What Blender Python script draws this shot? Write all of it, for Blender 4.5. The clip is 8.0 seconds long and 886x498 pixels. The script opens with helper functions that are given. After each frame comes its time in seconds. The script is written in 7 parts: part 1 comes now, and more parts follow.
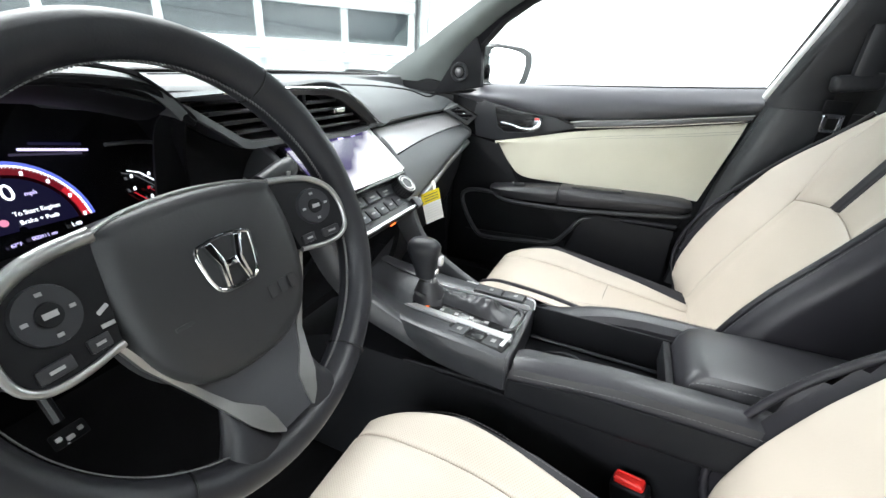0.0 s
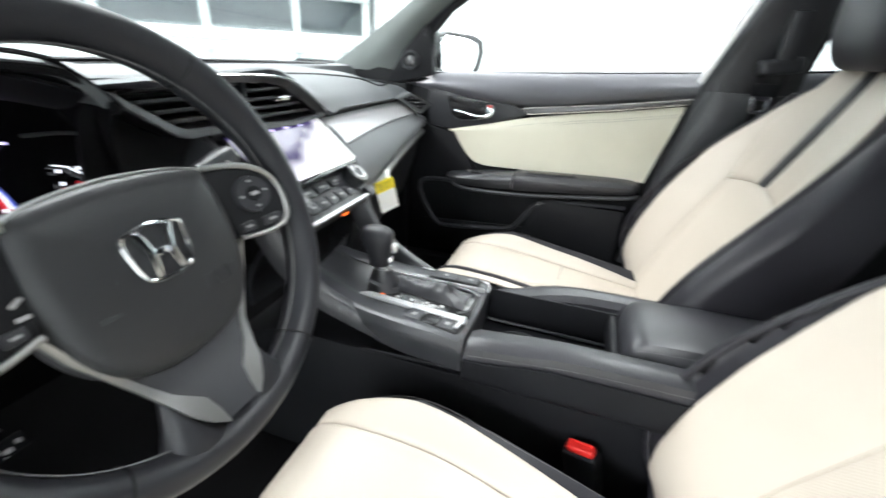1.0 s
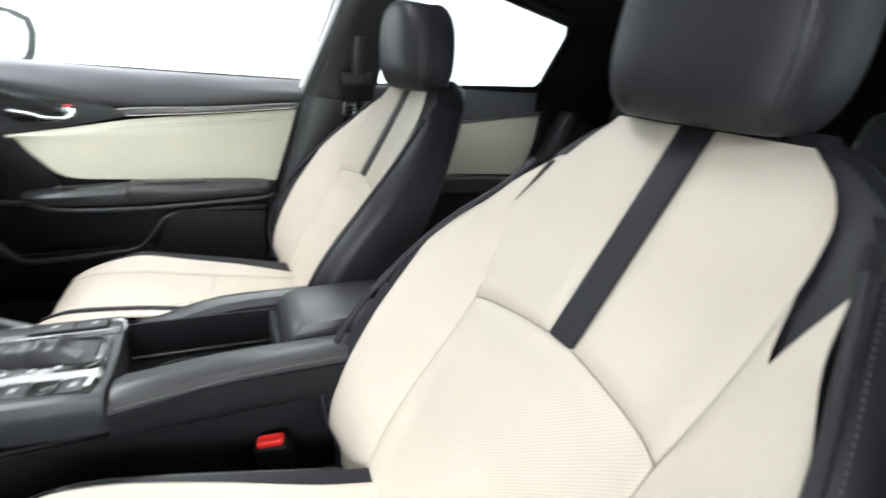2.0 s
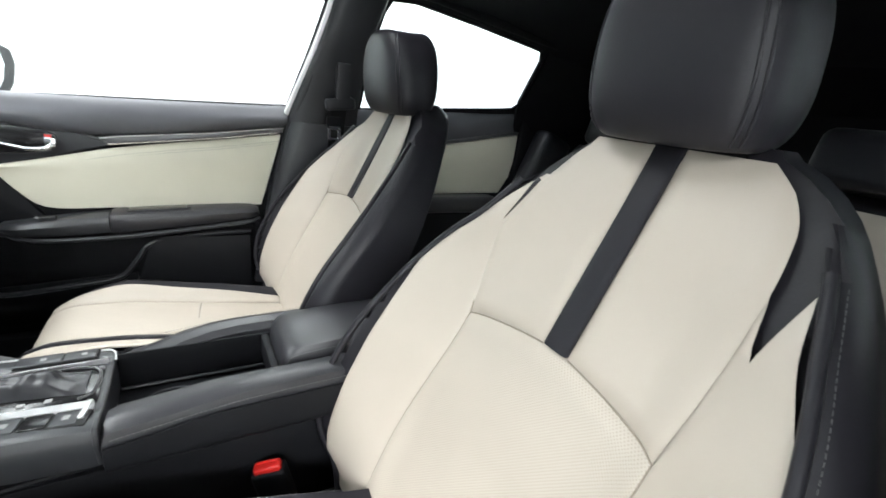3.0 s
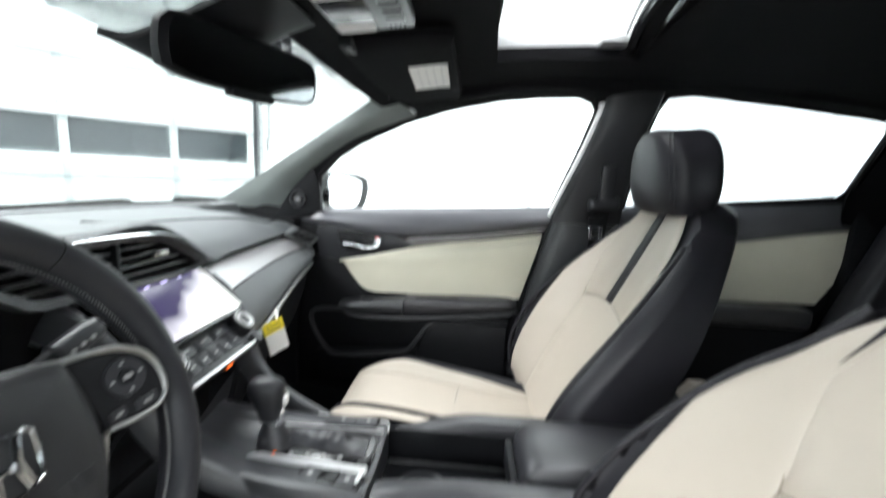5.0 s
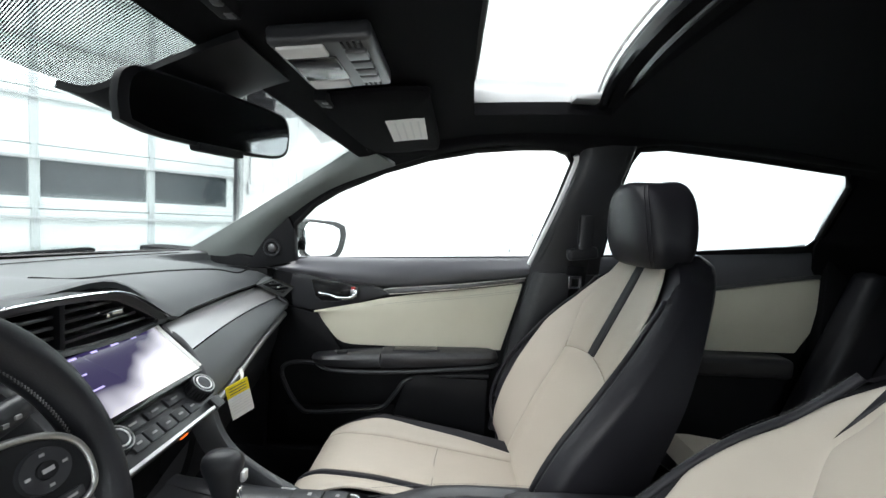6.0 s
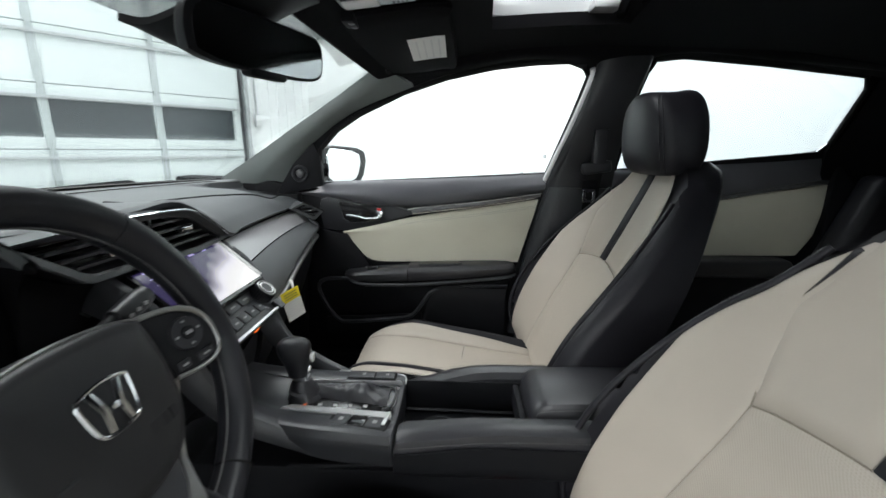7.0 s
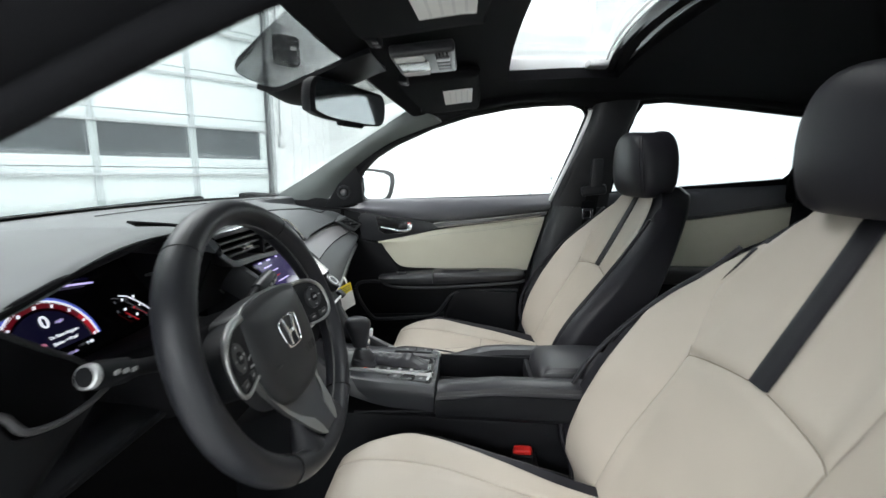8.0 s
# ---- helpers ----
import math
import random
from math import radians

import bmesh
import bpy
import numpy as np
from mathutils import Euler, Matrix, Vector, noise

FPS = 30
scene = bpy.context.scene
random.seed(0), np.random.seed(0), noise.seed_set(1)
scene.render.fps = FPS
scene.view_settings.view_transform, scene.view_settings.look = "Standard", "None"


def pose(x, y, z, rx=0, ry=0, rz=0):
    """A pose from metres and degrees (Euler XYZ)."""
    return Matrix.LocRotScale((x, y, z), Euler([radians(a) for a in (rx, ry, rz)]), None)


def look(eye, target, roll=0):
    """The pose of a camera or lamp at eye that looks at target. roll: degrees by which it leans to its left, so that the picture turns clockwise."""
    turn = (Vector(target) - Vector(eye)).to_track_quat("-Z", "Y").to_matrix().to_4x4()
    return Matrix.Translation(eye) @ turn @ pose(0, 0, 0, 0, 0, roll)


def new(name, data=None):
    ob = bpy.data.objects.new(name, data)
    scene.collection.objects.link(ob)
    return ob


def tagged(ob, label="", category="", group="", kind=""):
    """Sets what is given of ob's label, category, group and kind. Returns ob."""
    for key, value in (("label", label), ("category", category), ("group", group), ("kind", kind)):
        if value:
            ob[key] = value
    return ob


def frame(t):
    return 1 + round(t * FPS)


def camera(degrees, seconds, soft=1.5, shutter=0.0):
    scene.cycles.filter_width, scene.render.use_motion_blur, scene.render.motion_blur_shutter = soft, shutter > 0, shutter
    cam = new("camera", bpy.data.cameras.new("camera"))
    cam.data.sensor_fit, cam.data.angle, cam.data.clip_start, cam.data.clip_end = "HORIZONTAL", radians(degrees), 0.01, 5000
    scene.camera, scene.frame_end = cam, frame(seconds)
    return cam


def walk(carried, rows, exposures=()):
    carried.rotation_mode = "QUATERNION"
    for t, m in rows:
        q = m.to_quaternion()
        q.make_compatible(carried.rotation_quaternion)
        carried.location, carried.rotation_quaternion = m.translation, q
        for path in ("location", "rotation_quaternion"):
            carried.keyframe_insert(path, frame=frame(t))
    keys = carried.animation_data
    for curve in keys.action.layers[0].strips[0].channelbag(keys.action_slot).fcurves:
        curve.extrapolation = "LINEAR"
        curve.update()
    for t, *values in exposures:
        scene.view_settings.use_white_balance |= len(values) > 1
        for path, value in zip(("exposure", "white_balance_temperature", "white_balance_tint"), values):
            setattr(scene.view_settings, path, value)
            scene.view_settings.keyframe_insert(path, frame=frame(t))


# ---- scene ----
from mathutils.bvhtree import BVHTree

cam = camera(92.9, 8.0, shutter=0.5)
PATH = [
    (0, (-0.579, 0.081, 1.007), (1.106, 0.774, 0.182), 3.3),
    (0.5, (-0.58, 0.08, 1.001), (1.094, 0.802, 0.178), 2.4),
    (1, (-0.579, 0.056, 1.001), (1.148, 0.596, 0.151), 3.0),
    (1.5, (-0.599, 0.04, 1.02), (1.209, -0.241, 0.214), 7.3),
    (2, (-0.625, 0.031, 1.033), (0.988, -0.897, 0.298), 8.4),
    (2.1, (-0.627, 0.037, 1.03), (0.951, -0.974, 0.329), 8.4),
    (2.2, (-0.637, 0.051, 1.034), (0.912, -1.022, 0.365), 8.8),
    (3.3, (-0.631, 0.058, 1.036), (1.044, -0.862, 0.444), 5.4),
    (3.5, (-0.63, 0.063, 1.033), (1.125, -0.669, 0.411), 4.8),
    (4, (-0.623, 0.071, 1.028), (1.207, -0.201, 0.266), 3.5),
    (4.5, (-0.626, 0.072, 1.024), (1.222, 0.112, 0.261), 2.3),
    (5, (-0.601, 0.05, 1.06), (1.367, 0.162, 0.723), 2.8),
    (5.2, (-0.594, 0.058, 1.064), (1.399, 0.13, 0.91), 3.5),
    (6.3, (-0.571, 0.04, 1.082), (1.423, 0.061, 0.933), 2.6),
    (6.5, (-0.588, 0.047, 1.068), (1.391, 0.105, 0.788), 2.2),
    (7, (-0.657, 0.073, 1.057), (1.287, 0.145, 0.589), 0.7),
    (7.5, (-0.773, 0.103, 1.07), (1.175, 0.201, 0.63), 0.7),
    (8, (-0.897, 0.114, 1.075), (1.063, 0.22, 0.691), 1.3),
]
EXPOSURES = [(0, 0.32), (0.5, 0.39), (1, 0.45), (1.5, 0.43), (2, 0.37), (3.5, -0.02), (4.5, -0.12), (5.0, 0.08), (5.2, 0.0), (6.3, -0.62), (7, -0.92), (7.5, -0.8), (8, -0.62)]
walk(cam, [(t, look(eye, target, roll)) for t, eye, target, roll in PATH], EXPOSURES)

# ---- light: lamps added out of view under the bay's ceiling ----
world = bpy.data.worlds.new("bay_air")
scene.world = world
world.use_nodes = True
world.node_tree.nodes["Background"].inputs[0].default_value = (0.86, 0.93, 1.0, 1)
world.node_tree.nodes["Background"].inputs[1].default_value = 0.25

ROOM = pose(0, 0, 0, 0, 0, -40)


def added_ceiling_lamp(x, y, z, sx, sy, watts):
    data = bpy.data.lights.new("bay_lamp", "AREA")
    data.shape, data.size, data.size_y, data.energy, data.color = "RECTANGLE", sx, sy, watts, (0.965, 0.98, 1.0)
    ob = new("bay_lamp", data)
    ob.matrix_world = ROOM @ pose(x, y, z)
    return ob


# lamp places are made up; the third is added to lift the passenger door
LAMPS = [(1.3, 0.0, 5.6, 2.2, 430), (-0.95, 2.9, 2.8, 2.4, 215), (-4.9, -1.6, 5.4, 1.6, 570)]
for lx, ly, length, width, watts in LAMPS:
    added_ceiling_lamp(lx, ly, 3.36, width, length, watts)


# ---- materials ----
def nodes_of(name):
    mat = bpy.data.materials.new(name)
    mat.use_nodes = True
    tree = mat.node_tree
    return mat, tree, tree.nodes["Principled BSDF"]


def coords(tree, scale):
    tc = tree.nodes.new("ShaderNodeTexCoord")
    mp = tree.nodes.new("ShaderNodeMapping")
    mp.inputs["Scale"].default_value = scale if isinstance(scale, tuple) else (scale,) * 3
    tree.links.new(tc.outputs["Object"], mp.inputs["Vector"])
    return mp.outputs["Vector"]


def surface(name, color, rough=0.5, metal=0.0, grain=600.0, bump=0.15, vary=0.12, blotch=9.0, spec=0.5, kind="noise", coat=0.0, depth=0.0006):
    """Base colour with large stains and a fine grain in colour, gloss and relief."""
    mat, tree, bsdf = nodes_of(name)
    big = tree.nodes.new("ShaderNodeTexNoise")
    big.inputs["Scale"].default_value, big.inputs["Detail"].default_value = blotch, 4
    tree.links.new(coords(tree, 1.0), big.inputs["Vector"])
    fine = tree.nodes.new("ShaderNodeTexNoise")
    fine.inputs["Detail"].default_value = 2 if kind == "leather" else 3
    fine.inputs["Scale"].default_value = grain * (0.55 if kind == "leather" else 1.0)
    height = fine.outputs["Fac"]
    tree.links.new(coords(tree, 1.0), fine.inputs["Vector"])
    ramp = tree.nodes.new("ShaderNodeMapRange")
    ramp.inputs["From Min"].default_value, ramp.inputs["From Max"].default_value = 0.25, 0.75
    ramp.inputs["To Min"].default_value, ramp.inputs["To Max"].default_value = 1 - vary, 1 + vary
    tree.links.new(big.outputs["Fac"], ramp.inputs["Value"])
    mix = tree.nodes.new("ShaderNodeVectorMath")
    mix.operation = "SCALE"
    mix.inputs[0].default_value = color
    tree.links.new(ramp.outputs["Result"], mix.inputs["Scale"])
    tree.links.new(mix.outputs["Vector"], bsdf.inputs["Base Color"])
    rr = tree.nodes.new("ShaderNodeMapRange")
    rr.inputs["To Min"].default_value, rr.inputs["To Max"].default_value = max(0.02, rough - 0.06), min(1, rough + 0.06)
    tree.links.new(big.outputs["Fac"], rr.inputs["Value"])
    tree.links.new(rr.outputs["Result"], bsdf.inputs["Roughness"])
    bsdf.inputs["Metallic"].default_value = metal
    bsdf.inputs["Specular IOR Level"].default_value = spec
    bsdf.inputs["Coat Weight"].default_value = coat
    if bump:
        bn = tree.nodes.new("ShaderNodeBump")
        bn.inputs["Strength"].default_value, bn.inputs["Distance"].default_value = bump, depth
        tree.links.new(height, bn.inputs["Height"])
        tree.links.new(bn.outputs["Normal"], bsdf.inputs["Normal"])
    return mat


def perforated(name, color):
    """Leather with rows of small punched holes."""
    mat = surface(name, color, 0.42, grain=700, bump=0.2, vary=0.05, kind="leather")
    tree = mat.node_tree
    bsdf = tree.nodes["Principled BSDF"]
    old = bsdf.inputs["Base Color"].links[0].from_socket
    uv = tree.nodes.new("ShaderNodeUVMap")
    mp = tree.nodes.new("ShaderNodeMapping")
    mp.inputs["Rotation"].default_value = (0, 0, radians(45))
    tree.links.new(uv.outputs["UV"], mp.inputs["Vector"])
    vo = tree.nodes.new("ShaderNodeTexVoronoi")
    vo.voronoi_dimensions = "2D"
    vo.inputs["Scale"].default_value, vo.inputs["Randomness"].default_value = 360, 0.0
    tree.links.new(mp.outputs["Vector"], vo.inputs["Vector"])
    ra = tree.nodes.new("ShaderNodeMapRange")
    ra.inputs["From Min"].default_value, ra.inputs["From Max"].default_value = 0.2, 0.34
    ra.inputs["To Min"].default_value, ra.inputs["To Max"].default_value = 0.82, 1.0
    tree.links.new(vo.outputs["Distance"], ra.inputs["Value"])
    mx = tree.nodes.new("ShaderNodeVectorMath")
    mx.operation = "SCALE"
    tree.links.new(old, mx.inputs[0])
    tree.links.new(ra.outputs["Result"], mx.inputs["Scale"])
    tree.links.new(mx.outputs["Vector"], bsdf.inputs["Base Color"])
    return mat


def glowing(name, color, strength):
    mat, tree, bsdf = nodes_of(name)
    bsdf.inputs["Base Color"].default_value = (0.02, 0.02, 0.02, 1)
    bsdf.inputs["Roughness"].default_value = 0.15
    bsdf.inputs["Emission Color"].default_value = (*color, 1)
    bsdf.inputs["Emission Strength"].default_value = strength
    return mat


def clear_glass(name, tint, gloss=1.0):
    mat, tree, bsdf = nodes_of(name)
    tree.nodes.remove(bsdf)
    out = tree.nodes["Material Output"]
    tr, gl, mx, fr = (tree.nodes.new(k) for k in ("ShaderNodeBsdfTransparent", "ShaderNodeBsdfGlossy", "ShaderNodeMixShader", "ShaderNodeFresnel"))
    tr.inputs[0].default_value = (*tint, 1)
    gl.inputs["Roughness"].default_value = 0.02
    fr.inputs[0].default_value = 1.45
    mu = tree.nodes.new("ShaderNodeMath")
    mu.operation = "MULTIPLY"
    mu.inputs[1].default_value = gloss
    tree.links.new(fr.outputs[0], mu.inputs[0])
    tree.links.new(mu.outputs[0], mx.inputs[0])
    tree.links.new(tr.outputs[0], mx.inputs[1])
    tree.links.new(gl.outputs[0], mx.inputs[2])
    tree.links.new(mx.outputs[0], out.inputs[0])
    return mat


def screen_picture(name, strength, dark, pale):
    """A lit display: dim violet lists at the upper left, painted window glare towards the lower right."""
    mat, tree, bsdf = nodes_of(name)
    tc = tree.nodes.new("ShaderNodeTexCoord")
    lean = tree.nodes.new("ShaderNodeVectorMath")
    lean.operation = "DOT_PRODUCT"
    lean.inputs[1].default_value = (1.0, 0.0, -3.2)
    tree.links.new(tc.outputs["Object"], lean.inputs[0])
    no = tree.nodes.new("ShaderNodeTexNoise")
    no.inputs["Scale"].default_value, no.inputs["Detail"].default_value = 16, 1
    tree.links.new(tc.outputs["Object"], no.inputs["Vector"])
    add = tree.nodes.new("ShaderNodeMath")
    add.operation, add.inputs[1].default_value = "MULTIPLY_ADD", 0.12
    tree.links.new(no.outputs["Fac"], add.inputs[0])
    tree.links.new(lean.outputs["Value"], add.inputs[2])
    cr = tree.nodes.new("ShaderNodeMapRange")
    cr.inputs["From Min"].default_value, cr.inputs["From Max"].default_value = -0.245, -0.135
    tree.links.new(add.outputs[0], cr.inputs["Value"])
    tint = tree.nodes.new("ShaderNodeValToRGB")
    for pos, col in ((0.0, dark), (0.35, (0.20, 0.15, 0.36)), (0.7, pale)):
        el = tint.color_ramp.elements[0] if pos == 0 else tint.color_ramp.elements[1] if pos == 0.7 else tint.color_ramp.elements.new(pos)
        el.position, el.color = pos, (*col, 1)
    tree.links.new(cr.outputs["Result"], tint.inputs[0])
    bsdf.inputs["Base Color"].default_value = (0.02, 0.02, 0.025, 1)
    bsdf.inputs["Roughness"].default_value = 0.12
    tree.links.new(tint.outputs[0], bsdf.inputs["Emission Color"])
    bsdf.inputs["Emission Strength"].default_value = strength
    return mat


# door ivory: a little greener, and lightened to make up for dim light
LIFTED_IVORY = surface("ivory_door_vinyl", (0.64, 0.62, 0.51), 0.45, grain=700, bump=0.1, vary=0.04, kind="leather")
IVORY = surface("ivory_leather", (0.445, 0.398, 0.338), 0.42, grain=700, bump=0.15, vary=0.04, kind="leather")
PERF = perforated("ivory_perforated_leather", (0.452, 0.405, 0.343))
BLACK_LEATHER = surface("black_leather", (0.022, 0.0222, 0.026), 0.38, grain=700, bump=0.25, vary=0.15, kind="leather")
SEAT_BLACK = surface("seat_black_leather", (0.0155, 0.0150, 0.0190), 0.42, grain=700, bump=0.2, vary=0.12, kind="leather", spec=0.28)
WHEEL_LEATHER = surface("wheel_leather", (0.0140, 0.0145, 0.0178), 0.40, grain=900, bump=0.2, vary=0.15, kind="leather", spec=0.32)
SOFT = surface("soft_door_plastic", (0.085, 0.087, 0.098), 0.36, grain=900, bump=0.18, vary=0.08, kind="leather")
DASH = surface("soft_dash_top", (0.088, 0.095, 0.099), 0.5, grain=900, bump=0.25, vary=0.12, kind="leather", spec=0.36)
TRIM = surface("wheel_trim_satin", (0.36, 0.365, 0.36), 0.3, 0.9, grain=900, bump=0.0, vary=0.06)
HARD = surface("hard_black_plastic", (0.0083, 0.0088, 0.0105), 0.55, grain=1100, bump=0.15, vary=0.15, kind="leather", spec=0.14)
SATIN = surface("satin_dark_plastic", (0.0235, 0.0247, 0.028), 0.34, grain=1400, bump=0.04, vary=0.1, spec=0.35)
GLOSS = surface("gloss_black_plastic", (0.012, 0.012, 0.013), 0.12, grain=300, bump=0.0, vary=0.1)
GREY = surface("grey_satin_trim", (0.12, 0.12, 0.125), 0.32, 0.6, grain=900, bump=0.05, vary=0.08)
DECOR = surface("brushed_dark_decor", (0.42, 0.42, 0.43), 0.3, 0.6, grain=900, bump=0.0, vary=0.04, blotch=4)
CHROME = surface("chrome", (0.82, 0.83, 0.85), 0.1, 1.0, grain=200, bump=0.0, vary=0.03)
CONSOLE = surface("console_satin_grey", (0.036, 0.0375, 0.0415), 0.33, grain=1400, bump=0.05, vary=0.1, spec=0.42)
COVER = surface("airbag_cover_plastic", (0.0200, 0.0207, 0.0226), 0.42, grain=900, bump=0.2, vary=0.1, kind="leather", spec=0.3)
SILVER = surface("satin_silver", (0.72, 0.72, 0.73), 0.32, 0.75, grain=900, bump=0.04, vary=0.05)
CLOTH = surface("black_headliner_cloth", (0.0075, 0.0075, 0.0086), 0.9, grain=1600, bump=0.4, vary=0.15, spec=0.06)
PILLAR = surface("dark_pillar_trim", (0.17, 0.19, 0.185), 0.6, grain=1300, bump=0.3, vary=0.12)
CARPET = surface("black_carpet", (0.005, 0.005, 0.0055), 0.95, grain=900, bump=0.8, vary=0.3, spec=0.05, depth=0.002)
RUBBER = surface("black_rubber", (0.010, 0.010, 0.0105), 0.6, grain=800, bump=0.1, spec=0.2)
RED = surface("red_button_plastic", (0.62, 0.022, 0.018), 0.3, grain=500, bump=0.03, vary=0.06)
YELLOW = surface("yellow_card", (0.85, 0.68, 0.02), 0.55, grain=500, bump=0.05, vary=0.04)
PAPER = surface("white_card", (0.78, 0.78, 0.76), 0.6, grain=500, bump=0.05, vary=0.04)
INK = surface("dark_print", (0.08, 0.08, 0.08), 0.6, grain=500, bump=0.0, vary=0.04)
LABEL = surface("label_print_grey", (0.66, 0.66, 0.65), 0.6, grain=300, bump=0.0, vary=0.1)
MARK = surface("white_symbol_print", (0.30, 0.30, 0.30), 0.5, grain=300, bump=0.0, vary=0.05)
SEAM_SHADE = surface("tan_seam_thread", (0.27, 0.235, 0.19), 0.7, grain=900, bump=0.1)
THREAD = surface("grey_stitch_thread", (0.13, 0.13, 0.13), 0.7, grain=900, bump=0.1)
BAY_WHITE = surface("white_wall_panel", (0.80, 0.83, 0.83), 0.45, grain=40, bump=0.05, vary=0.03, blotch=0.8)
STILE = surface("grey_door_stile_paint", (0.42, 0.47, 0.47), 0.45, grain=60, bump=0.08, vary=0.06)
DOOR_WHITE = surface("white_garage_door_paint", (0.66, 0.725, 0.72), 0.4, grain=60, bump=0.08, vary=0.05, blotch=1.4)
DOOR_STEEL = surface("galvanised_steel", (0.42, 0.445, 0.45), 0.45, 0.3, grain=90, bump=0.05, vary=0.12, blotch=5)
# the panes' solid grey stands for the darkness outside
PANE_GREY = surface("dusty_grey_pane", (0.034, 0.045, 0.050), 0.3, grain=60, bump=0.02, vary=0.12, blotch=2.0, spec=0.3)
CONCRETE = surface("painted_concrete", (0.50, 0.50, 0.49), 0.35, grain=50, bump=0.1, vary=0.1, blotch=1.2)
CAR_WHITE = surface("white_car_paint", (0.80, 0.81, 0.82), 0.2, grain=900, bump=0.0, vary=0.02, coat=0.6)
MIRROR = surface("mirror_silvering", (0.9, 0.92, 0.93), 0.03, 1.0, grain=10, bump=0.0, vary=0.01)
GLASS = clear_glass("window_glass", (0.95, 0.97, 0.965), 0.7)
TINTED = clear_glass("tinted_rear_glass", (0.76, 0.79, 0.795), 0.6)
SCREEN_GLASS = clear_glass("windscreen_glass", (0.965, 0.985, 0.98), 0.5)
# the pale end of this picture stands in for window glare
GLARE_PICTURE = screen_picture("display_map_glow", 1.7, (0.025, 0.018, 0.07), (0.92, 0.92, 1.0))
WHITE_GLOW = glowing("white_display_glow", (0.85, 0.9, 1.0), 2.2)
LILAC_GLOW = glowing("lilac_display_glow", (0.62, 0.55, 1.0), 1.6)
BLUE_GLOW = glowing("blue_display_glow", (0.16, 0.22, 0.9), 0.8)
DIM_RED = glowing("dim_red_display_glow", (0.6, 0.02, 0.05), 0.22)
RED_GLOW = glowing("red_display_glow", (0.9, 0.03, 0.05), 0.6)
NIGHT_GLOW = glowing("night_blue_display_glow", (0.10, 0.09, 0.42), 0.05)
ROSE_GLOW = glowing("rose_display_glow", (1.0, 0.35, 0.55), 0.8)
AMBER_GLOW = glowing("amber_lamp_glow", (1.0, 0.16, 0.02), 2.5)
LAMP_GLOW = glowing("bay_lamp_glow", (0.95, 0.98, 1.0), 3.4)


# ---- building helpers ----
def world_of(ob):
    m = ob.matrix_basis.copy()
    while ob.parent:
        ob = ob.parent
        m = ob.matrix_basis @ m
    return m


def thing(name, at, label, category, group="", kind="", turn=None):
    ob = new(name)
    ob.empty_display_size = 0.05
    ob.matrix_basis = turn if turn is not None else Matrix.Translation(at)
    return tagged(ob, label, category, group, kind)


def part(name, bm, material, parent, label="", smooth=True, local=False):
    """Links a bmesh, made in world places, as one mesh under a thing or part."""
    if parent is not None and not local:
        bm.transform(world_of(parent).inverted())
    me = bpy.data.meshes.new(name)
    bmesh.ops.recalc_face_normals(bm, faces=bm.faces)
    bm.to_mesh(me)
    bm.free()
    me.materials.append(material)
    for p in me.polygons:
        p.use_smooth = smooth
    if smooth:
        me.set_sharp_from_angle(angle=radians(38))
    ob = new(name, me)
    ob.parent = parent
    return tagged(ob, label)


def single(name, bm, material, label, category, group="", kind="", smooth=True):
    """A thing or a piece of the setting that is one mesh."""
    return tagged(part(name, bm, material, None, "", smooth), label, category, group, kind)


def rbox(c, s, bev=0.004, seg=2, m=None):
    bm = bmesh.new()
    bmesh.ops.create_cube(bm, size=1, matrix=Matrix.Diagonal((*s, 1)))
    if bev:
        bmesh.ops.bevel(bm, geom=bm.edges[:], offset=min(bev, 0.49 * min(s)), segments=seg, profile=0.6, affect="EDGES")
    bm.transform(Matrix.Translation(c) @ (m.to_4x4() if m is not None else Matrix.Identity(4)))
    return bm


def prism(poly, axis, a, b, bev=0.003, seg=2, m=None):
    """A flat outline pulled along an axis from a to b. Outline: (y, z) for x, (x, z) for y, (x, y) for z."""
    place = {"x": lambda p, q, d: (d, p, q), "y": lambda p, q, d: (p, d, q), "z": lambda p, q, d: (p, q, d)}[axis]
    bm = bmesh.new()
    low = [bm.verts.new(place(p, q, a)) for p, q in poly]
    high = [bm.verts.new(place(p, q, b)) for p, q in poly]
    n = len(poly)
    bm.faces.new(low)
    bm.faces.new(high[::-1])
    for i in range(n):
        bm.faces.new((low[i], low[(i + 1) % n], high[(i + 1) % n], high[i]))
    bmesh.ops.recalc_face_normals(bm, faces=bm.faces)
    if bev:
        bmesh.ops.bevel(bm, geom=bm.edges[:], offset=bev, segments=seg, profile=0.6, affect="EDGES", clamp_overlap=True)
    if m is not None:
        bm.transform(m)
    return bm


CABIN = Vector((-0.2, 0.05, 0.95))


def thicken(bm, thick):
    """Gives a skin its thickness on the side that faces away from the cabin."""
    bm.normal_update()
    verts, faces = list(bm.verts), list(bm.faces)
    rim = [e for e in bm.edges if len(e.link_faces) == 1]
    away = sum(v.normal.dot((v.co - CABIN).normalized()) for v in verts)
    step = math.copysign(abs(thick), away)
    back = {v: bm.verts.new(v.co + v.normal * step) for v in verts}
    for f in faces:
        bm.faces.new([back[v] for v in reversed(f.verts)])
    for e in rim:
        a, b = e.verts
        bm.faces.new((a, b, back[b], back[a]))


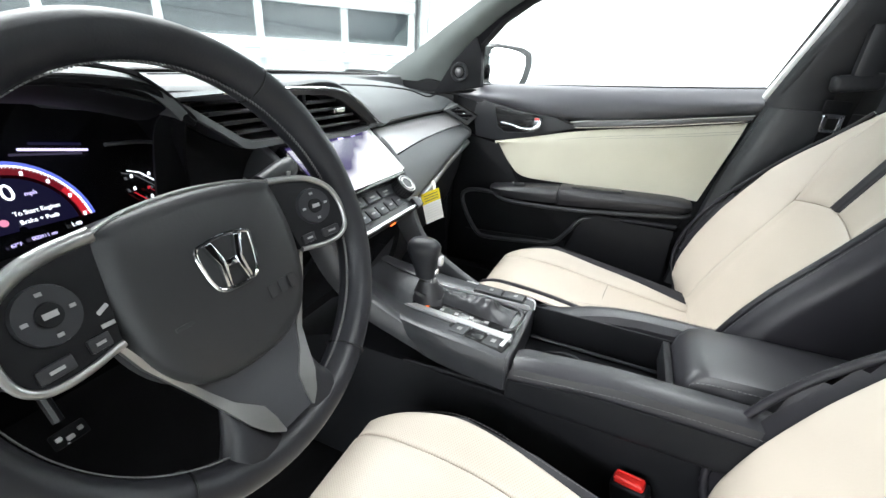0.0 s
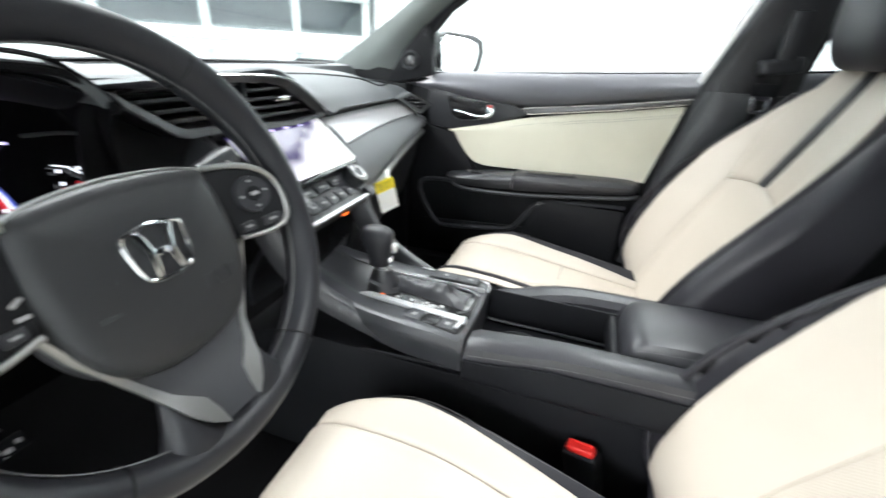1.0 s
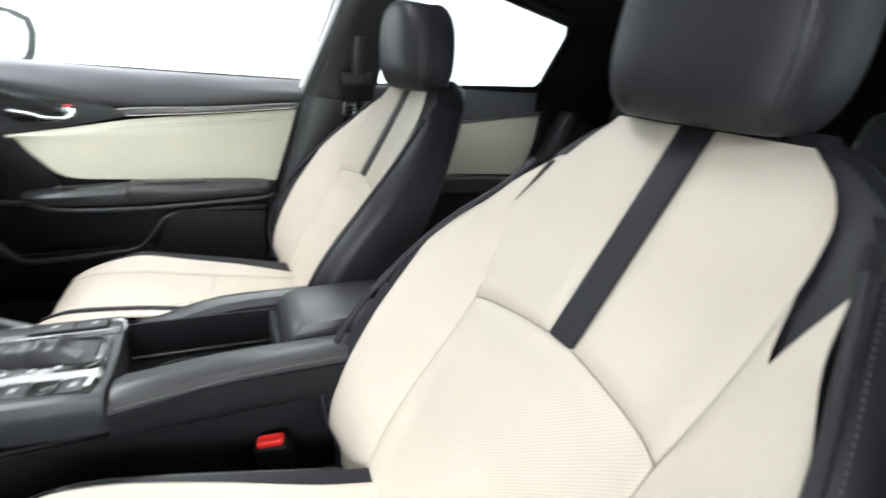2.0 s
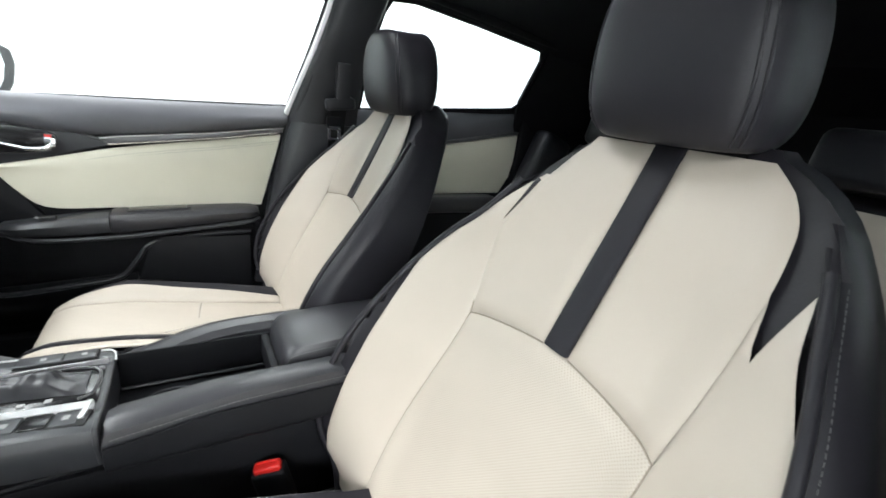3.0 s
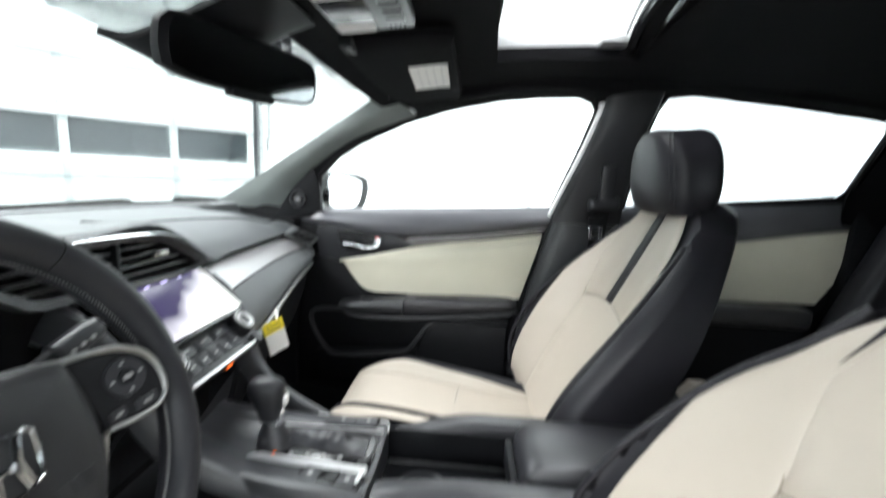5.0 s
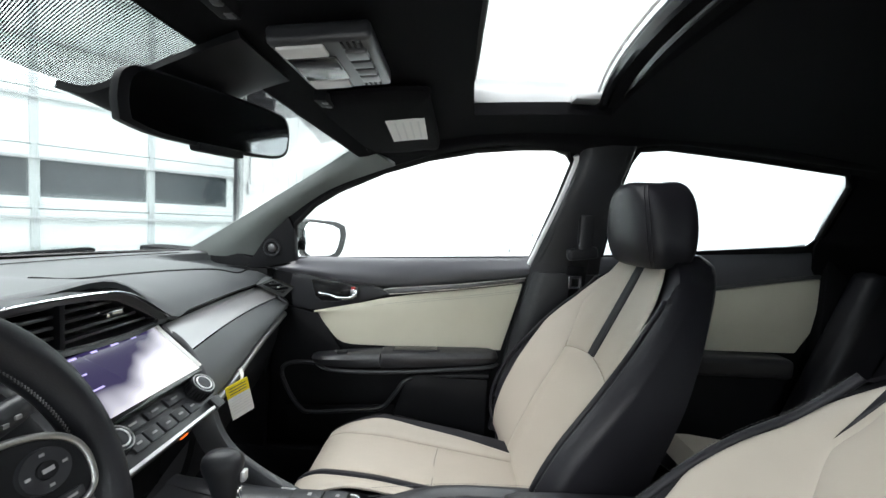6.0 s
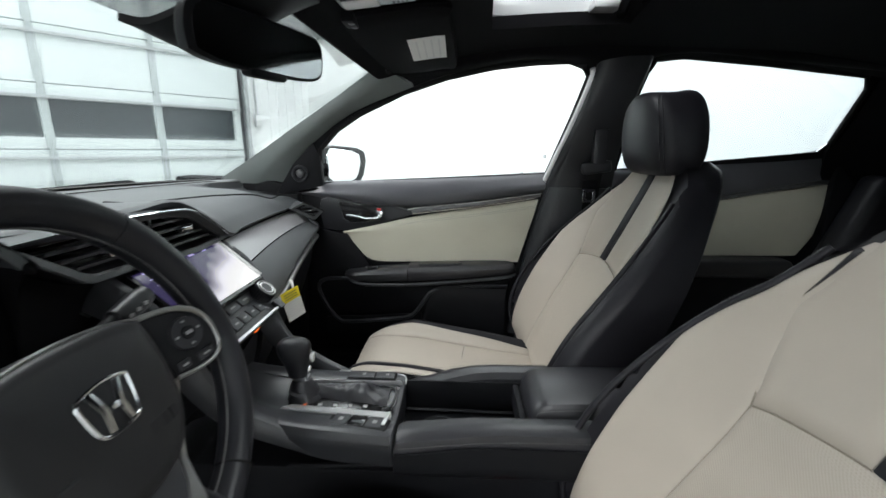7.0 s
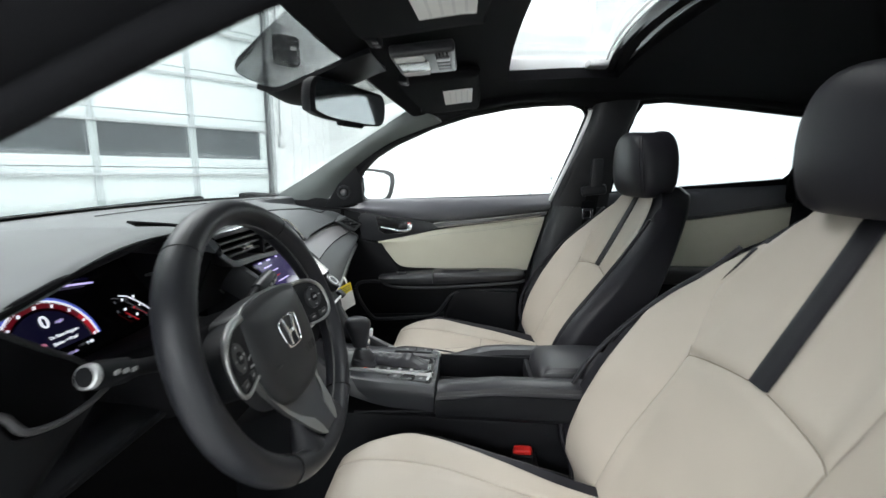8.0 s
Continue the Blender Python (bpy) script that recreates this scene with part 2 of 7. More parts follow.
def sheet(fn, nu, nv, thick=0.0, skip=None):
    """A surface fn(u, v), u and v from 0 to 1, made thick."""
    bm = bmesh.new()
    vs = [[bm.verts.new(fn(i / nu, j / nv)) for j in range(nv + 1)] for i in range(nu + 1)]
    for i in range(nu):
        for j in range(nv):
            if not (skip and skip((i + 0.5) / nu, (j + 0.5) / nv)):
                bm.faces.new((vs[i][j], vs[i + 1][j], vs[i + 1][j + 1], vs[i][j + 1]))
    loose = [v for v in bm.verts if not v.link_faces]
    bmesh.ops.delete(bm, geom=loose, context="VERTS")
    if thick:
        thicken(bm, thick)
    return bm


def rings(loops, cap=True, closed=True):
    bm = bmesh.new()
    rows = [[bm.verts.new(p) for p in loop] for loop in loops]
    n = len(rows[0])
    for a, b in zip(rows, rows[1:]):
        for i in range(n if closed else n - 1):
            bm.faces.new((a[i], a[(i + 1) % n], b[(i + 1) % n], b[i]))
    if cap:
        bm.faces.new(rows[0][::-1])
        bm.faces.new(rows[-1])
    return bm


def tube(points, r, n=8, closed=False, radii=None):
    pts = [Vector(p) for p in points]
    loops, up = [], Vector((0.13, 0.31, 0.94)).normalized()
    k = len(pts)
    for i, p in enumerate(pts):
        a = pts[(i - 1) % k] if closed or i else p
        b = pts[(i + 1) % k] if closed or i < k - 1 else p
        d = (b - a).normalized()
        s = d.cross(up).normalized()
        w = s.cross(d)
        q = radii[i] if radii else r
        loops.append([p + q * (math.cos(t) * s + math.sin(t) * w) for t in (2 * math.pi * j / n for j in range(n))])
    if closed:
        return rings(loops + [loops[0]], cap=False)
    return rings(loops)


def lerp_table(table, t):
    """Values from rows of (key, value), smooth between them and never past them."""
    if t <= table[0][0]:
        return table[0][1]
    if t >= table[-1][0]:
        return table[-1][1]
    n = len(table)
    k = next(i for i in range(n - 1) if t <= table[i + 1][0])
    steps = [(table[i + 1][1] - table[i][1]) / (table[i + 1][0] - table[i][0]) for i in range(max(0, k - 1), min(n - 1, k + 2))]
    own = k - max(0, k - 1)
    d = steps[own]

    def slope(p, q):
        return 0.0 if p * q <= 0 else 2 * p * q / (p + q)

    m0 = slope(steps[own - 1], d) if own else d
    m1 = slope(d, steps[own + 1]) if own + 1 < len(steps) else d
    (a, va), (b, vb) = table[k], table[k + 1]
    h = b - a
    f = (t - a) / h
    return va * (1 + 2 * f) * (1 - f) ** 2 + h * m0 * f * (1 - f) ** 2 + vb * f * f * (3 - 2 * f) + h * m1 * f * f * (f - 1)


def curve(points, n):
    """A smooth line (Catmull-Rom) through points, n steps to each stretch."""
    pts = [Vector(p) for p in points]
    out = []
    for i in range(len(pts) - 1):
        p0, p1, p2, p3 = pts[max(i - 1, 0)], pts[i], pts[i + 1], pts[min(i + 2, len(pts) - 1)]
        for k in range(n):
            t = k / n
            out.append(0.5 * (2 * p1 + (p2 - p0) * t + (2 * p0 - 5 * p1 + 4 * p2 - p3) * t * t + (3 * p1 - p0 - 3 * p2 + p3) * t**3))
    out.append(pts[-1])
    return out


def loft(lines, n=4, m=4, thick=0.0):
    """A smooth skin over lines of points with equal counts (a rough cage)."""
    fine = [curve(line, n) for line in lines]
    cols = [curve([line[j] for line in fine], m) for j in range(len(fine[0]))]
    bm = bmesh.new()
    vs = [[bm.verts.new(p) for p in col] for col in cols]
    for a, b in zip(vs, vs[1:]):
        for i in range(len(a) - 1):
            bm.faces.new((a[i], a[i + 1], b[i + 1], b[i]))
    if thick:
        thicken(bm, thick)
    return bm


def joined(*bms):
    """Several bmeshes as one."""
    out = bmesh.new()
    for b in bms:
        me = bpy.data.meshes.new("tmp")
        b.to_mesh(me)
        b.free()
        out.from_mesh(me)
        bpy.data.meshes.remove(me)
    return out


def stitches(points, parent, size=0.0011, gap=0.0055, name="stitching"):
    """A run of short threads along a line."""
    line = curve(points, 12)
    last = line[0]
    pieces = []
    for p in line[1:]:
        pieces.append((last, p))
        last = p
    total = sum((b - a).length for a, b in pieces)
    n = max(2, int(total / gap))
    marks, acc, k = [], 0.0, 0
    for a, b in pieces:
        d = (b - a).length
        while k < n and (k + 0.5) * total / n <= acc + d:
            f = ((k + 0.5) * total / n - acc) / max(d, 1e-9)
            marks.append((a.lerp(b, f), (b - a).normalized()))
            k += 1
        acc += d
    bm = bmesh.new()
    for c, d in marks:
        s = d.cross(Vector((0.2, 0.3, 0.93))).normalized() * size * 0.6
        w = d.cross(s).normalized() * size * 0.6
        h = d * gap * 0.32
        ends = [[bm.verts.new(c + e * h + o * (0.6 if abs(e) > 0.9 else 1)) for o in (s, w, -s, -w)] for e in (-1, 1)]
        for i in range(4):
            bm.faces.new((ends[0][i], ends[0][(i + 1) % 4], ends[1][(i + 1) % 4], ends[1][i]))
        bm.faces.new(ends[0][::-1])
        bm.faces.new(ends[1])
    return part(name, bm, THREAD, parent, "grey contrast stitching", smooth=False)


def smooth01(t):
    t = min(1.0, max(0.0, t))
    return t * t * (3 - 2 * t)


# ---- the photo bay ----
def bay_box(name, lo, hi, material, label, category="wall", kind="structure"):
    c = [(a + b) / 2 for a, b in zip(lo, hi)]
    s = [b - a for a, b in zip(lo, hi)]
    bm = rbox(c, s, 0)
    bm.transform(ROOM)
    return single(name, bm, material, label, category, kind=kind, smooth=False)


DY, RX, LX, BY, H = 4.75, 2.5, -6.5, -4.5, 3.5
DOOR_L, DOOR_R = -3.44, 1.64
bay_box("floor", (LX - 0.2, BY - 0.2, -0.15), (RX + 0.2, DY + 0.4, 0), CONCRETE, "smooth pale painted concrete floor of the bay", "floor")
bay_box("ceiling", (LX - 0.2, BY - 0.2, H), (RX + 0.2, DY + 0.4, H + 0.15), BAY_WHITE, "plain white ceiling over the bay", "ceiling")
bay_box("wall_back", (LX, BY - 0.2, 0), (RX, BY, H), BAY_WHITE, "plain white wall behind the car")
bay_box("wall_left", (LX - 0.2, BY - 0.2, 0), (LX, DY, H), BAY_WHITE, "plain white side wall of the bay")
bay_box("wall_right", (RX, BY - 0.2, 0), (RX + 0.2, DY, H), BAY_WHITE, "brightly lit white wall beside the car")
bay_box("wall_front_pier", (DOOR_R + 0.1, DY, 0), (RX + 0.2, DY + 0.2, H), BAY_WHITE, "white corrugated wall beside the garage door")
bay_box("wall_front_far", (LX - 0.2, DY, 0), (DOOR_L - 0.1, DY + 0.2, H), BAY_WHITE, "white wall on the far side of the garage door")
bay_box("wall_front_lintel", (DOOR_L - 0.1, DY, 3.05), (DOOR_R + 0.1, DY + 0.2, H), BAY_WHITE, "white wall above the garage door")


def room_part(name, bm, material, parent, label="", smooth=False):
    bm.transform(ROOM)
    return part(name, bm, material, parent, label, smooth)


def build_garage_door():
    door = thing("garage_door", ROOM @ Vector((-0.9, DY, 0)), "closed white sectional garage door with a row of grey panes", "garage door")
    edges = [0.0, 0.52, 1.0, 1.56, 2.04, 2.52, 3.05]
    stiles = [0.82 - 0.86 * k for k in range(5)]
    for k, (a, b) in enumerate(zip(edges, edges[1:])):
        if k != 2:
            sec = room_part("door_section", rbox(((DOOR_L + DOOR_R) / 2, DY + 0.06, (a + b) / 2), (DOOR_R - DOOR_L, 0.05, b - a - 0.008), 0.006), DOOR_WHITE, door)
        else:
            bars = [rbox(((DOOR_L + DOOR_R) / 2, DY + 0.06, 1.056), (DOOR_R - DOOR_L, 0.05, 0.10), 0.006), rbox(((DOOR_L + DOOR_R) / 2, DY + 0.06, 1.505), (DOOR_R - DOOR_L, 0.05, 0.10), 0.006)]
            bars += [rbox((s, DY + 0.06, 1.28), (0.07, 0.052, 0.36), 0.004) for s in stiles + [DOOR_R - 0.04, DOOR_L + 0.03]]
            sec = room_part("door_section", joined(*bars), DOOR_WHITE, door, "white section frame round the panes")
            xs = sorted(stiles + [DOOR_R - 0.04, DOOR_L + 0.03])
            for p, q in zip(xs, xs[1:]):
                room_part("pane", rbox(((p + q) / 2, DY + 0.075, 1.28), (q - p - 0.05, 0.012, 0.37), 0), PANE_GREY, sec, "dusty grey pane")
        # upright stiffeners and hinges at every stile
        for s in stiles:
            room_part("stile", rbox((s, DY + 0.025, (a + b) / 2), (0.062, 0.014, b - a - 0.03), 0.004), STILE, sec)
            room_part("hinge", rbox((s, DY + 0.012, b - 0.005), (0.045, 0.016, 0.055), 0.005), STILE, sec, "galvanised hinge")
        bm = rbox(((DOOR_L + DOOR_R) / 2, DY - 0.0, b - 0.075 if k != 2 else b - 0.115), (DOOR_R - DOOR_L - 0.02, 0.035, 0.028), 0.008)
        room_part("strut", bm, DOOR_STEEL, sec, "galvanised stiffening rail")
    for s in (DOOR_R + 0.05, DOOR_L - 0.05):
        rail = room_part("track", rbox((s, DY - 0.03, 1.55), (0.035, 0.06, 3.1), 0.006), DOOR_STEEL, door, "galvanised roller track")
        room_part("jamb", rbox((s + math.copysign(0.035, s), DY + 0.02, 1.55), (0.05, 0.06, 3.1), 0.004), BAY_WHITE, door)
        for z in edges[1:]:
            room_part("roller", rbox((s, DY - 0.045, z), (0.05, 0.05, 0.05), 0.012), DOOR_STEEL, rail)
    return door


build_garage_door()


def build_wall_ribs():
    for k in range(5):
        bm = rbox((1.98 + 0.11 * k, DY - 0.008, 1.75), (0.03, 0.022, 3.5), 0.006)
        bm.transform(ROOM)
        single("trim", bm, BAY_WHITE, "upright rib of the white corrugated wall", "trim", "wall ribs", "structure")


build_wall_ribs()


def build_wall_box():
    box = thing("junction_box", ROOM @ Vector((1.80, DY - 0.03, 1.3)), "small white electrical box on the wall", "switch box")
    body = room_part("body", rbox((1.80, DY - 0.025, 1.34), (0.06, 0.05, 0.15), 0.008), DOOR_STEEL, box)
    room_part("cover", rbox((1.80, DY - 0.052, 1.34), (0.045, 0.006, 0.12), 0.003), BAY_WHITE, body)
    room_part("conduit", tube([(1.80, DY - 0.02, 1.41), (1.80, DY - 0.02, 3.45)], 0.011), DOOR_STEEL, box)


build_wall_box()


def build_door_opener():
    op = thing("door_opener", ROOM @ Vector((1.88, DY - 0.1, 2.4)), "black garage door opener motor on the white wall", "door opener")
    body = room_part("body", rbox((1.88, DY - 0.10, 2.40), (0.26, 0.20, 0.32), 0.02), HARD, op)
    room_part("label", rbox((1.92, DY - 0.202, 2.42), (0.08, 0.004, 0.04), 0), LABEL, body, "pale label")
    room_part("bracket", rbox((1.80, DY - 0.04, 2.62), (0.10, 0.08, 0.14), 0.006), DOOR_STEEL, op, "steel bracket")
    return op


build_door_opener()


def build_wall_hooks():
    for y, z in ((1.32, 1.0), (0.95, 0.99), (1.52, 0.86)):
        bm = rbox((RX - 0.012, y, z), (0.03, 0.02, 0.03), 0.006)
        bm.transform(ROOM)
        single("wall_fixing", bm, DOOR_STEEL, "small grey fixing screwed to the white wall", "fixing", "wall fixings")


build_wall_hooks()


def build_added_panels():
    # glowing panels that go with the added lamps
    for lx, ly, length, width, watts in LAMPS:
        lamp = thing("ceiling_light", ROOM @ Vector((lx, ly, H - 0.05)), "wide white lit light panel under the ceiling", "ceiling light", "bay light panels")
        room_part("housing", rbox((lx, ly, H - 0.05), (width + 0.06, length + 0.06, 0.09), 0.01), BAY_WHITE, lamp)
        room_part("diffuser", rbox((lx, ly, H - 0.105), (width, length, 0.02), 0.004), LAMP_GLOW, lamp, "glowing white diffuser")


build_added_panels()


# ---- the car's shell ----
FRONT_WIN = [(0.703, 0.524, 0.941), (0.672, 0.512, 1.045), (0.654, 0.451, 1.105), (0.64, 0.376, 1.151), (0.622, 0.243, 1.21), (0.61, 0.117, 1.25), (0.602, -0.016, 1.277),
             (0.598, -0.128, 1.289), (0.597, -0.225, 1.293), (0.601, -0.266, 1.28), (0.609, -0.283, 1.254), (0.642, -0.253, 1.144), (0.69, -0.201, 0.982)]
REAR_WIN = [(0.686, -0.407, 0.996), (0.627, -0.423, 1.193), (0.605, -0.439, 1.265), (0.598, -0.46, 1.299), (0.595, -0.532, 1.307), (0.600, -0.754, 1.290),
            (0.606, -1.035, 1.262), (0.617, -1.052, 1.226), (0.66, -1.020, 1.08), (0.668, -1.0, 1.057), (0.679, -0.643, 1.02)]


def side(p, s):
    return (p[0] * s, p[1], p[2])


def build_headliner():
    def fn(u, v):
        y = 0.345 - 1.65 * v
        x = (2 * u - 1) * 0.60
        zc = lerp_table([(-1.3, 1.24), (-1.05, 1.31), (-0.7, 1.352), (-0.3, 1.362), (0.0, 1.35), (0.16, 1.325), (0.345, 1.288)], y)
        return (x, y - 0.06 * (x / 0.6) ** 2 * (1 - v) ** 3, zc - 0.055 * abs(x / 0.6) ** 2.6)

    def hole(u, v):
        x, y = (2 * u - 1) * 0.60, 0.345 - 1.65 * v
        return abs(x) < 0.425 and -0.305 < y < 0.022

    top = single("ceiling_headliner", sheet(fn, 48, 66, 0.03, hole), CLOTH, "black cloth headliner with a sunroof opening", "headliner", kind="structure")
    return top


build_headliner()


def build_roof_skin():
    def fn(u, v):
        y, x = 0.42 - 1.8 * v, (2 * u - 1) * 0.61
        zc = lerp_table([(-1.4, 1.31), (-1.0, 1.385), (-0.5, 1.42), (-0.1, 1.418), (0.2, 1.38), (0.42, 1.325)], y)
        return (x, y, zc - 0.05 * abs(x / 0.61) ** 2.5)

    def hole(u, v):
        x, y = (2 * u - 1) * 0.61, 0.42 - 1.8 * v
        return abs(x) < 0.45 and -0.50 < y < 0.035

    single("roof", sheet(fn, 40, 48, 0.012, hole), CAR_WHITE, "white painted steel car roof with open sunroof", "car roof", kind="structure")


build_roof_skin()


def build_sunroof():
    roof = thing("sunroof", (0, -0.2, 1.36), "glass sunroof with dark frame in the headliner", "sunroof")
    # the collar round the opening; the white of its sides stands for flooding light
    for s in (-1, 1):
        part("side_rail", rbox((0.447 * s, -0.22, 1.388), (0.016, 0.49, 0.056), 0.006), CAR_WHITE, roof, "white painted collar")
    part("front_rail", rbox((0, 0.034, 1.388), (0.83, 0.016, 0.05), 0.005), HARD, roof)
    part("seal", tube([(-0.4, 0.012, 1.40), (0.4, 0.012, 1.40)], 0.006), RUBBER, roof)
    glass = part("glass_panel", sheet(lambda u, v: ((2 * u - 1) * 0.438, 0.03 - 0.33 * v, 1.412 - 0.02 * abs(2 * u - 1) ** 2), 8, 6, 0.005), GLASS, roof, "clear tinted sunroof glass")
    glass.visible_shadow = False
    # the shade slid back, with its front bar and the bright runner before it
    front = lambda x: -0.236 - 0.30 * x * x

    def shade(u, v):
        x = (2 * u - 1) * 0.43
        return (x, front(x) + (-0.50 - front(x)) * v, 1.374 - 0.014 * (x / 0.4) ** 2 + 0.012 * v)
    along = [k * 0.043 for k in range(-10, 11)]
    part("shade", sheet(shade, 20, 6, 0.012), CLOTH, roof, "black cloth sunshade slid half back")
    part("shade_bar", tube([(x, front(x), 1.378 - 0.014 * (x / 0.4) ** 2) for x in along], 0.012), GLOSS, roof, "bowed dark front bar of the shade")
    part("shade_grip", tube([(x, front(x) - 0.040, 1.3745 - 0.014 * (x / 0.4) ** 2) for x in along], 0.006), GLOSS, roof, "gloss black rib on the shade")
    part("glass_edge", tube([(x, front(x) + 0.016, 1.392 - 0.014 * (x / 0.4) ** 2) for x in along], 0.0030, 6), SILVER, roof, "bright edge of the slid glass")
    for s in (-1, 1):
        part("runner_block", rbox((0.405 * s, -0.245, 1.372), (0.05, 0.06, 0.02), 0.006), SILVER, roof, "bright corner block of the runner")


build_sunroof()


def build_pillars():
    for s in (1, -1):
        # windscreen post
        glass_edge = [(0.70, 0.86, 0.945), (0.672, 0.72, 1.025), (0.64, 0.585, 1.105), (0.60, 0.43, 1.195), (0.558, 0.294, 1.276)]
        door_edge = [(0.715, 0.655, 0.938), (0.70, 0.60, 0.995), (0.684, 0.545, 1.055), (0.648, 0.40, 1.153), (0.615, 0.21, 1.225)]
        mid = [((a[0] + b[0]) / 2 - 0.02, (a[1] + b[1]) / 2 + 0.0, (a[2] + b[2]) / 2 - 0.004) for a, b in zip(glass_edge, door_edge)]
        lines = [[side(p, s) for p in line] for line in (glass_edge, mid, door_edge)]
        bm = loft([[l[i] for l in lines] for i in range(5)], 5, 5, 0.012 * s)
        single("pillar_front", bm, PILLAR, "dark grey padded windscreen pillar trim", "pillar", "windscreen pillars", "structure")
        # middle post
        front = [(0.70, -0.10, 0.45), (0.70, -0.15, 0.75), (0.694, -0.203, 0.975), (0.646, -0.262, 1.144), (0.613, -0.292, 1.254), (0.585, -0.30, 1.315)]
        rear = [(0.70, -0.40, 0.45), (0.70, -0.40, 0.75), (0.69, -0.402, 0.99), (0.631, -0.42, 1.193), (0.608, -0.435, 1.262), (0.585, -0.44, 1.315)]
        mids = [((a[0] + b[0]) / 2 - 0.035, (a[1] + b[1]) / 2, (a[2] + b[2]) / 2) for a, b in zip(front, rear)]
        q1 = [(a[0] * 0.5 + b[0] * 0.5 - 0.008, a[1] * 0.88 + b[1] * 0.12, a[2]) for a, b in zip(front, mids)]
        q3 = [(a[0] * 0.5 + b[0] * 0.5 - 0.008, a[1] * 0.88 + b[1] * 0.12, a[2]) for a, b in zip(rear, mids)]
        bm = loft([[side(l[i], s) for l in (front, q1, mids, q3, rear)] for i in range(6)], 3, 4, 0.015 * s)
        cover = [[side((p[0] - 0.007, p[1], min(p[2], 0.942)), s) for p in (front[i], q1[i], mids[i], q3[i], rear[i])] for i in range(3)]
        single("pillar_cover", loft(cover, 3, 4, 0.006 * s), CONSOLE, "dark grey lower cover of the middle pillar", "pillar", "pillar covers", "structure")
        single("pillar_middle", bm, SATIN, "black plastic middle pillar trim beside the front seat", "pillar", "middle pillars", "structure")
        # rail over the doors, from the glass to the headliner
        outer = [(0.60, 0.25, 1.245), (0.607, 0.117, 1.256), (0.60, -0.016, 1.282), (0.596, -0.128, 1.294), (0.606, -0.30, 1.282), (0.604, -0.37, 1.288), (0.593, -0.532, 1.312), (0.598, -0.754, 1.296), (0.603, -1.06, 1.268)]
        inner = [(0.54, 0.27, 1.275), (0.55, 0.117, 1.285), (0.545, -0.016, 1.305), (0.54, -0.128, 1.315), (0.54, -0.30, 1.321), (0.54, -0.37, 1.322), (0.54, -0.532, 1.32), (0.54, -0.754, 1.305), (0.54, -1.03, 1.27)]
        bm = loft([[side(o, s), side(((o[0] + i[0]) / 2 - 0.012, o[1], (o[2] + i[2]) / 2 - 0.008), s), side(i, s)] for o, i in zip(outer, inner)], 4, 4, -0.014 * s)
        single("roof_rail_trim", bm, CLOTH, "black trim along the roof edge over the doors", "trim", "roof rails", "structure")
        # rear post
        fr = [(0.71, -1.04, 0.90), (0.668, -1.012, 1.057), (0.655, -1.034, 1.10), (0.618, -1.062, 1.228), (0.60, -1.06, 1.275)]
        rr = [(0.62, -1.45, 0.90), (0.58, -1.45, 1.05), (0.57, -1.42, 1.10), (0.53, -1.35, 1.22), (0.50, -1.30, 1.27)]
        bm = loft([[side(a, s), side(((a[0] + b[0]) / 2 - 0.02, (a[1] + b[1]) / 2, a[2]), s), side(b, s)] for a, b in zip(fr, rr)], 4, 3, -0.015 * s)
        single("pillar_rear", bm, CLOTH, "black rear pillar trim behind the back window", "pillar", "rear pillars", "structure")


build_pillars()


def build_aperture():
    """The open driver's doorway: body flange with its rubber, and the closed shell behind the doors."""
    low = [(-0.735, 0.64, 0.93), (-0.715, 0.50, 1.005), (-0.70, 0.34, 1.085), (-0.69, 0.20, 1.15), (-0.68, 0.06, 1.20), (-0.67, -0.12, 1.235), (-0.665, -0.28, 1.245)]
    low = [(x, y, z + 0.017) for x, y, z in low]
    cage = [[(x + 0.10, y + 0.03, z + 0.035), (x + 0.05, y + 0.01, z + 0.012), (x, y, z), (x - 0.03, y + 0.02, z + 0.025), (x - 0.035, y + 0.07, z + 0.09)] for x, y, z in low]
    single("door_aperture", loft(cage, 4, 4, 0.012), CLOTH, "black lined body flange over the open driver's doorway", "door frame", kind="structure")
    single("trim_aperture_seal", tube(curve([(x + 0.006, y, z - 0.004) for x, y, z in low], 5), 0.011, 10), CLOTH, "black rubber door seal", "door seal", kind="structure")
    single("trim_roof_edge", loft([[(x - 0.035, y + 0.075, z + 0.095), (x - 0.02, y + 0.10, z + 0.13), (x + 0.06, y + 0.14, z + 0.155)] for x, y, z in low], 4, 4, 0.008), CAR_WHITE, "white painted outer roof edge", "car body", kind="structure")
    for s in (1, -1):
        single("quarter_trim", prism([(-1.05, 0.26), (-1.05, 1.03), (-1.30, 1.06), (-1.62, 1.0), (-1.62, 0.26)], "x", 0.665 * s, 0.80 * s, 0.01), HARD, "black trim beside the rear bench", "trim", "quarter trims", "structure")
    single("pillar_foot", prism([(0.04, 0.30), (-0.12, 0.95), (-0.44, 0.97), (-0.44, 0.30)], "x", 0.715, 0.79, 0.004), HARD, "black painted pillar behind the door edge", "pillar", kind="structure")
    single("pillar_foot", prism([(-0.12, 0.30), (-0.22, 0.95), (-0.44, 0.97), (-0.44, 0.30)], "x", -0.79, -0.715, 0.004), HARD, "black painted pillar of the open doorway", "pillar", kind="structure")


build_aperture()


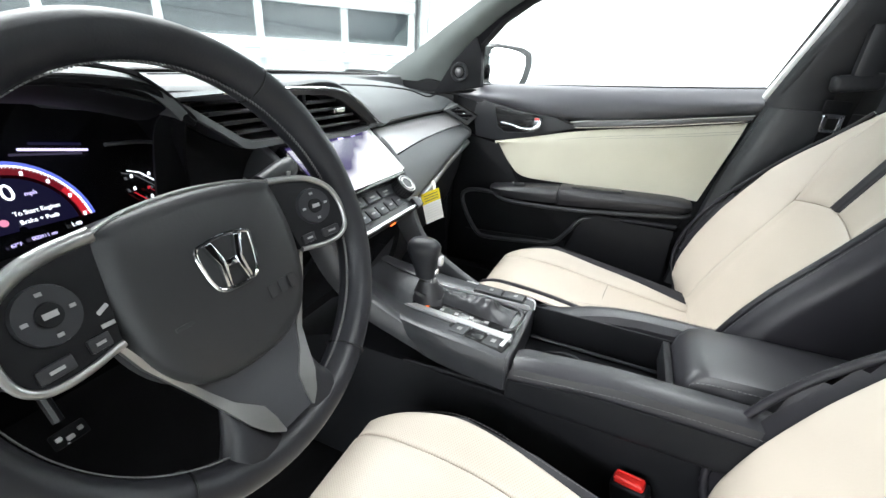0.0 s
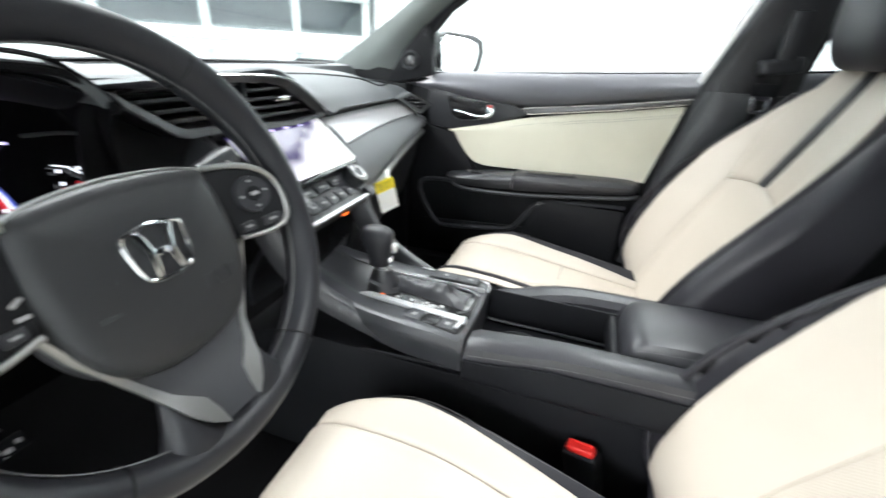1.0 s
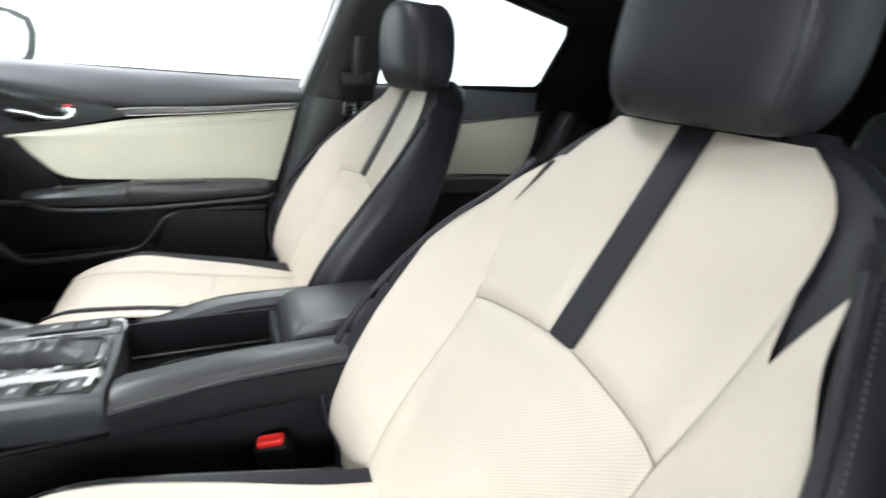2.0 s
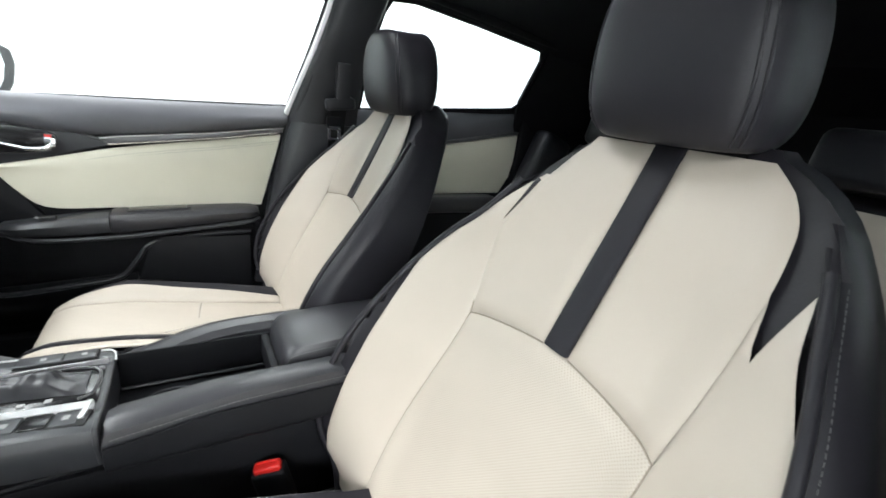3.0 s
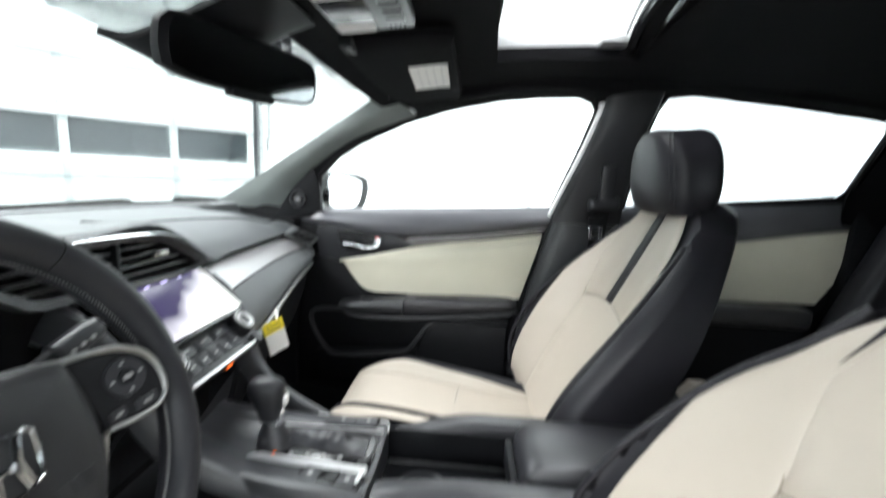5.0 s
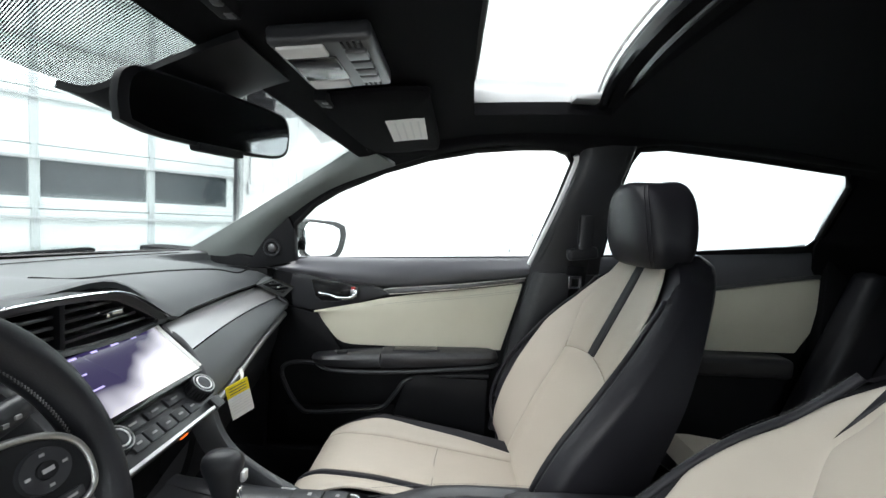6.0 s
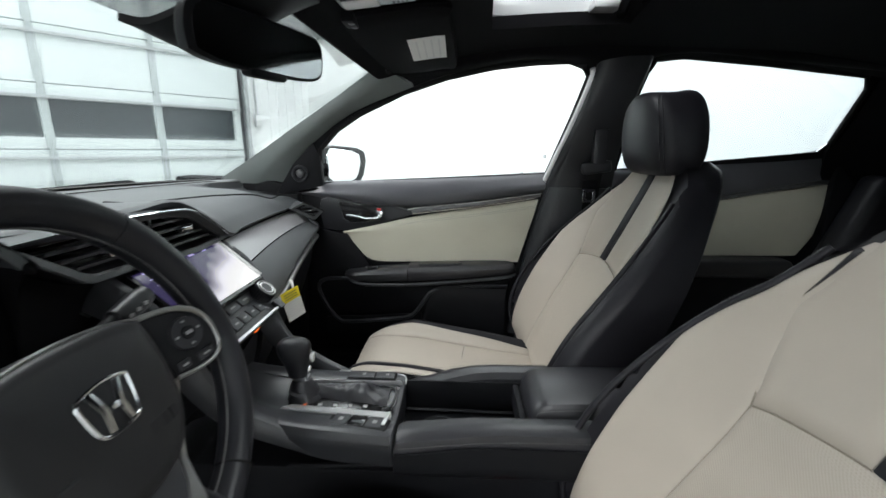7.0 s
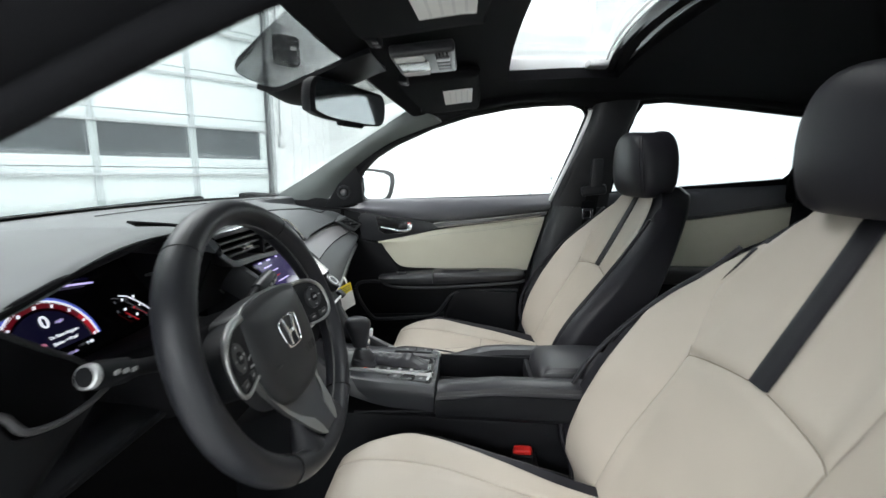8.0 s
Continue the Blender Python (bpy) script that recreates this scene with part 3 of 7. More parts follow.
def build_windscreen():
    def fn(u, v):
        x = (2 * u - 1) * (0.75 - 0.14 * v)
        yb, zb = 1.09 - 0.39 * x * x, 0.935
        yt, zt = 0.37 - 0.22 * x * x, 1.30 - 0.045 * (x / 0.56) ** 2
        k = v + 0.10 * v * (1 - v)
        return (x, yb + (yt - yb) * v, zb + (zt - zb) * k)

    glass = single("window_1", sheet(fn, 24, 16, 0.005), SCREEN_GLASS, "clear laminated windscreen glass", "windscreen", kind="structure")
    glass.visible_shadow = False
    single("trim_screen_top", sheet(lambda u, v: tuple(Vector(fn(u, 0.975 + 0.025 * v)) + Vector((0, -0.004, -0.004))), 24, 2, 0.004), GLOSS, "black painted band at the windscreen's top edge", "trim", kind="structure")
    single("trim_screen_foot", sheet(lambda u, v: tuple(Vector(fn(u, 0.055 * v)) + Vector((0, -0.004, -0.004))), 24, 2, 0.004), GLOSS, "black painted band at the windscreen's foot", "trim", kind="structure")
    bars = []
    for k in range(150):
        a = 2 * k / 149 - 1
        low = 0.785 + 0.05 * abs(a) ** 6
        def bar(u, v, a=a, low=low):
            w = 0.175 + 0.07 * v
            return tuple(Vector(fn(0.5 + a * w + (u - 0.5) * 0.0012, low + (0.985 - low) * v)) + Vector((0, -0.004, -0.004)))
        bars.append(sheet(bar, 1, 6, 0.0003))
    single("trim_sensor_shade", joined(*bars), GLOSS, "fine black printed stripes behind the mirror", "trim", kind="structure", smooth=False)


build_windscreen()


def build_header():
    lines = []
    for x in (-0.58, -0.4, -0.2, 0.0, 0.2, 0.4, 0.58):
        yt, zt = 0.37 - 0.22 * x * x, 1.30 - 0.045 * (x / 0.56) ** 2
        lines.append([(x, yt + 0.012, zt - 0.010), (x, yt + 0.004, zt - 0.015), (x, yt - 0.02, zt - 0.012), (x, yt - 0.07, zt + 0.002)])
    single("trim_header", loft(lines, 4, 4, 0.006), CLOTH, "black cloth header over the windscreen", "trim", kind="structure")


build_header()


def inset_glass(name, outline, label, material=GLASS):
    """A side pane that fills an outline on the leaning side plane."""
    bm = bmesh.new()
    vs = [bm.verts.new((p[0] + 0.022, p[1], p[2])) for p in outline]
    bm.faces.new(vs)
    bmesh.ops.triangulate(bm, faces=bm.faces[:])
    thicken(bm, 0.004)
    ob = single(name, bm, material, label, "car window", kind="structure", smooth=False)
    ob.visible_shadow = material is TINTED
    return ob


inset_glass("window_2", FRONT_WIN, "clear closed side glass of the front passenger door")
inset_glass("window_3", REAR_WIN, "lightly tinted side glass of the rear passenger door", TINTED)
inset_glass("window_4", [side(p, -1) for p in REAR_WIN], "lightly tinted side glass of the rear driver-side door", TINTED)


def ring_frame(outline, s, r, shift):
    return tube([(s * (p[0] + shift), p[1], p[2]) for p in outline], r, 8)


def frame_band(outline, s, shift, wide):
    """A flat band round a side window that fills up to pillars and roof."""
    n = len(outline)
    cy, cz = sum(p[1] for p in outline) / n, sum(p[2] for p in outline) / n
    bm = bmesh.new()
    inner, outer = [], []
    for k in range(n):
        a, p, b = outline[k - 1], outline[k], outline[(k + 1) % n]
        ty, tz = b[1] - a[1], b[2] - a[2]
        d = math.hypot(ty, tz)
        ny, nz = tz / d, -ty / d
        if ny * (p[1] - cy) + nz * (p[2] - cz) < 0:
            ny, nz = -ny, -nz
        inner.append(bm.verts.new((s * (p[0] + shift), p[1], p[2])))
        outer.append(bm.verts.new((s * (p[0] + shift - 0.30 * nz * wide), p[1] + ny * wide, p[2] + nz * wide)))
    for k in range(n):
        bm.faces.new((inner[k], inner[(k + 1) % n], outer[(k + 1) % n], outer[k]))
    thicken(bm, 0.006)
    return bm


for s in (1, -1):
    for outline in ((FRONT_WIN, REAR_WIN) if s > 0 else (REAR_WIN,)):
        single("door_window_frame", frame_band(outline, s, 0.016, 0.045 if outline is FRONT_WIN else 0.075), HARD, "black painted frame round the side window", "window frame", "window frames", "structure")
for s in (1, -1):
    for outline in ((FRONT_WIN, REAR_WIN) if s > 0 else (REAR_WIN,)):
        single("trim_window_seal", ring_frame(outline if outline is FRONT_WIN else outline[:-2], s, 0.008, 0.012), RUBBER, "black rubber seal round the side window", "window seal", "window seals", "structure")
DOOR_EDGE = [(0.695, -0.186, 0.955), (0.672, -0.216, 1.04), (0.644, -0.252, 1.144), (0.611, -0.282, 1.25), (0.602, -0.280, 1.274)]
single("trim_door_frame_outer", tube(curve([(x, y - 0.007, z) for x, y, z in DOOR_EDGE], 4), 0.0085, 10), CAR_WHITE, "white painted outer door frame at the pillar", "trim", kind="structure")
single("trim_door_seal", tube(curve([(x - 0.014, y - 0.026, z) for x, y, z in DOOR_EDGE], 4), 0.0095, 10), SATIN, "thick dark rubber door seal along the pillar", "door seal", kind="structure")


def build_floor_pan():
    single("floor_pan", rbox((0, -0.25, 0.235), (1.42, 2.9, 0.03), 0.004), CARPET, "black carpeted car floor", "car floor", kind="structure")
    single("bulkhead", rbox((0, 1.17, 0.58), (1.44, 0.04, 0.72), 0.01), CARPET, "dark bulkhead under the dashboard", "bulkhead", kind="structure")
    for s in (1, -1):
        single("sill", rbox((0.715 * s, -0.3, 0.29), (0.1, 2.6, 0.14), 0.02), HARD, "black plastic door sill cover", "door sill", "door sills", "structure")
        single("footwell_side", rbox((0.70 * s, 0.9, 0.6), (0.05, 0.62, 0.62), 0.01), HARD, "black trim at the side of the footwell", "trim", "footwell sides", "structure")
    single("parcel_wall", rbox((0, -1.62, 0.75), (1.4, 0.04, 1.0), 0.01), CLOTH, "black trim closing the boot", "boot trim", kind="structure")
    single("tailgate_frame", rbox((0, -1.5, 1.22), (1.2, 0.3, 0.05), 0.01, m=Matrix.Rotation(radians(25), 3, "X")), CLOTH, "black trim of the tailgate", "tailgate trim", kind="structure")


build_floor_pan()


# ---- front seats ----
YC = [(0.40, -0.10), (0.50, -0.142), (0.60, -0.185), (0.70, -0.228), (0.80, -0.275), (0.90, -0.322), (1.0, -0.368), (1.06, -0.392)]
BOL = [(0.42, 0.0), (0.47, 0.01), (0.52, 0.05), (0.58, 0.081), (0.64, 0.092), (0.70, 0.088), (0.75, 0.076), (0.80, 0.06), (0.85, 0.042), (0.89, 0.027), (0.93, 0.012), (0.98, 0.0)]
WI = [(0.42, 0.19), (0.47, 0.212), (0.52, 0.235), (0.58, 0.25), (0.64, 0.254), (0.70, 0.252), (0.78, 0.242), (0.85, 0.222), (0.90, 0.20), (0.955, 0.176)]
WS = [(0.40, 0.21), (0.47, 0.243), (0.52, 0.267), (0.58, 0.282), (0.64, 0.286), (0.70, 0.284), (0.78, 0.273), (0.85, 0.248), (0.90, 0.221), (0.95, 0.190), (0.985, 0.163), (1.01, 0.133), (1.03, 0.095)]
UF = [(0.777, 0.139), (0.85, 0.156), (0.89, 0.161), (0.92, 0.150), (0.96, 0.131), (1.0, 0.105), (1.02, 0.085)]


SHOULDER = [(0.90, 0.26), (0.93, 0.195), (0.95, 0.174), (0.97, 0.157), (0.99, 0.140), (1.01, 0.117), (1.03, 0.087)]


def ivory_half(u, z):
    """Where the ivory bolster ends: a little further out on the seat's right."""
    return lerp_table(WI, z) + (0.013 * smooth01((0.90 - z) / 0.05) if u > 0 else 0.0)


def back_y(u, z):
    """Front face of the backrest: bolsters stand proud of the middle."""
    w = ivory_half(u, z)
    k = min(1.0, max(0.0, (abs(u) / w - 0.46) / 0.52)) ** 1.35
    return lerp_table(YC, z) + lerp_table(BOL, z) * k - 0.006 * (1 - min(1.0, abs(u) / w) ** 2)


def cushion_z(u, y):
    base = lerp_table([(-0.16, 0.497), (-0.05, 0.513), (0.08, 0.532), (0.2, 0.549), (0.28, 0.553), (0.32, 0.543), (0.345, 0.512), (0.352, 0.47), (0.345, 0.42)], y)
    k = smooth01((abs(u) - 0.10) / 0.085)
    return base - 0.006 + 0.034 * k * smooth01((0.335 - y) / 0.14)


def pad(fn, uL, uR, v0, v1, nu, nv, lift=0.0048, edge=0.007, out=(0, 1, 0), vtop=None):
    """An upholstered panel: fn(u, v) bulged off its base, with edges sunk into the seams. vtop(u) may bend the upper border."""
    out = Vector(out)
    bm = bmesh.new()
    vs, flat = [], {}
    for j in range(nv + 1):
        row = []
        for i in range(nu + 1):
            s, t = i / nu, j / nv
            s = 0.5 - 0.5 * math.cos(math.pi * s) if nu > 6 else s
            um = s
            top = v1
            v = v0 + (top - v0) * t
            a, b = uL(v), uR(v)
            u = a + (b - a) * um
            if vtop:
                v = v0 + (vtop(u) - v0) * t
                a, b = uL(v), uR(v)
                u = a + (b - a) * um
            d = min(um * (b - a), (1 - um) * (b - a), abs(v - v0) + 0.004, abs((vtop(u) if vtop else v1) - v) )
            h = lift * math.sqrt(max(0.0, min(1.0, d / edge)) * (2 - min(1.0, d / edge)))
            vert = bm.verts.new(Vector(fn(u, v)) + out * h)
            flat[vert] = (u, 1.06 * v)
            row.append(vert)
        vs.append(row)
    for a, b in zip(vs, vs[1:]):
        for i in range(nu):
            bm.faces.new((a[i], a[i + 1], b[i + 1], b[i]))
    layer = bm.loops.layers.uv.new("hide")
    for face in bm.faces:
        for corner in face.loops:
            corner[layer].uv = flat[corner.vert]
    return bm


def build_front_seat(x0, drop=0.0, shift=0.0, narrow=0.0, taper=0.0):
    seat = thing("front_seat", (x0, 0, 0.25), "ivory leather front bucket seat with black stripe and side panels", "car seat", "front seats")
    S = lambda u, z: (x0 + u, back_y(u, z), z)
    rise = lambda u: drop * (1.1 * smooth01((-u - 0.03) / 0.07) - 1)
    C = lambda u, y: (x0 + u, y, cushion_z(u, y) + rise(u))
    # backrest shell in black leather
    loops = []
    for k in range(28):
        z = 0.40 + (1.035 - 0.40) * (1 - (1 - k / 27) ** 1.35)
        w, yc = lerp_table(WS, z), lerp_table(YC, z)
        tk = 0.10 * smooth01((1.075 - z) / 0.06)
        loop = []
        n = 40
        for i in range(n + 1):
            f = math.sin(math.pi / 2 * (2 * i / n - 1))
            wi = ivory_half(f, z) - 0.006
            u = f * (min(w, wi + 0.028, lerp_table(SHOULDER, z)) if f > 0 else w)
            e = min(1.0, max(0.0, (abs(u) - wi) / max(0.004, abs(u) / max(1e-6, abs(f)) - wi)))
            loop.append((x0 + u, back_y(math.copysign(min(abs(u), wi), f), z) - 0.040 * (1 - math.sqrt(1 - e * e)) - 0.009 * (1 - e) ** 8 * (abs(u) < wi + 0.001) + 0.002 * (abs(u) > wi), z))
        for i in range(1, n):
            a = i / n
            u = w * (1 - 2 * a)
            f = abs(1 - 2 * a)
            loop.append((x0 + u * (1 + 0.02 * (1 - f)), yc - tk * (1 - 0.35 * f**6) - 0.012 * (1 - f * f), z))
        loops.append(loop)
    back = part("backrest", rings(loops), SEAT_BLACK, seat, "black leather backrest shell")
    arch = lambda u: 0.777 + 0.021 * (1 - min(1, abs(u) / 0.139) ** 1.4)
    uin = lambda z, s=-1: 0.139 + 0.016 * smooth01((0.777 - z) / 0.2) if s > 0 else 0.122 + 0.017 * smooth01((z - 0.5) / 0.277)
    ufield = lambda z: lerp_table(UF, z)
    door_side = lambda z: lerp_table([(0.777, 0.139), (0.85, 0.147), (0.89, 0.149), (0.93, 0.148), (0.97, 0.142), (1.0, 0.127), (1.024, 0.100)], z)
    bed_edge = lambda z: min(lerp_table(WI, z) - 0.010, lerp_table([(0.84, 0.23), (0.88, 0.160), (0.93, 0.146), (1.01, 0.095)], z))
    part("seam_bed", pad(lambda u, z: (x0 + u, back_y(u, z) - 0.0022, z), lambda z: -bed_edge(z), bed_edge, 0.47, 1.012, 30, 40, lift=0.0004), IVORY, back, "ivory leather in the sunken seams")
    part("back_insert", pad(S, lambda z: -uin(z), lambda z: uin(z, 1), 0.49, 0.80, 30, 30, lift=0.006, edge=0.018, vtop=arch), PERF, back, "perforated ivory leather insert")
    for s in (-1, 1):
        def inner(z, s=s):
            a = uin(z, s) if z < 0.777 else lerp_table([(0.777, 0.139), (0.85, 0.156), (0.89, 0.162), (0.955, 0.178)], z)
            if s > 0 and z > 0.79:
                a = ufield(z) - 0.004
            return s * (a + 0.0006)
        outer = lambda z, s=s: s * min(ivory_half(s, z) - 0.006, lerp_table([(0.86, 0.24), (0.88, 0.212), (0.93, 0.178), (0.968, 0.142)], z)) if s > 0 else s * min(lerp_table(WI, z) - 0.006, lerp_table([(0.78, 0.242), (0.85, 0.215), (0.90, 0.186), (0.938, 0.1745)], z))
        part("back_bolster", pad(S, inner, outer, 0.46, 0.968 if s > 0 else 0.938, 24, 48, lift=0.006, edge=0.026), IVORY, back, "ivory leather side bolster")
        part("upper_panel", upper_panel(S, s, arch, door_side if s * x0 > 0 and x0 < 0 else ufield), IVORY, back, "smooth ivory leather upper panel")
        edge_line = [Vector(S(s * (ivory_half(s, z) - 0.002), z)) + Vector((0, 0.001, 0)) for z in (0.45, 0.49, 0.54, 0.60, 0.66, 0.72, 0.78, 0.83, 0.87, 0.905, 0.935, 0.955)]
        part("edge_roll", tube(curve(edge_line, 5), 0.0050, 10), SEAT_BLACK, back, "black leather roll round the ivory bolster")
        line = [(x0 + s * (ivory_half(s, z) + 0.008), back_y(s * ivory_half(s, z), z) - 0.0005, z) for z in (0.47, 0.55, 0.63, 0.71, 0.79, 0.86, 0.91, 0.95)]
        stitches(line, back, 0.0007)
    seams = [[(u, arch(u)) for u in (-0.139, -0.12, -0.09, -0.055, -0.019)], [(u, arch(u)) for u in (0.019, 0.055, 0.09, 0.12, 0.139)]]
    seams += [[(d * uin(z, d), z) for z in (0.50, 0.56, 0.62, 0.68, 0.74, 0.777)] for d in (-1, 1)]
    seams += [[(ufield(z), z) for z in (0.777, 0.81, 0.85, 0.88)]]
    # darker tan lines carry the shade lying in the seams
    for run in seams:
        part("seam", tube(curve([Vector(S(u, z)) + Vector((0, 0.0006, 0)) for u, z in run], 6), 0.0009, 6), SEAM_SHADE, back, "sunken tan seam")
    if x0 < 0:
        wedge = lambda z: 0.160 - 0.36 * (z - 0.90)
        part("shoulder_wedge", pad(S, wedge, lambda z: wedge(z) + 0.0006 + 0.011 * (z - 0.90) / 0.06, 0.90, 0.962, 6, 14, lift=0.0068, edge=0.003), SEAT_BLACK, back, "black leather wedge at the shoulder")
    part("stripe", pad(S, lambda z: -0.0175, lambda z: 0.0175, 0.799, 1.026, 8, 20, lift=0.005, edge=0.005), SEAT_BLACK, back, "black leather centre stripe")
    # headrest with two chromed rods
    hm = Matrix.Translation((x0, -0.378, 1.094 if x0 > 0 else 1.117)) @ Matrix.Rotation(radians(-4), 4, "X")
    n, loops = 56, []
    for k in range(25):
        t = -math.cos(math.pi * k / 24)
        q = (1 - abs(t) ** 3.4) ** (1 / 2.2)
        zz = 0.089 * t
        wide, deep = (0.130 if x0 > 0 else 0.105) * (0.72 + 0.28 * q) * (1.0 - 0.085 * (t + 1) - 0.15 * max(0, t) ** 2 - 0.05 * max(0, -t) ** 2), 0.062 * (0.60 + 0.40 * q) * (1 - 0.12 * max(0, -t) ** 1.5)
        loop = []
        for i in range(n):
            a = 2 * math.pi * i / n
            c, s_ = math.cos(a), math.sin(a)
            sx, sy = math.copysign(abs(c) ** 0.46, c), math.copysign(abs(s_) ** 0.46, s_)
            loop.append(hm @ Vector((wide * sx, deep * sy - 0.01 * (sx * sx) * (sy > 0), zz - 0.008 * sx * sx * max(0, t) ** 2)))
        loops.append(loop)
    head = part("headrest", rings(loops), SEAT_BLACK, seat, "black leather headrest with a piped seam")
    for s in (-1, 1):
        part("headrest_rod", tube([(x0 + 0.058 * s, -0.40, 0.985), (x0 + 0.058 * s, -0.390, 1.06)], 0.006, 10), CHROME, head, "chromed rod")
        part("rod_collar", rbox((x0 + 0.058 * s, -0.402, 1.022), (0.028, 0.028, 0.016), 0.005), RUBBER, head)
        for sx in (0.90, 0.84):
            seam = []
            for t in (-0.93, -0.75, -0.4, 0.0, 0.4, 0.75, 0.93):
                q = (1 - abs(t) ** 3.4) ** (1 / 2.2)
                wide, deep = (0.130 if x0 > 0 else 0.105) * (0.72 + 0.28 * q) * (1.0 - 0.085 * (t + 1) - 0.15 * max(0, t) ** 2 - 0.05 * max(0, -t) ** 2), 0.062 * (0.60 + 0.40 * q) * (1 - 0.12 * max(0, -t) ** 1.5)
                sy = math.sin(math.acos(sx ** (1 / 0.46))) ** 0.46
                seam.append(hm @ Vector((s * sx * wide, deep * sy - 0.01 * sx * sx, 0.089 * t - 0.008 * sx * sx * max(0, t) ** 2)))
            part("seam_piping", tube(curve(seam, 5), 0.0016, 6), SEAT_BLACK, head, "raised seam")
    # cushion: black body, ivory panels, one black stripe
    loops = []
    prof = [-0.17, -0.10, 0.0, 0.1, 0.2, 0.26, 0.30, 0.325, 0.34, 0.349]
    for y in prof:
        w = lerp_table([(-0.17, 0.185), (0.0, 0.203), (0.2, 0.206), (0.3, 0.194), (0.34, 0.178), (0.36, 0.165)], y)
        loop = []
        for i in range(21):
            u = w * (2 * i / 20 - 1)
            e = max(0, abs(u / w) - 0.86) / 0.14
            u -= taper * smooth01((0.17 - y) / 0.26) * smooth01(u / w)
            loop.append((x0 + u, y, cushion_z(u, y) + rise(u) - 0.004 - 0.05 * e * e * e))
        low = (0.36 if y < 0.33 else 0.40) - drop
        loop += [(x0 + w * 0.99 - taper * smooth01((0.17 - y) / 0.26), y, low), (x0, y, low), (x0 - w * 0.99, y, low)]
        loops.append(loop)
    thin = lambda y: taper * smooth01((0.17 - y) / 0.26)
    cush = part("cushion", rings(loops), SEAT_BLACK, seat, "black leather cushion base")
    up = (0, 0.15, 1)
    part("cushion_insert", pad(C, lambda y: -0.082 - shift, lambda y: 0.128 - narrow - thin(y), -0.15, 0.346, 22, 40, out=up), PERF, cush, "perforated ivory leather cushion insert")
    part("cushion_bolster", pad(C, lambda y: 0.1286 - narrow - thin(y), lambda y: lerp_table([(-0.15, 0.150), (0.0, 0.166), (0.1, 0.171), (0.2, 0.176), (0.27, 0.172), (0.33, 0.158), (0.346, 0.145)], y) - narrow - thin(y), -0.15, 0.342, 12, 40, out=up), PERF, cush, "ivory leather cushion edge")
    part("cushion_stripe", pad(C, lambda y: -0.114 - shift, lambda y: -0.0826 - shift, -0.15, 0.347, 6, 40, lift=0.005, edge=0.005, out=up), SEAT_BLACK, cush, "black leather stripe")
    part("cushion_bolster", pad(C, lambda y: -lerp_table([(-0.15, 0.165), (0.0, 0.185), (0.25, 0.182), (0.33, 0.166), (0.346, 0.155)], y), lambda y: -0.1146 - shift, -0.15, 0.342, 12, 40, out=up), IVORY, cush, "ivory leather cushion edge")
    for s in (-1, 1):
        stitches([(x0 + s * w - (thin(y) if s > 0 else 0), y, cushion_z(w, y) - drop - 0.006) for y, w in ((-0.1, 0.170), (0.05, 0.181), (0.2, 0.188), (0.3, 0.176))], cush)
    if narrow:
        part("cross_seam", tube(curve([Vector(C(u, y)) + Vector((0, 0, 0.0046)) for u, y in ((0.108, 0.050), (0.05, 0.056), (-0.02, 0.058), (-0.075, 0.058), (-0.106, 0.057))], 6), 0.0008, 6), THREAD, cush, "sunken seam")
    # base and runners
    base = part("seat_base", rbox((x0, 0.08, 0.335), (0.42, 0.42, 0.08), 0.015), HARD, seat)
    for s in (-1, 1):
        part("runner", rbox((x0 + 0.17 * s, 0.08, 0.272), (0.04, 0.56, 0.045), 0.006), SATIN, base, "dark steel seat runner")
        part("side_shield", rbox((x0 + 0.222 * s, 0.02, 0.39), (0.02, 0.44, 0.10), 0.012), HARD, base)
    return seat


def upper_panel(S, s, arch, ufield):
    """The smooth panel between stripe and shoulder, its foot on the insert's arch."""
    bm = bmesh.new()
    nu, nv, vs = 14, 24, []
    for j in range(nv + 1):
        t = j / nv
        row = []
        for i in range(nu + 1):
            f = i / nu
            zb = arch(0.0195 + f * 0.117) + 0.0008
            z = zb + (1.024 - zb) * t
            a, b = 0.0185, ufield(z) - 0.0006 + (0.010 * smooth01((z - 0.90) / 0.06) if s > 0 else 0.0)
            u = a + (b - a) * f
            d = min(f * (b - a), (1 - f) * (b - a), (z - zb), 1.024 - z)
            k = min(1.0, max(0, d / 0.007))
            row.append(bm.verts.new(Vector(S(s * u, z)) + Vector((0, 0.0048 * math.sqrt(k * (2 - k)), 0))))
        vs.append(row)
    for a, b in zip(vs, vs[1:]):
        for i in range(nu):
            bm.faces.new((a[i], a[i + 1], b[i + 1], b[i]))
    return bm


build_front_seat(-0.36, taper=0.024)
build_front_seat(0.35, 0.025, -0.012, 0.014)


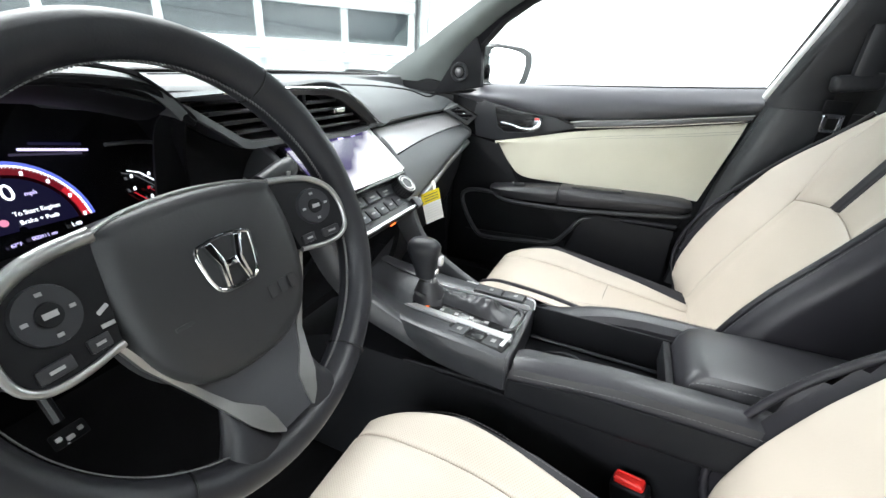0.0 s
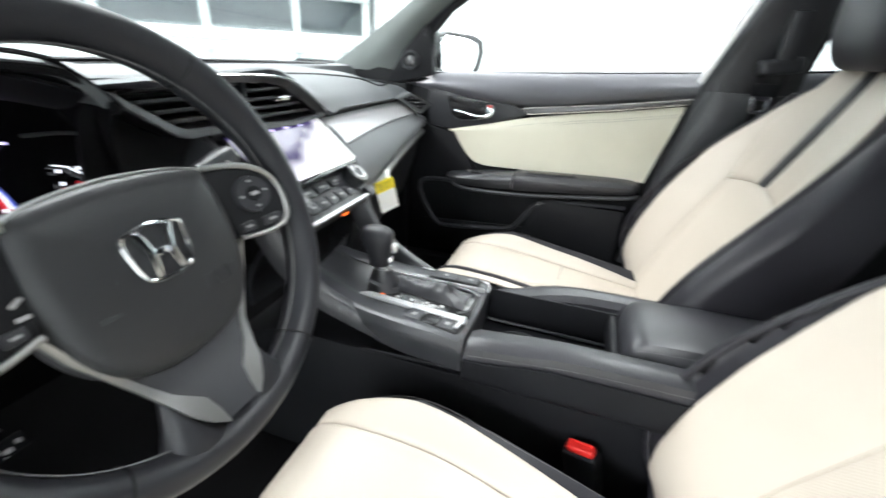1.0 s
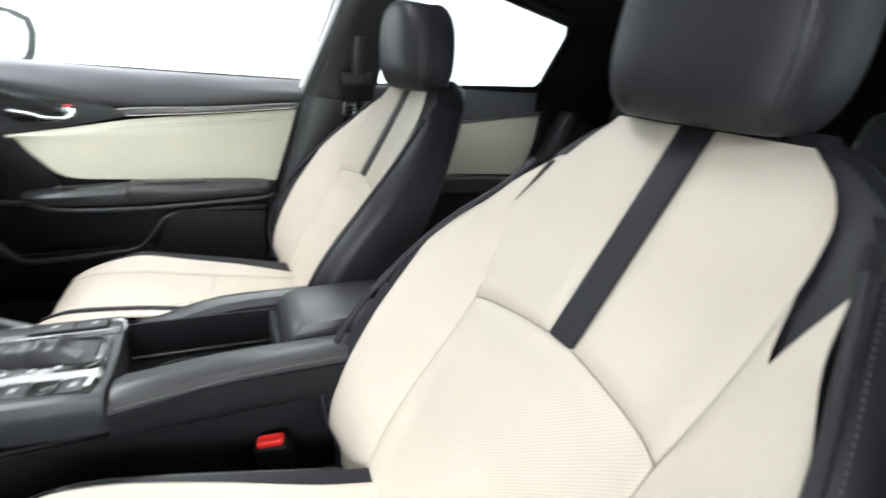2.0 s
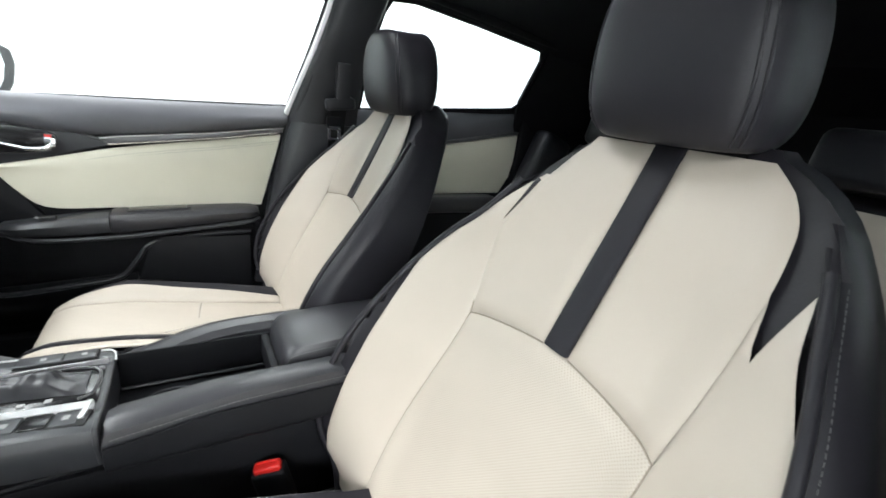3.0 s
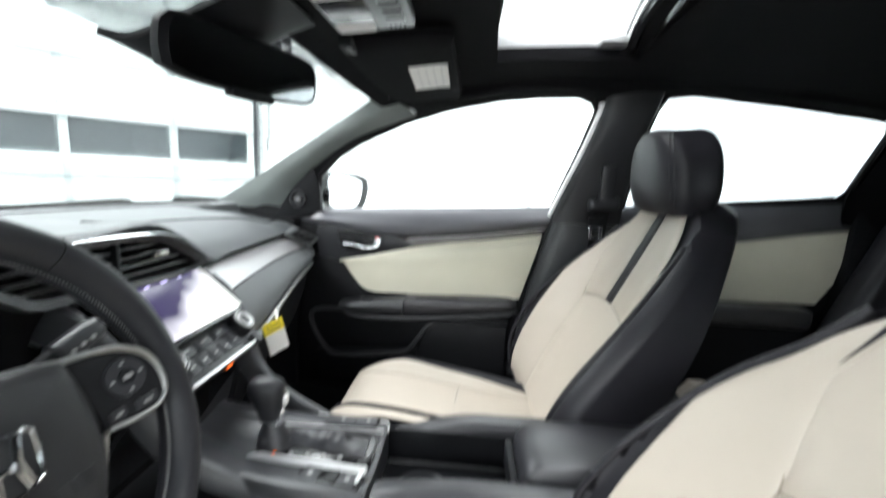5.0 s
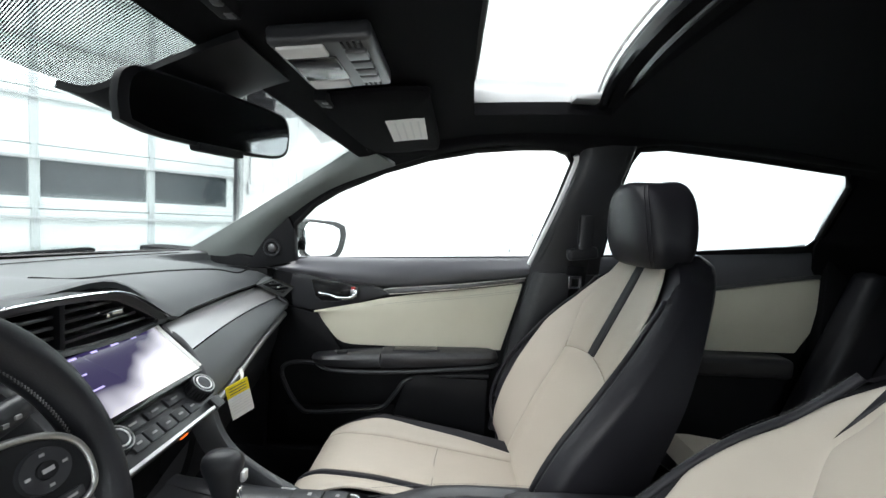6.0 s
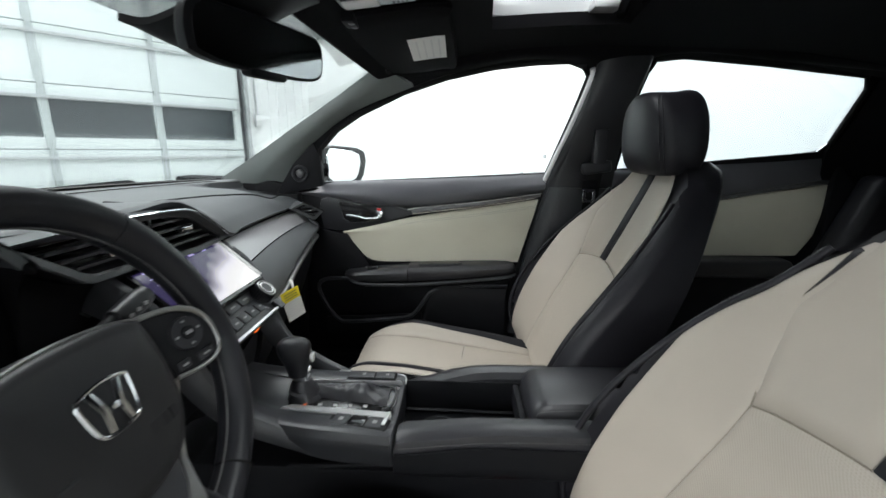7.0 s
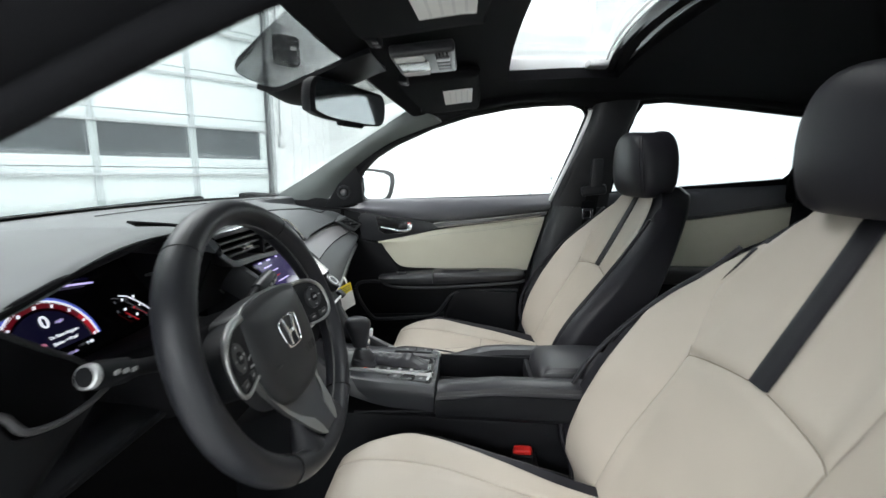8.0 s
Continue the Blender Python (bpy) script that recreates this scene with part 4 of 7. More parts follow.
# ---- rear bench ----
def build_rear_bench():
    bench = thing("rear_bench", (0, -1.0, 0.25), "ivory and black leather rear bench", "car seat")
    cush = part("cushion", sheet(lambda u, v: ((2 * u - 1) * 0.62, -0.58 - 0.50 * v, 0.515 - 0.05 * v - 0.07 * max(0, 1 - v * 8) ** 2 - 0.03 * (2 * u - 1) ** 8), 30, 20, 0.12), SEAT_BLACK, bench)
    back = part("backrest", sheet(lambda u, v: ((2 * u - 1) * (0.60 - 0.05 * v), -1.02 - 0.20 * v - 0.03 * max(0, v - 0.9) * 10, 0.46 + 0.50 * v), 30, 20, 0.12), SEAT_BLACK, bench)
    for s in (-1, 1):
        part("cushion_insert", sheet(lambda u, v, s=s: (s * (0.13 + 0.45 * u), -0.575 - 0.40 * v, 0.528 - 0.05 * v - 0.05 * max(0, 1 - v * 8) ** 2), 10, 12, 0.008), IVORY, cush, "ivory leather panel")
        part("back_insert", sheet(lambda u, v, s=s: (s * (0.13 + 0.36 * u), -1.005 - 0.18 * v, 0.50 + 0.43 * v), 10, 12, 0.008), IVORY, back, "ivory leather panel")
        part("side_bolster", rbox((s * 0.625, -1.1, 0.74), (0.09, 0.15, 0.5), 0.03, 3, Matrix.Rotation(radians(21), 3, "X")), SEAT_BLACK, back, "black leather side bolster")
        hm = Matrix.Rotation(radians(14), 3, "X")
        part("headrest", rbox((s * 0.33, -1.20, 1.03), (0.25, 0.09, 0.13), 0.035, 4, hm), SEAT_BLACK, back, "low black leather headrest")
    return bench


build_rear_bench()


# ---- passenger-side doors ----
def belt(y):
    return lerp_table([(-1.1, 1.075), (-1.0, 1.055), (-0.64, 1.018), (-0.41, 0.996), (-0.2, 0.980), (0.06, 0.962), (0.32, 0.947), (0.52, 0.938), (0.62, 0.932)], y)


def build_front_door():
    door = thing("front_door", (0.76, 0.2, 0.3), "closed front passenger door with ivory and black trim", "car door")
    shell = [(0.66, 0.33), (0.66, 0.93), (0.52, 0.925), (0.06, 0.95), (-0.2, 0.965), (-0.185, 0.88), (-0.12, 0.69), (-0.05, 0.36)]
    part("outer_skin", prism([(y, z) for y, z in shell], "x", 0.80, 0.84, 0.004), CAR_WHITE, door, "white painted outer skin")
    part("body", prism(shell, "x", 0.712, 0.80, 0.003), HARD, door)
    # soft roll under the glass
    lines = []
    for y in (0.63, 0.56, 0.45, 0.3, 0.15, 0.0, -0.1, -0.195):
        b = belt(y)
        low = lerp_table([(-0.2, 0.922), (0.0, 0.893), (0.15, 0.872), (0.24, 0.862), (0.35, 0.876), (0.45, 0.886), (0.56, 0.89), (0.63, 0.885)], y)
        o = 0.045 * smooth01((y - 0.46) / 0.17)
        lines.append([(0.737 + o, y, b + 0.002), (0.723 + o, y, b + 0.0065), (0.704 + o, y, b - 0.001), (0.686 + o, y, b - 0.020), (0.675 + o, y, (b + low) / 2 - 0.003), (0.679 + o, y, low + 0.012), (0.696 + o, y, low)])
    part("upper_trim", loft(lines, 4, 4, -0.008), SOFT, door, "black soft roll under the window")
    # brushed strip and its bright line
    strip = [(0.236, 0.861), (0.20, 0.869), (0.0, 0.892), (-0.186, 0.920), (-0.184, 0.907), (0.0, 0.877), (0.15, 0.858), (0.215, 0.848)]
    part("decor_strip", prism(strip, "x", 0.684, 0.715, 0.003), GREY, door, "brushed dark metal strip")
    part("bright_line", tube([(0.682, y, z) for y, z in ((0.238, 0.8625), (0.20, 0.8695), (0.0, 0.8925), (-0.186, 0.9205))], 0.0017, 6), SILVER, door, "thin bright line")
    part("bright_line", tube([(0.6855, y, z) for y, z in ((0.222, 0.849), (0.15, 0.8585), (0.0, 0.878), (-0.182, 0.908))], 0.0022, 6), CHROME, door, "thin bright line")
    # ivory panel, gently crowned
    top = [(0.452, 0.785), (0.33, 0.812), (0.22, 0.838), (0.1, 0.858), (0.0, 0.872), (-0.1, 0.888), (-0.178, 0.901)]
    bot = [(0.440, 0.779), (0.41, 0.735), (0.36, 0.69), (0.25, 0.686), (0.1, 0.690), (-0.03, 0.692), (-0.124, 0.692)]
    cage = []
    for (yt, zt), (yb, zb) in zip(top, bot):
        row = []
        for f in (0.0, 0.06, 0.25, 0.5, 0.75, 1.0):
            bulge = 0.0 if f in (0.0,) else (0.006 if f < 0.1 else 0.014 - 0.016 * f)
            row.append((0.694 - bulge, yt + (yb - yt) * f, zt + (zb - zt) * f))
        cage.append(row)
    ivory = part("ivory_panel", loft(cage, 4, 4, -0.006), LIFTED_IVORY, door, "stitched ivory leather door panel")
    for off in (0.018, 0.024):
        stitches([(0.6856 - 0.0005, y, z - off) for y, z in top[1:]], ivory)
    # lever bowl
    bowl = [(0.515, 0.792), (0.528, 0.86), (0.522, 0.888), (0.49, 0.900), (0.40, 0.897), (0.31, 0.882), (0.215, 0.848), (0.30, 0.822), (0.40, 0.797), (0.44, 0.787)]
    plate = part("lever_plate", prism(bowl, "x", 0.690, 0.712, 0.004), SATIN, door, "dark satin surround of the lever")
    part("lever_recess", prism([(0.462, 0.883), (0.40, 0.881), (0.345, 0.875), (0.319, 0.866), (0.316, 0.853), (0.331, 0.826), (0.38, 0.818), (0.426, 0.815), (0.448, 0.830)], "x", 0.6872, 0.700, 0.004), GLOSS, plate, "dark recess")
    part("recess_edge", tube([(0.6868, y, z) for y, z in ((0.462, 0.883), (0.448, 0.830), (0.426, 0.815), (0.38, 0.818), (0.331, 0.826), (0.316, 0.853), (0.319, 0.866), (0.345, 0.875), (0.40, 0.881))], 0.0016, 6, closed=True), CONSOLE, plate)
    part("lever", tube(curve([(0.680, 0.435, 0.842), (0.677, 0.40, 0.838), (0.674, 0.37, 0.832), (0.674, 0.34, 0.834), (0.677, 0.325, 0.842)], 5), 0.0046, 10), CHROME, plate, "chromed release lever")
    part("lock_knob", rbox((0.680, 0.328, 0.848), (0.012, 0.020, 0.022), 0.004), CHROME, plate, "chromed lock knob")
    part("lock_flag", rbox((0.683, 0.331, 0.862), (0.006, 0.013, 0.005), 0.002), RED, plate, "red unlocked mark")
    part("plate_line", tube(curve([(0.690, 0.52, 0.892), (0.687, 0.47, 0.902), (0.686, 0.36, 0.894), (0.686, 0.26, 0.868), (0.686, 0.222, 0.850)], 6), 0.002, 6), GREY, plate)
    # armrest: hard front grip, stitched pad behind it, lip below
    def arm(rows):
        loops = []
        for y, zt, zb, xi in rows:
            h = zt - zb
            loops.append([(0.702, y, zt - 0.001), (0.680, y, zt + 0.001), (xi + 0.016, y, zt), (xi + 0.006, y, zt - 0.004), (xi, y, zt - 0.35 * h), (xi + 0.002, y, zb + 0.3 * h), (xi + 0.010, y, zb), (0.702, y, zb)])
        return rings(loops)
    grip = part("armrest_grip", arm([(0.448, 0.650, 0.640, 0.672), (0.438, 0.656, 0.632, 0.655), (0.41, 0.660, 0.628, 0.642), (0.35, 0.668, 0.629, 0.634), (0.29, 0.675, 0.633, 0.631), (0.2345, 0.681, 0.637, 0.630)]), CONSOLE, door, "dark satin grip in front of the armrest")
    rest = part("armrest", arm([(0.2335, 0.680, 0.640, 0.634), (0.2315, 0.684, 0.637, 0.628), (0.226, 0.686, 0.636, 0.626), (0.15, 0.690, 0.643, 0.625), (0.05, 0.694, 0.652, 0.625), (-0.05, 0.697, 0.662, 0.626), (-0.09, 0.696, 0.667, 0.630), (-0.106, 0.692, 0.670, 0.640), (-0.113, 0.686, 0.672, 0.660)]), BLACK_LEATHER, door, "black leather armrest pad")
    tilt = Matrix.Rotation(radians(-2.3), 3, "X")
    part("grip_slot", rbox((0.664, 0.132, 0.6905), (0.036, 0.13, 0.006), 0.0025, m=tilt), GLOSS, rest, "dark grip slot")
    part("slot_edge", tube(curve([(0.645, 0.198, 0.6895), (0.643, 0.13, 0.693), (0.647, 0.066, 0.696), (0.662, 0.060, 0.696)], 4), 0.0022, 6), BLACK_LEATHER, rest)
    part("window_switch", rbox((0.660, 0.352, 0.671), (0.016, 0.032, 0.010), 0.003, m=Matrix.Rotation(radians(-6), 3, "X")), SATIN, grip, "window switch")
    part("switch_mark", rbox((0.660, 0.372, 0.6735), (0.010, 0.005, 0.004), 0.001), MARK, grip, "pale symbol bar")
    stitches([(0.6262, 0.222, 0.671), (0.6252, 0.15, 0.6755), (0.6252, 0.05, 0.681), (0.6262, -0.05, 0.686)], rest, 0.0007)
    part("pull_lip", tube(curve([(0.670, 0.435, 0.634), (0.646, 0.40, 0.623), (0.634, 0.33, 0.622), (0.631, 0.2, 0.628), (0.631, 0.05, 0.643), (0.634, -0.08, 0.658), (0.655, -0.112, 0.662)], 6), 0.0055, 8), CONSOLE, grip, "dark satin lip under the armrest")
    # lower half with pocket
    low = [(0.60, 0.36), (0.56, 0.80), (0.44, 0.775), (0.36, 0.66), (0.0, 0.665), (-0.108, 0.66), (-0.05, 0.42), (-0.03, 0.36)]
    lower = part("lower_panel", prism(low, "x", 0.695, 0.716, 0.004), HARD, door, "black grained lower door panel")
    rim = curve([(0.662, 0.37, 0.632), (0.660, 0.49, 0.633), (0.655, 0.53, 0.612), (0.650, 0.515, 0.56), (0.648, 0.47, 0.497), (0.648, 0.43, 0.487), (0.648, 0.30, 0.500), (0.648, 0.225, 0.513), (0.650, 0.185, 0.56), (0.655, 0.15, 0.60), (0.662, 0.05, 0.615), (0.668, -0.09, 0.618)], 6)
    part("pocket_rim", tube(rim, 0.0065, 8), SATIN, lower, "dark satin rim of the door pocket")
    def pocket(u, v):
        k = v
        y = 0.51 - 0.32 * u
        z = 0.50 - 0.12 * k + 0.02 * u
        return (0.652 - 0.004 * math.sin(math.pi * k) + 0.03 * k * k, y, z)
    part("pocket_wall", sheet(pocket, 12, 6, 0.006), HARD, lower, "black door pocket")
    part("lower_bulge", loft([[(0.652, y, 0.612 if y < 0.15 else 0.50), (0.646, y, 0.56 if y < 0.15 else 0.48), (0.655, y, 0.45), (0.69, y, 0.37)] for y in (0.19, 0.14, 0.05, -0.05, -0.085)], 4, 3, -0.006), HARD, lower)
    # sail trim with tweeter
    sail = part("sail_trim", prism([(0.66, 0.905), (0.60, 0.912), (0.505, 0.936), (0.512, 1.03), (0.53, 1.07), (0.60, 1.0)], "x", 0.672, 0.70, 0.006), HARD, door, "black corner trim")
    ring = [(0.668, 0.575 + 0.022 * math.cos(a), 0.972 + 0.022 * math.sin(a)) for a in (2 * math.pi * k / 24 for k in range(24))]
    tw = part("tweeter", tube(ring, 0.005, 8, closed=True), SATIN, sail, "round tweeter ring")
    bm = bmesh.new()
    bmesh.ops.create_uvsphere(bm, u_segments=16, v_segments=8, radius=0.014, matrix=Matrix.Translation((0.668, 0.575, 0.972)) @ Matrix.Diagonal((0.5, 1, 1, 1)))
    part("tweeter_cone", bm, GREY, tw, "grey tweeter dome")
    return door


build_front_door()


def build_rear_door(s):
    door = thing("rear_door", (0.76 * s, -0.75, 0.3), "closed rear car door with ivory and black trim", "car door", "rear doors")
    S = lambda p: (p[0] * s, p[1], p[2])
    shell = [(-0.38, 0.33), (-0.38, 0.965), (-0.64, 0.985), (-1.0, 1.03), (-1.06, 1.04), (-1.06, 0.6), (-0.85, 0.33)]
    part("outer_skin", prism(shell, "x", 0.80 * s, 0.84 * s, 0.004), CAR_WHITE, door, "white painted outer skin")
    part("body", prism(shell, "x", 0.712 * s, 0.80 * s, 0.003), HARD, door)
    lines = []
    stops = (-0.385, -0.55, -0.72, -0.9, -1.07)
    rear_line = lambda y: lerp_table([(-1.07, 0.966), (-0.9, 0.937), (-0.738, 0.907), (-0.55, 0.885), (-0.385, 0.874)], y)
    for y in (-0.385, -0.5, -0.65, -0.8, -0.95, -1.07):
        b = belt(y)
        lines.append([S(p) for p in ((0.735, y, b - 0.002), (0.712, y, b + 0.002), (0.694, y, b - 0.012), (0.684, y, (b + rear_line(y)) / 2 + 0.012), (0.688, y, rear_line(y) + 0.012))])
    part("upper_trim", loft(lines, 4, 4, -0.008 * s), SOFT, door, "black soft roll under the window")
    part("decor_strip", prism([(y, rear_line(y) + 0.014) for y in stops] + [(y, rear_line(y) + 0.002) for y in stops[::-1]], "x", 0.682 * s, 0.71 * s, 0.003), GREY, door, "brushed dark metal strip")
    part("ivory_panel", prism([(y, rear_line(y)) for y in stops] + [(-1.04, 0.80), (-1.0, 0.735), (-0.385, 0.722)], "x", 0.684 * s, 0.71 * s, 0.006), LIFTED_IVORY, door, "ivory leather door panel")
    part("armrest", rbox((0.665 * s, -0.68, 0.70), (0.08, 0.56, 0.06), 0.02, 3), BLACK_LEATHER, door, "black leather armrest")
    part("lower_panel", prism([(-0.385, 0.36), (-0.385, 0.72), (-1.0, 0.735), (-0.98, 0.6), (-0.8, 0.36)], "x", 0.69 * s, 0.715 * s, 0.005), HARD, door, "black grained lower door panel")
    return door


build_rear_door(1)
build_rear_door(-1)


def build_wing_mirror():
    wing = thing("wing_mirror", (0.80, 0.5, 0.93), "white-backed exterior mirror with black frame", "wing mirror")
    m = Matrix.Translation((0.88, 0.565, 0)) @ Matrix.Rotation(radians(-36), 4, "Z")
    face = [(0.0, 1.02), (0.008, 1.046), (0.025, 1.053), (0.13, 1.046), (0.165, 1.033), (0.172, 1.0), (0.16, 0.955), (0.145, 0.932), (0.12, 0.922), (0.03, 0.924), (0.01, 0.94)]
    grow = lambda f: [(0.085 + (x - 0.085) * f, 0.988 + (z - 0.988) * f) for x, z in face]
    part("housing", prism(grow(1.0), "y", 0.02, 0.11, 0.022, 4, m), CAR_WHITE, wing, "white painted housing")
    part("bezel", prism([(x + 0.011, z) for x, z in grow(1.13)], "y", -0.012, 0.03, 0.008, 3, m), GLOSS, wing, "gloss black bezel")
    part("mirror_glass", prism([(x - 0.004, z) for x, z in grow(0.92)], "y", -0.0145, 0.01, 0.002, 1, m), MIRROR, wing, "silvered mirror glass")
    part("foot", prism([(0.76, 0.93), (0.90, 0.945), (0.90, 0.985), (0.76, 0.99)], "y", 0.575, 0.63, 0.010, 3), GLOSS, wing, "gloss black foot")
    return wing


build_wing_mirror()


# ---- dashboard ----
def dash_front(x):
    """Where the top pad ends over the passenger: y, z."""
    return (lerp_table([(0.12, 0.520), (0.138, 0.524), (0.616, 0.592), (0.655, 0.592), (0.69, 0.556), (0.70, 0.54)], x), lerp_table([(0.12, 0.890), (0.138, 0.889), (0.616, 0.873), (0.655, 0.886), (0.69, 0.864), (0.70, 0.852)], x))


def hood_z(x):
    return lerp_table([(-0.745, 0.925), (-0.66, 0.937), (-0.60, 0.947), (-0.558, 0.954), (-0.527, 0.963), (-0.48, 0.975), (-0.427, 0.983), (-0.373, 0.984), (-0.33, 0.980), (-0.30, 0.974), (-0.285, 0.960), (-0.262, 0.938)], x)


def build_dashboard():
    dash = thing("dashboard", (0, 0.8, 0.6), "black soft dashboard with brushed decor and vents", "dashboard")
    # top sheet from the windscreen to the brow line
    cage = []
    for x in (-0.745, -0.66, -0.60, -0.55, -0.50, -0.45, -0.40, -0.35, -0.30, -0.268, -0.252, -0.19, -0.05, 0.08, 0.145, 0.22, 0.35, 0.5, 0.6, 0.655, 0.685, 0.70):
        yb = 1.07 - 0.39 * x * x
        if x > 0.1:
            yf, zf = dash_front(x)
            fall = smooth01((x - 0.46) / 0.2)
            mid = [(x, yf + 0.10, 0.938 - 0.034 * fall), (x, yf + 0.03, zf + 0.030 - 0.014 * fall), (x, yf, zf)]
            zt = 0.945 - 0.028 * fall
        elif x > -0.26:
            yf, zf = 0.565, 0.945
            mid = [(x, 0.62, 0.957), (x, 0.585, 0.960), (x, 0.572, 0.955)]
            zt = 0.947
        else:
            h = hood_z(x)
            mid = [(x, 0.58, h + 0.001), (x, 0.52, h + 0.001), (x, 0.502, h - 0.003)]
            zt = h - 0.012
        cage.append([(x, yb, 0.945), (x, yb - 0.10, 0.949), (x, (yb + mid[0][1]) / 2, zt)] + mid)
    part("top_pad", loft(cage, 5, 5, -0.010), DASH, dash, "dark grey grained soft top")
    # crease across the pad, running out at the door
    bed = BVHTree.FromBMesh(loft(cage, 5, 5))
    crease = [(x, y, bed.ray_cast(Vector((x, y, 1.2)), Vector((0, 0, -1)))[0].z) for x, y in ((q.x, q.y) for q in curve([(0.10, 0.735, 0), (0.18, 0.70, 0), (0.275, 0.672, 0), (0.36, 0.655, 0), (0.46, 0.648, 0), (0.58, 0.648, 0), (0.68, 0.640, 0)], 6))]
    part("pad_crease", tube(crease, 0.0030, 6), HARD, dash, "dark crease across the soft top")
    part("screen_seam", tube(curve([(x, 0.93 - 0.33 * x * x, 0.951) for x in (-0.02, 0.1, 0.2, 0.4, 0.6)], 5), 0.0014, 6), RUBBER, dash)
    # passenger fascia: brushed decor, padded panel, bright strip, glove box
    rows_ = (0.135, 0.2, 0.3, 0.42, 0.54, 0.616, 0.672)
    decor, padp, under, lip, shade_band, ends = [], [], [], [], [], []
    for x in rows_:
        yf, zf = dash_front(x)
        y1, z1 = lerp_table([(0.13, 0.492), (0.3, 0.522), (0.5, 0.548), (0.672, 0.556)], x), lerp_table([(0.13, 0.826), (0.3, 0.829), (0.5, 0.829), (0.672, 0.826)], x)
        y2, z2 = lerp_table([(0.13, 0.452), (0.262, 0.470), (0.45, 0.501), (0.672, 0.530)], x), lerp_table([(0.13, 0.735), (0.262, 0.748), (0.45, 0.768), (0.672, 0.790)], x)
        shade_band.append([(x, yf + 0.006, zf - 0.001), (x, yf + 0.016, zf - 0.006), (x, yf + 0.016, zf - 0.014), (x, yf + 0.008, zf - 0.017)])
        decor.append([(x, yf + 0.010, zf - 0.014), (x, yf + 0.003, zf - 0.019), (x, (yf + y1) / 2 + 0.008, (zf + z1) / 2), (x, y1, z1)])
        padp.append([(x, y1 - 0.001, z1 - 0.003), (x, y1 - 0.008, z1 - 0.010), (x, (y1 + y2) / 2 - 0.012, (z1 + z2) / 2), (x, y2 - 0.003, z2 + 0.012), (x, y2, z2)])
        lip.append([(x, y2 + 0.008, z2 - 0.008), (x, y2 - 0.001, z2 - 0.011), (x, y2 - 0.003, z2 - 0.018), (x, y2 + 0.002, z2 - 0.024), (x, y2 + 0.012, z2 - 0.026)])
        ends = [(yf + 0.004, zf - 0.002), (yf, zf - 0.02), ((yf + y1) / 2, (zf + z1) / 2), (y1 - 0.004, z1 - 0.006), ((y1 + y2) / 2 - 0.010, (z1 + z2) / 2), (y2 + 0.004, z2)]
        under.append([(x, y2 + 0.006, z2 - 0.006), (x, y2 + 0.016, z2 - 0.03), (x, y2 + 0.035, z2 - 0.12), (x, y2 + 0.09, z2 - 0.24), (x, y2 + 0.2, z2 - 0.32)])
    part("decor_panel", loft(decor, 4, 5, 0.006), DECOR, dash, "brushed dark metal decor panel")
    part("padded_panel", loft(padp, 4, 5, 0.008), DASH, dash, "dark grey padded panel")
    # black strip set in for the shade of the overhanging top
    part("shadow_gap", loft(shade_band, 4, 3, 0.004), HARD, dash, "black recess under the soft top")
    part("bright_strip", loft(lip, 4, 4, 0.004), TRIM, dash, "satin silver strip under the fascia")
    part("glove_box", loft(under, 4, 5, 0.01), HARD, dash, "black glove box lid")
    # end cap with the passenger's outer vent
    part("end_cap", loft([[(x, y + back, z) for y, z in ends] for x, back in ((0.670, 0.001), (0.684, 0.003), (0.695, 0.012), (0.701, 0.032), (0.703, 0.07))], 4, 4, 0.006), DASH, dash, "dark grey rounded end of the fascia")
    vm = Matrix.Translation((0.650, 0.560, 0.858)) @ Matrix.Rotation(radians(-38), 4, "Z")
    vent = part("outer_vent", prism([(-0.056, 0.012), (-0.012, 0.029), (0.062, -0.006), (0.028, -0.033)], "y", -0.010, 0.030, 0.003, 2, vm), DASH, dash, "side air vent")
    part("vent_throat", prism([(-0.040, 0.012), (-0.010, 0.021), (0.046, -0.006), (0.024, -0.021)], "y", -0.0115, 0.0, 0.002, 1, vm), HARD, vent)
    for x, z, wide in ((-0.004, 0.012, 0.034), (0.004, 0.001, 0.052), (0.018, -0.011, 0.034)):
        part("slat", slat_at(vm, x, -0.014, z, wide), SATIN, vent)
    part("vent_knob", slat_at(vm, 0.006, -0.017, 0.001, 0.013), CHROME, vent, "bright slider")
    part("vent_line", tube(curve([vm @ Vector(p) for p in ((-0.011, -0.0105, 0.0285), (0.03, -0.0105, 0.0095), (0.0610, -0.0105, -0.006))], 4), 0.0020, 6), GLOSS, vent)
    part("pillar_foot", prism([(0.63, 0.86), (0.63, 0.937), (0.70, 0.95), (1.0, 0.957), (1.0, 0.86)], "x", 0.694, 0.78, 0.01), HARD, dash, "dark corner under the windscreen pillar")
    part("end_block", prism([(0.70, 0.50), (0.70, 0.885), (1.0, 0.915), (1.0, 0.5)], "x", 0.60, 0.735, 0.01), HARD, dash, "black side of the dashboard")
    return dash


def slat_at(m, x, y, z, wide):
    bm = rbox((x, y, z), (wide, 0.006, 0.004), 0.0015, 1)
    bm.transform(m)
    return bm


build_dashboard()


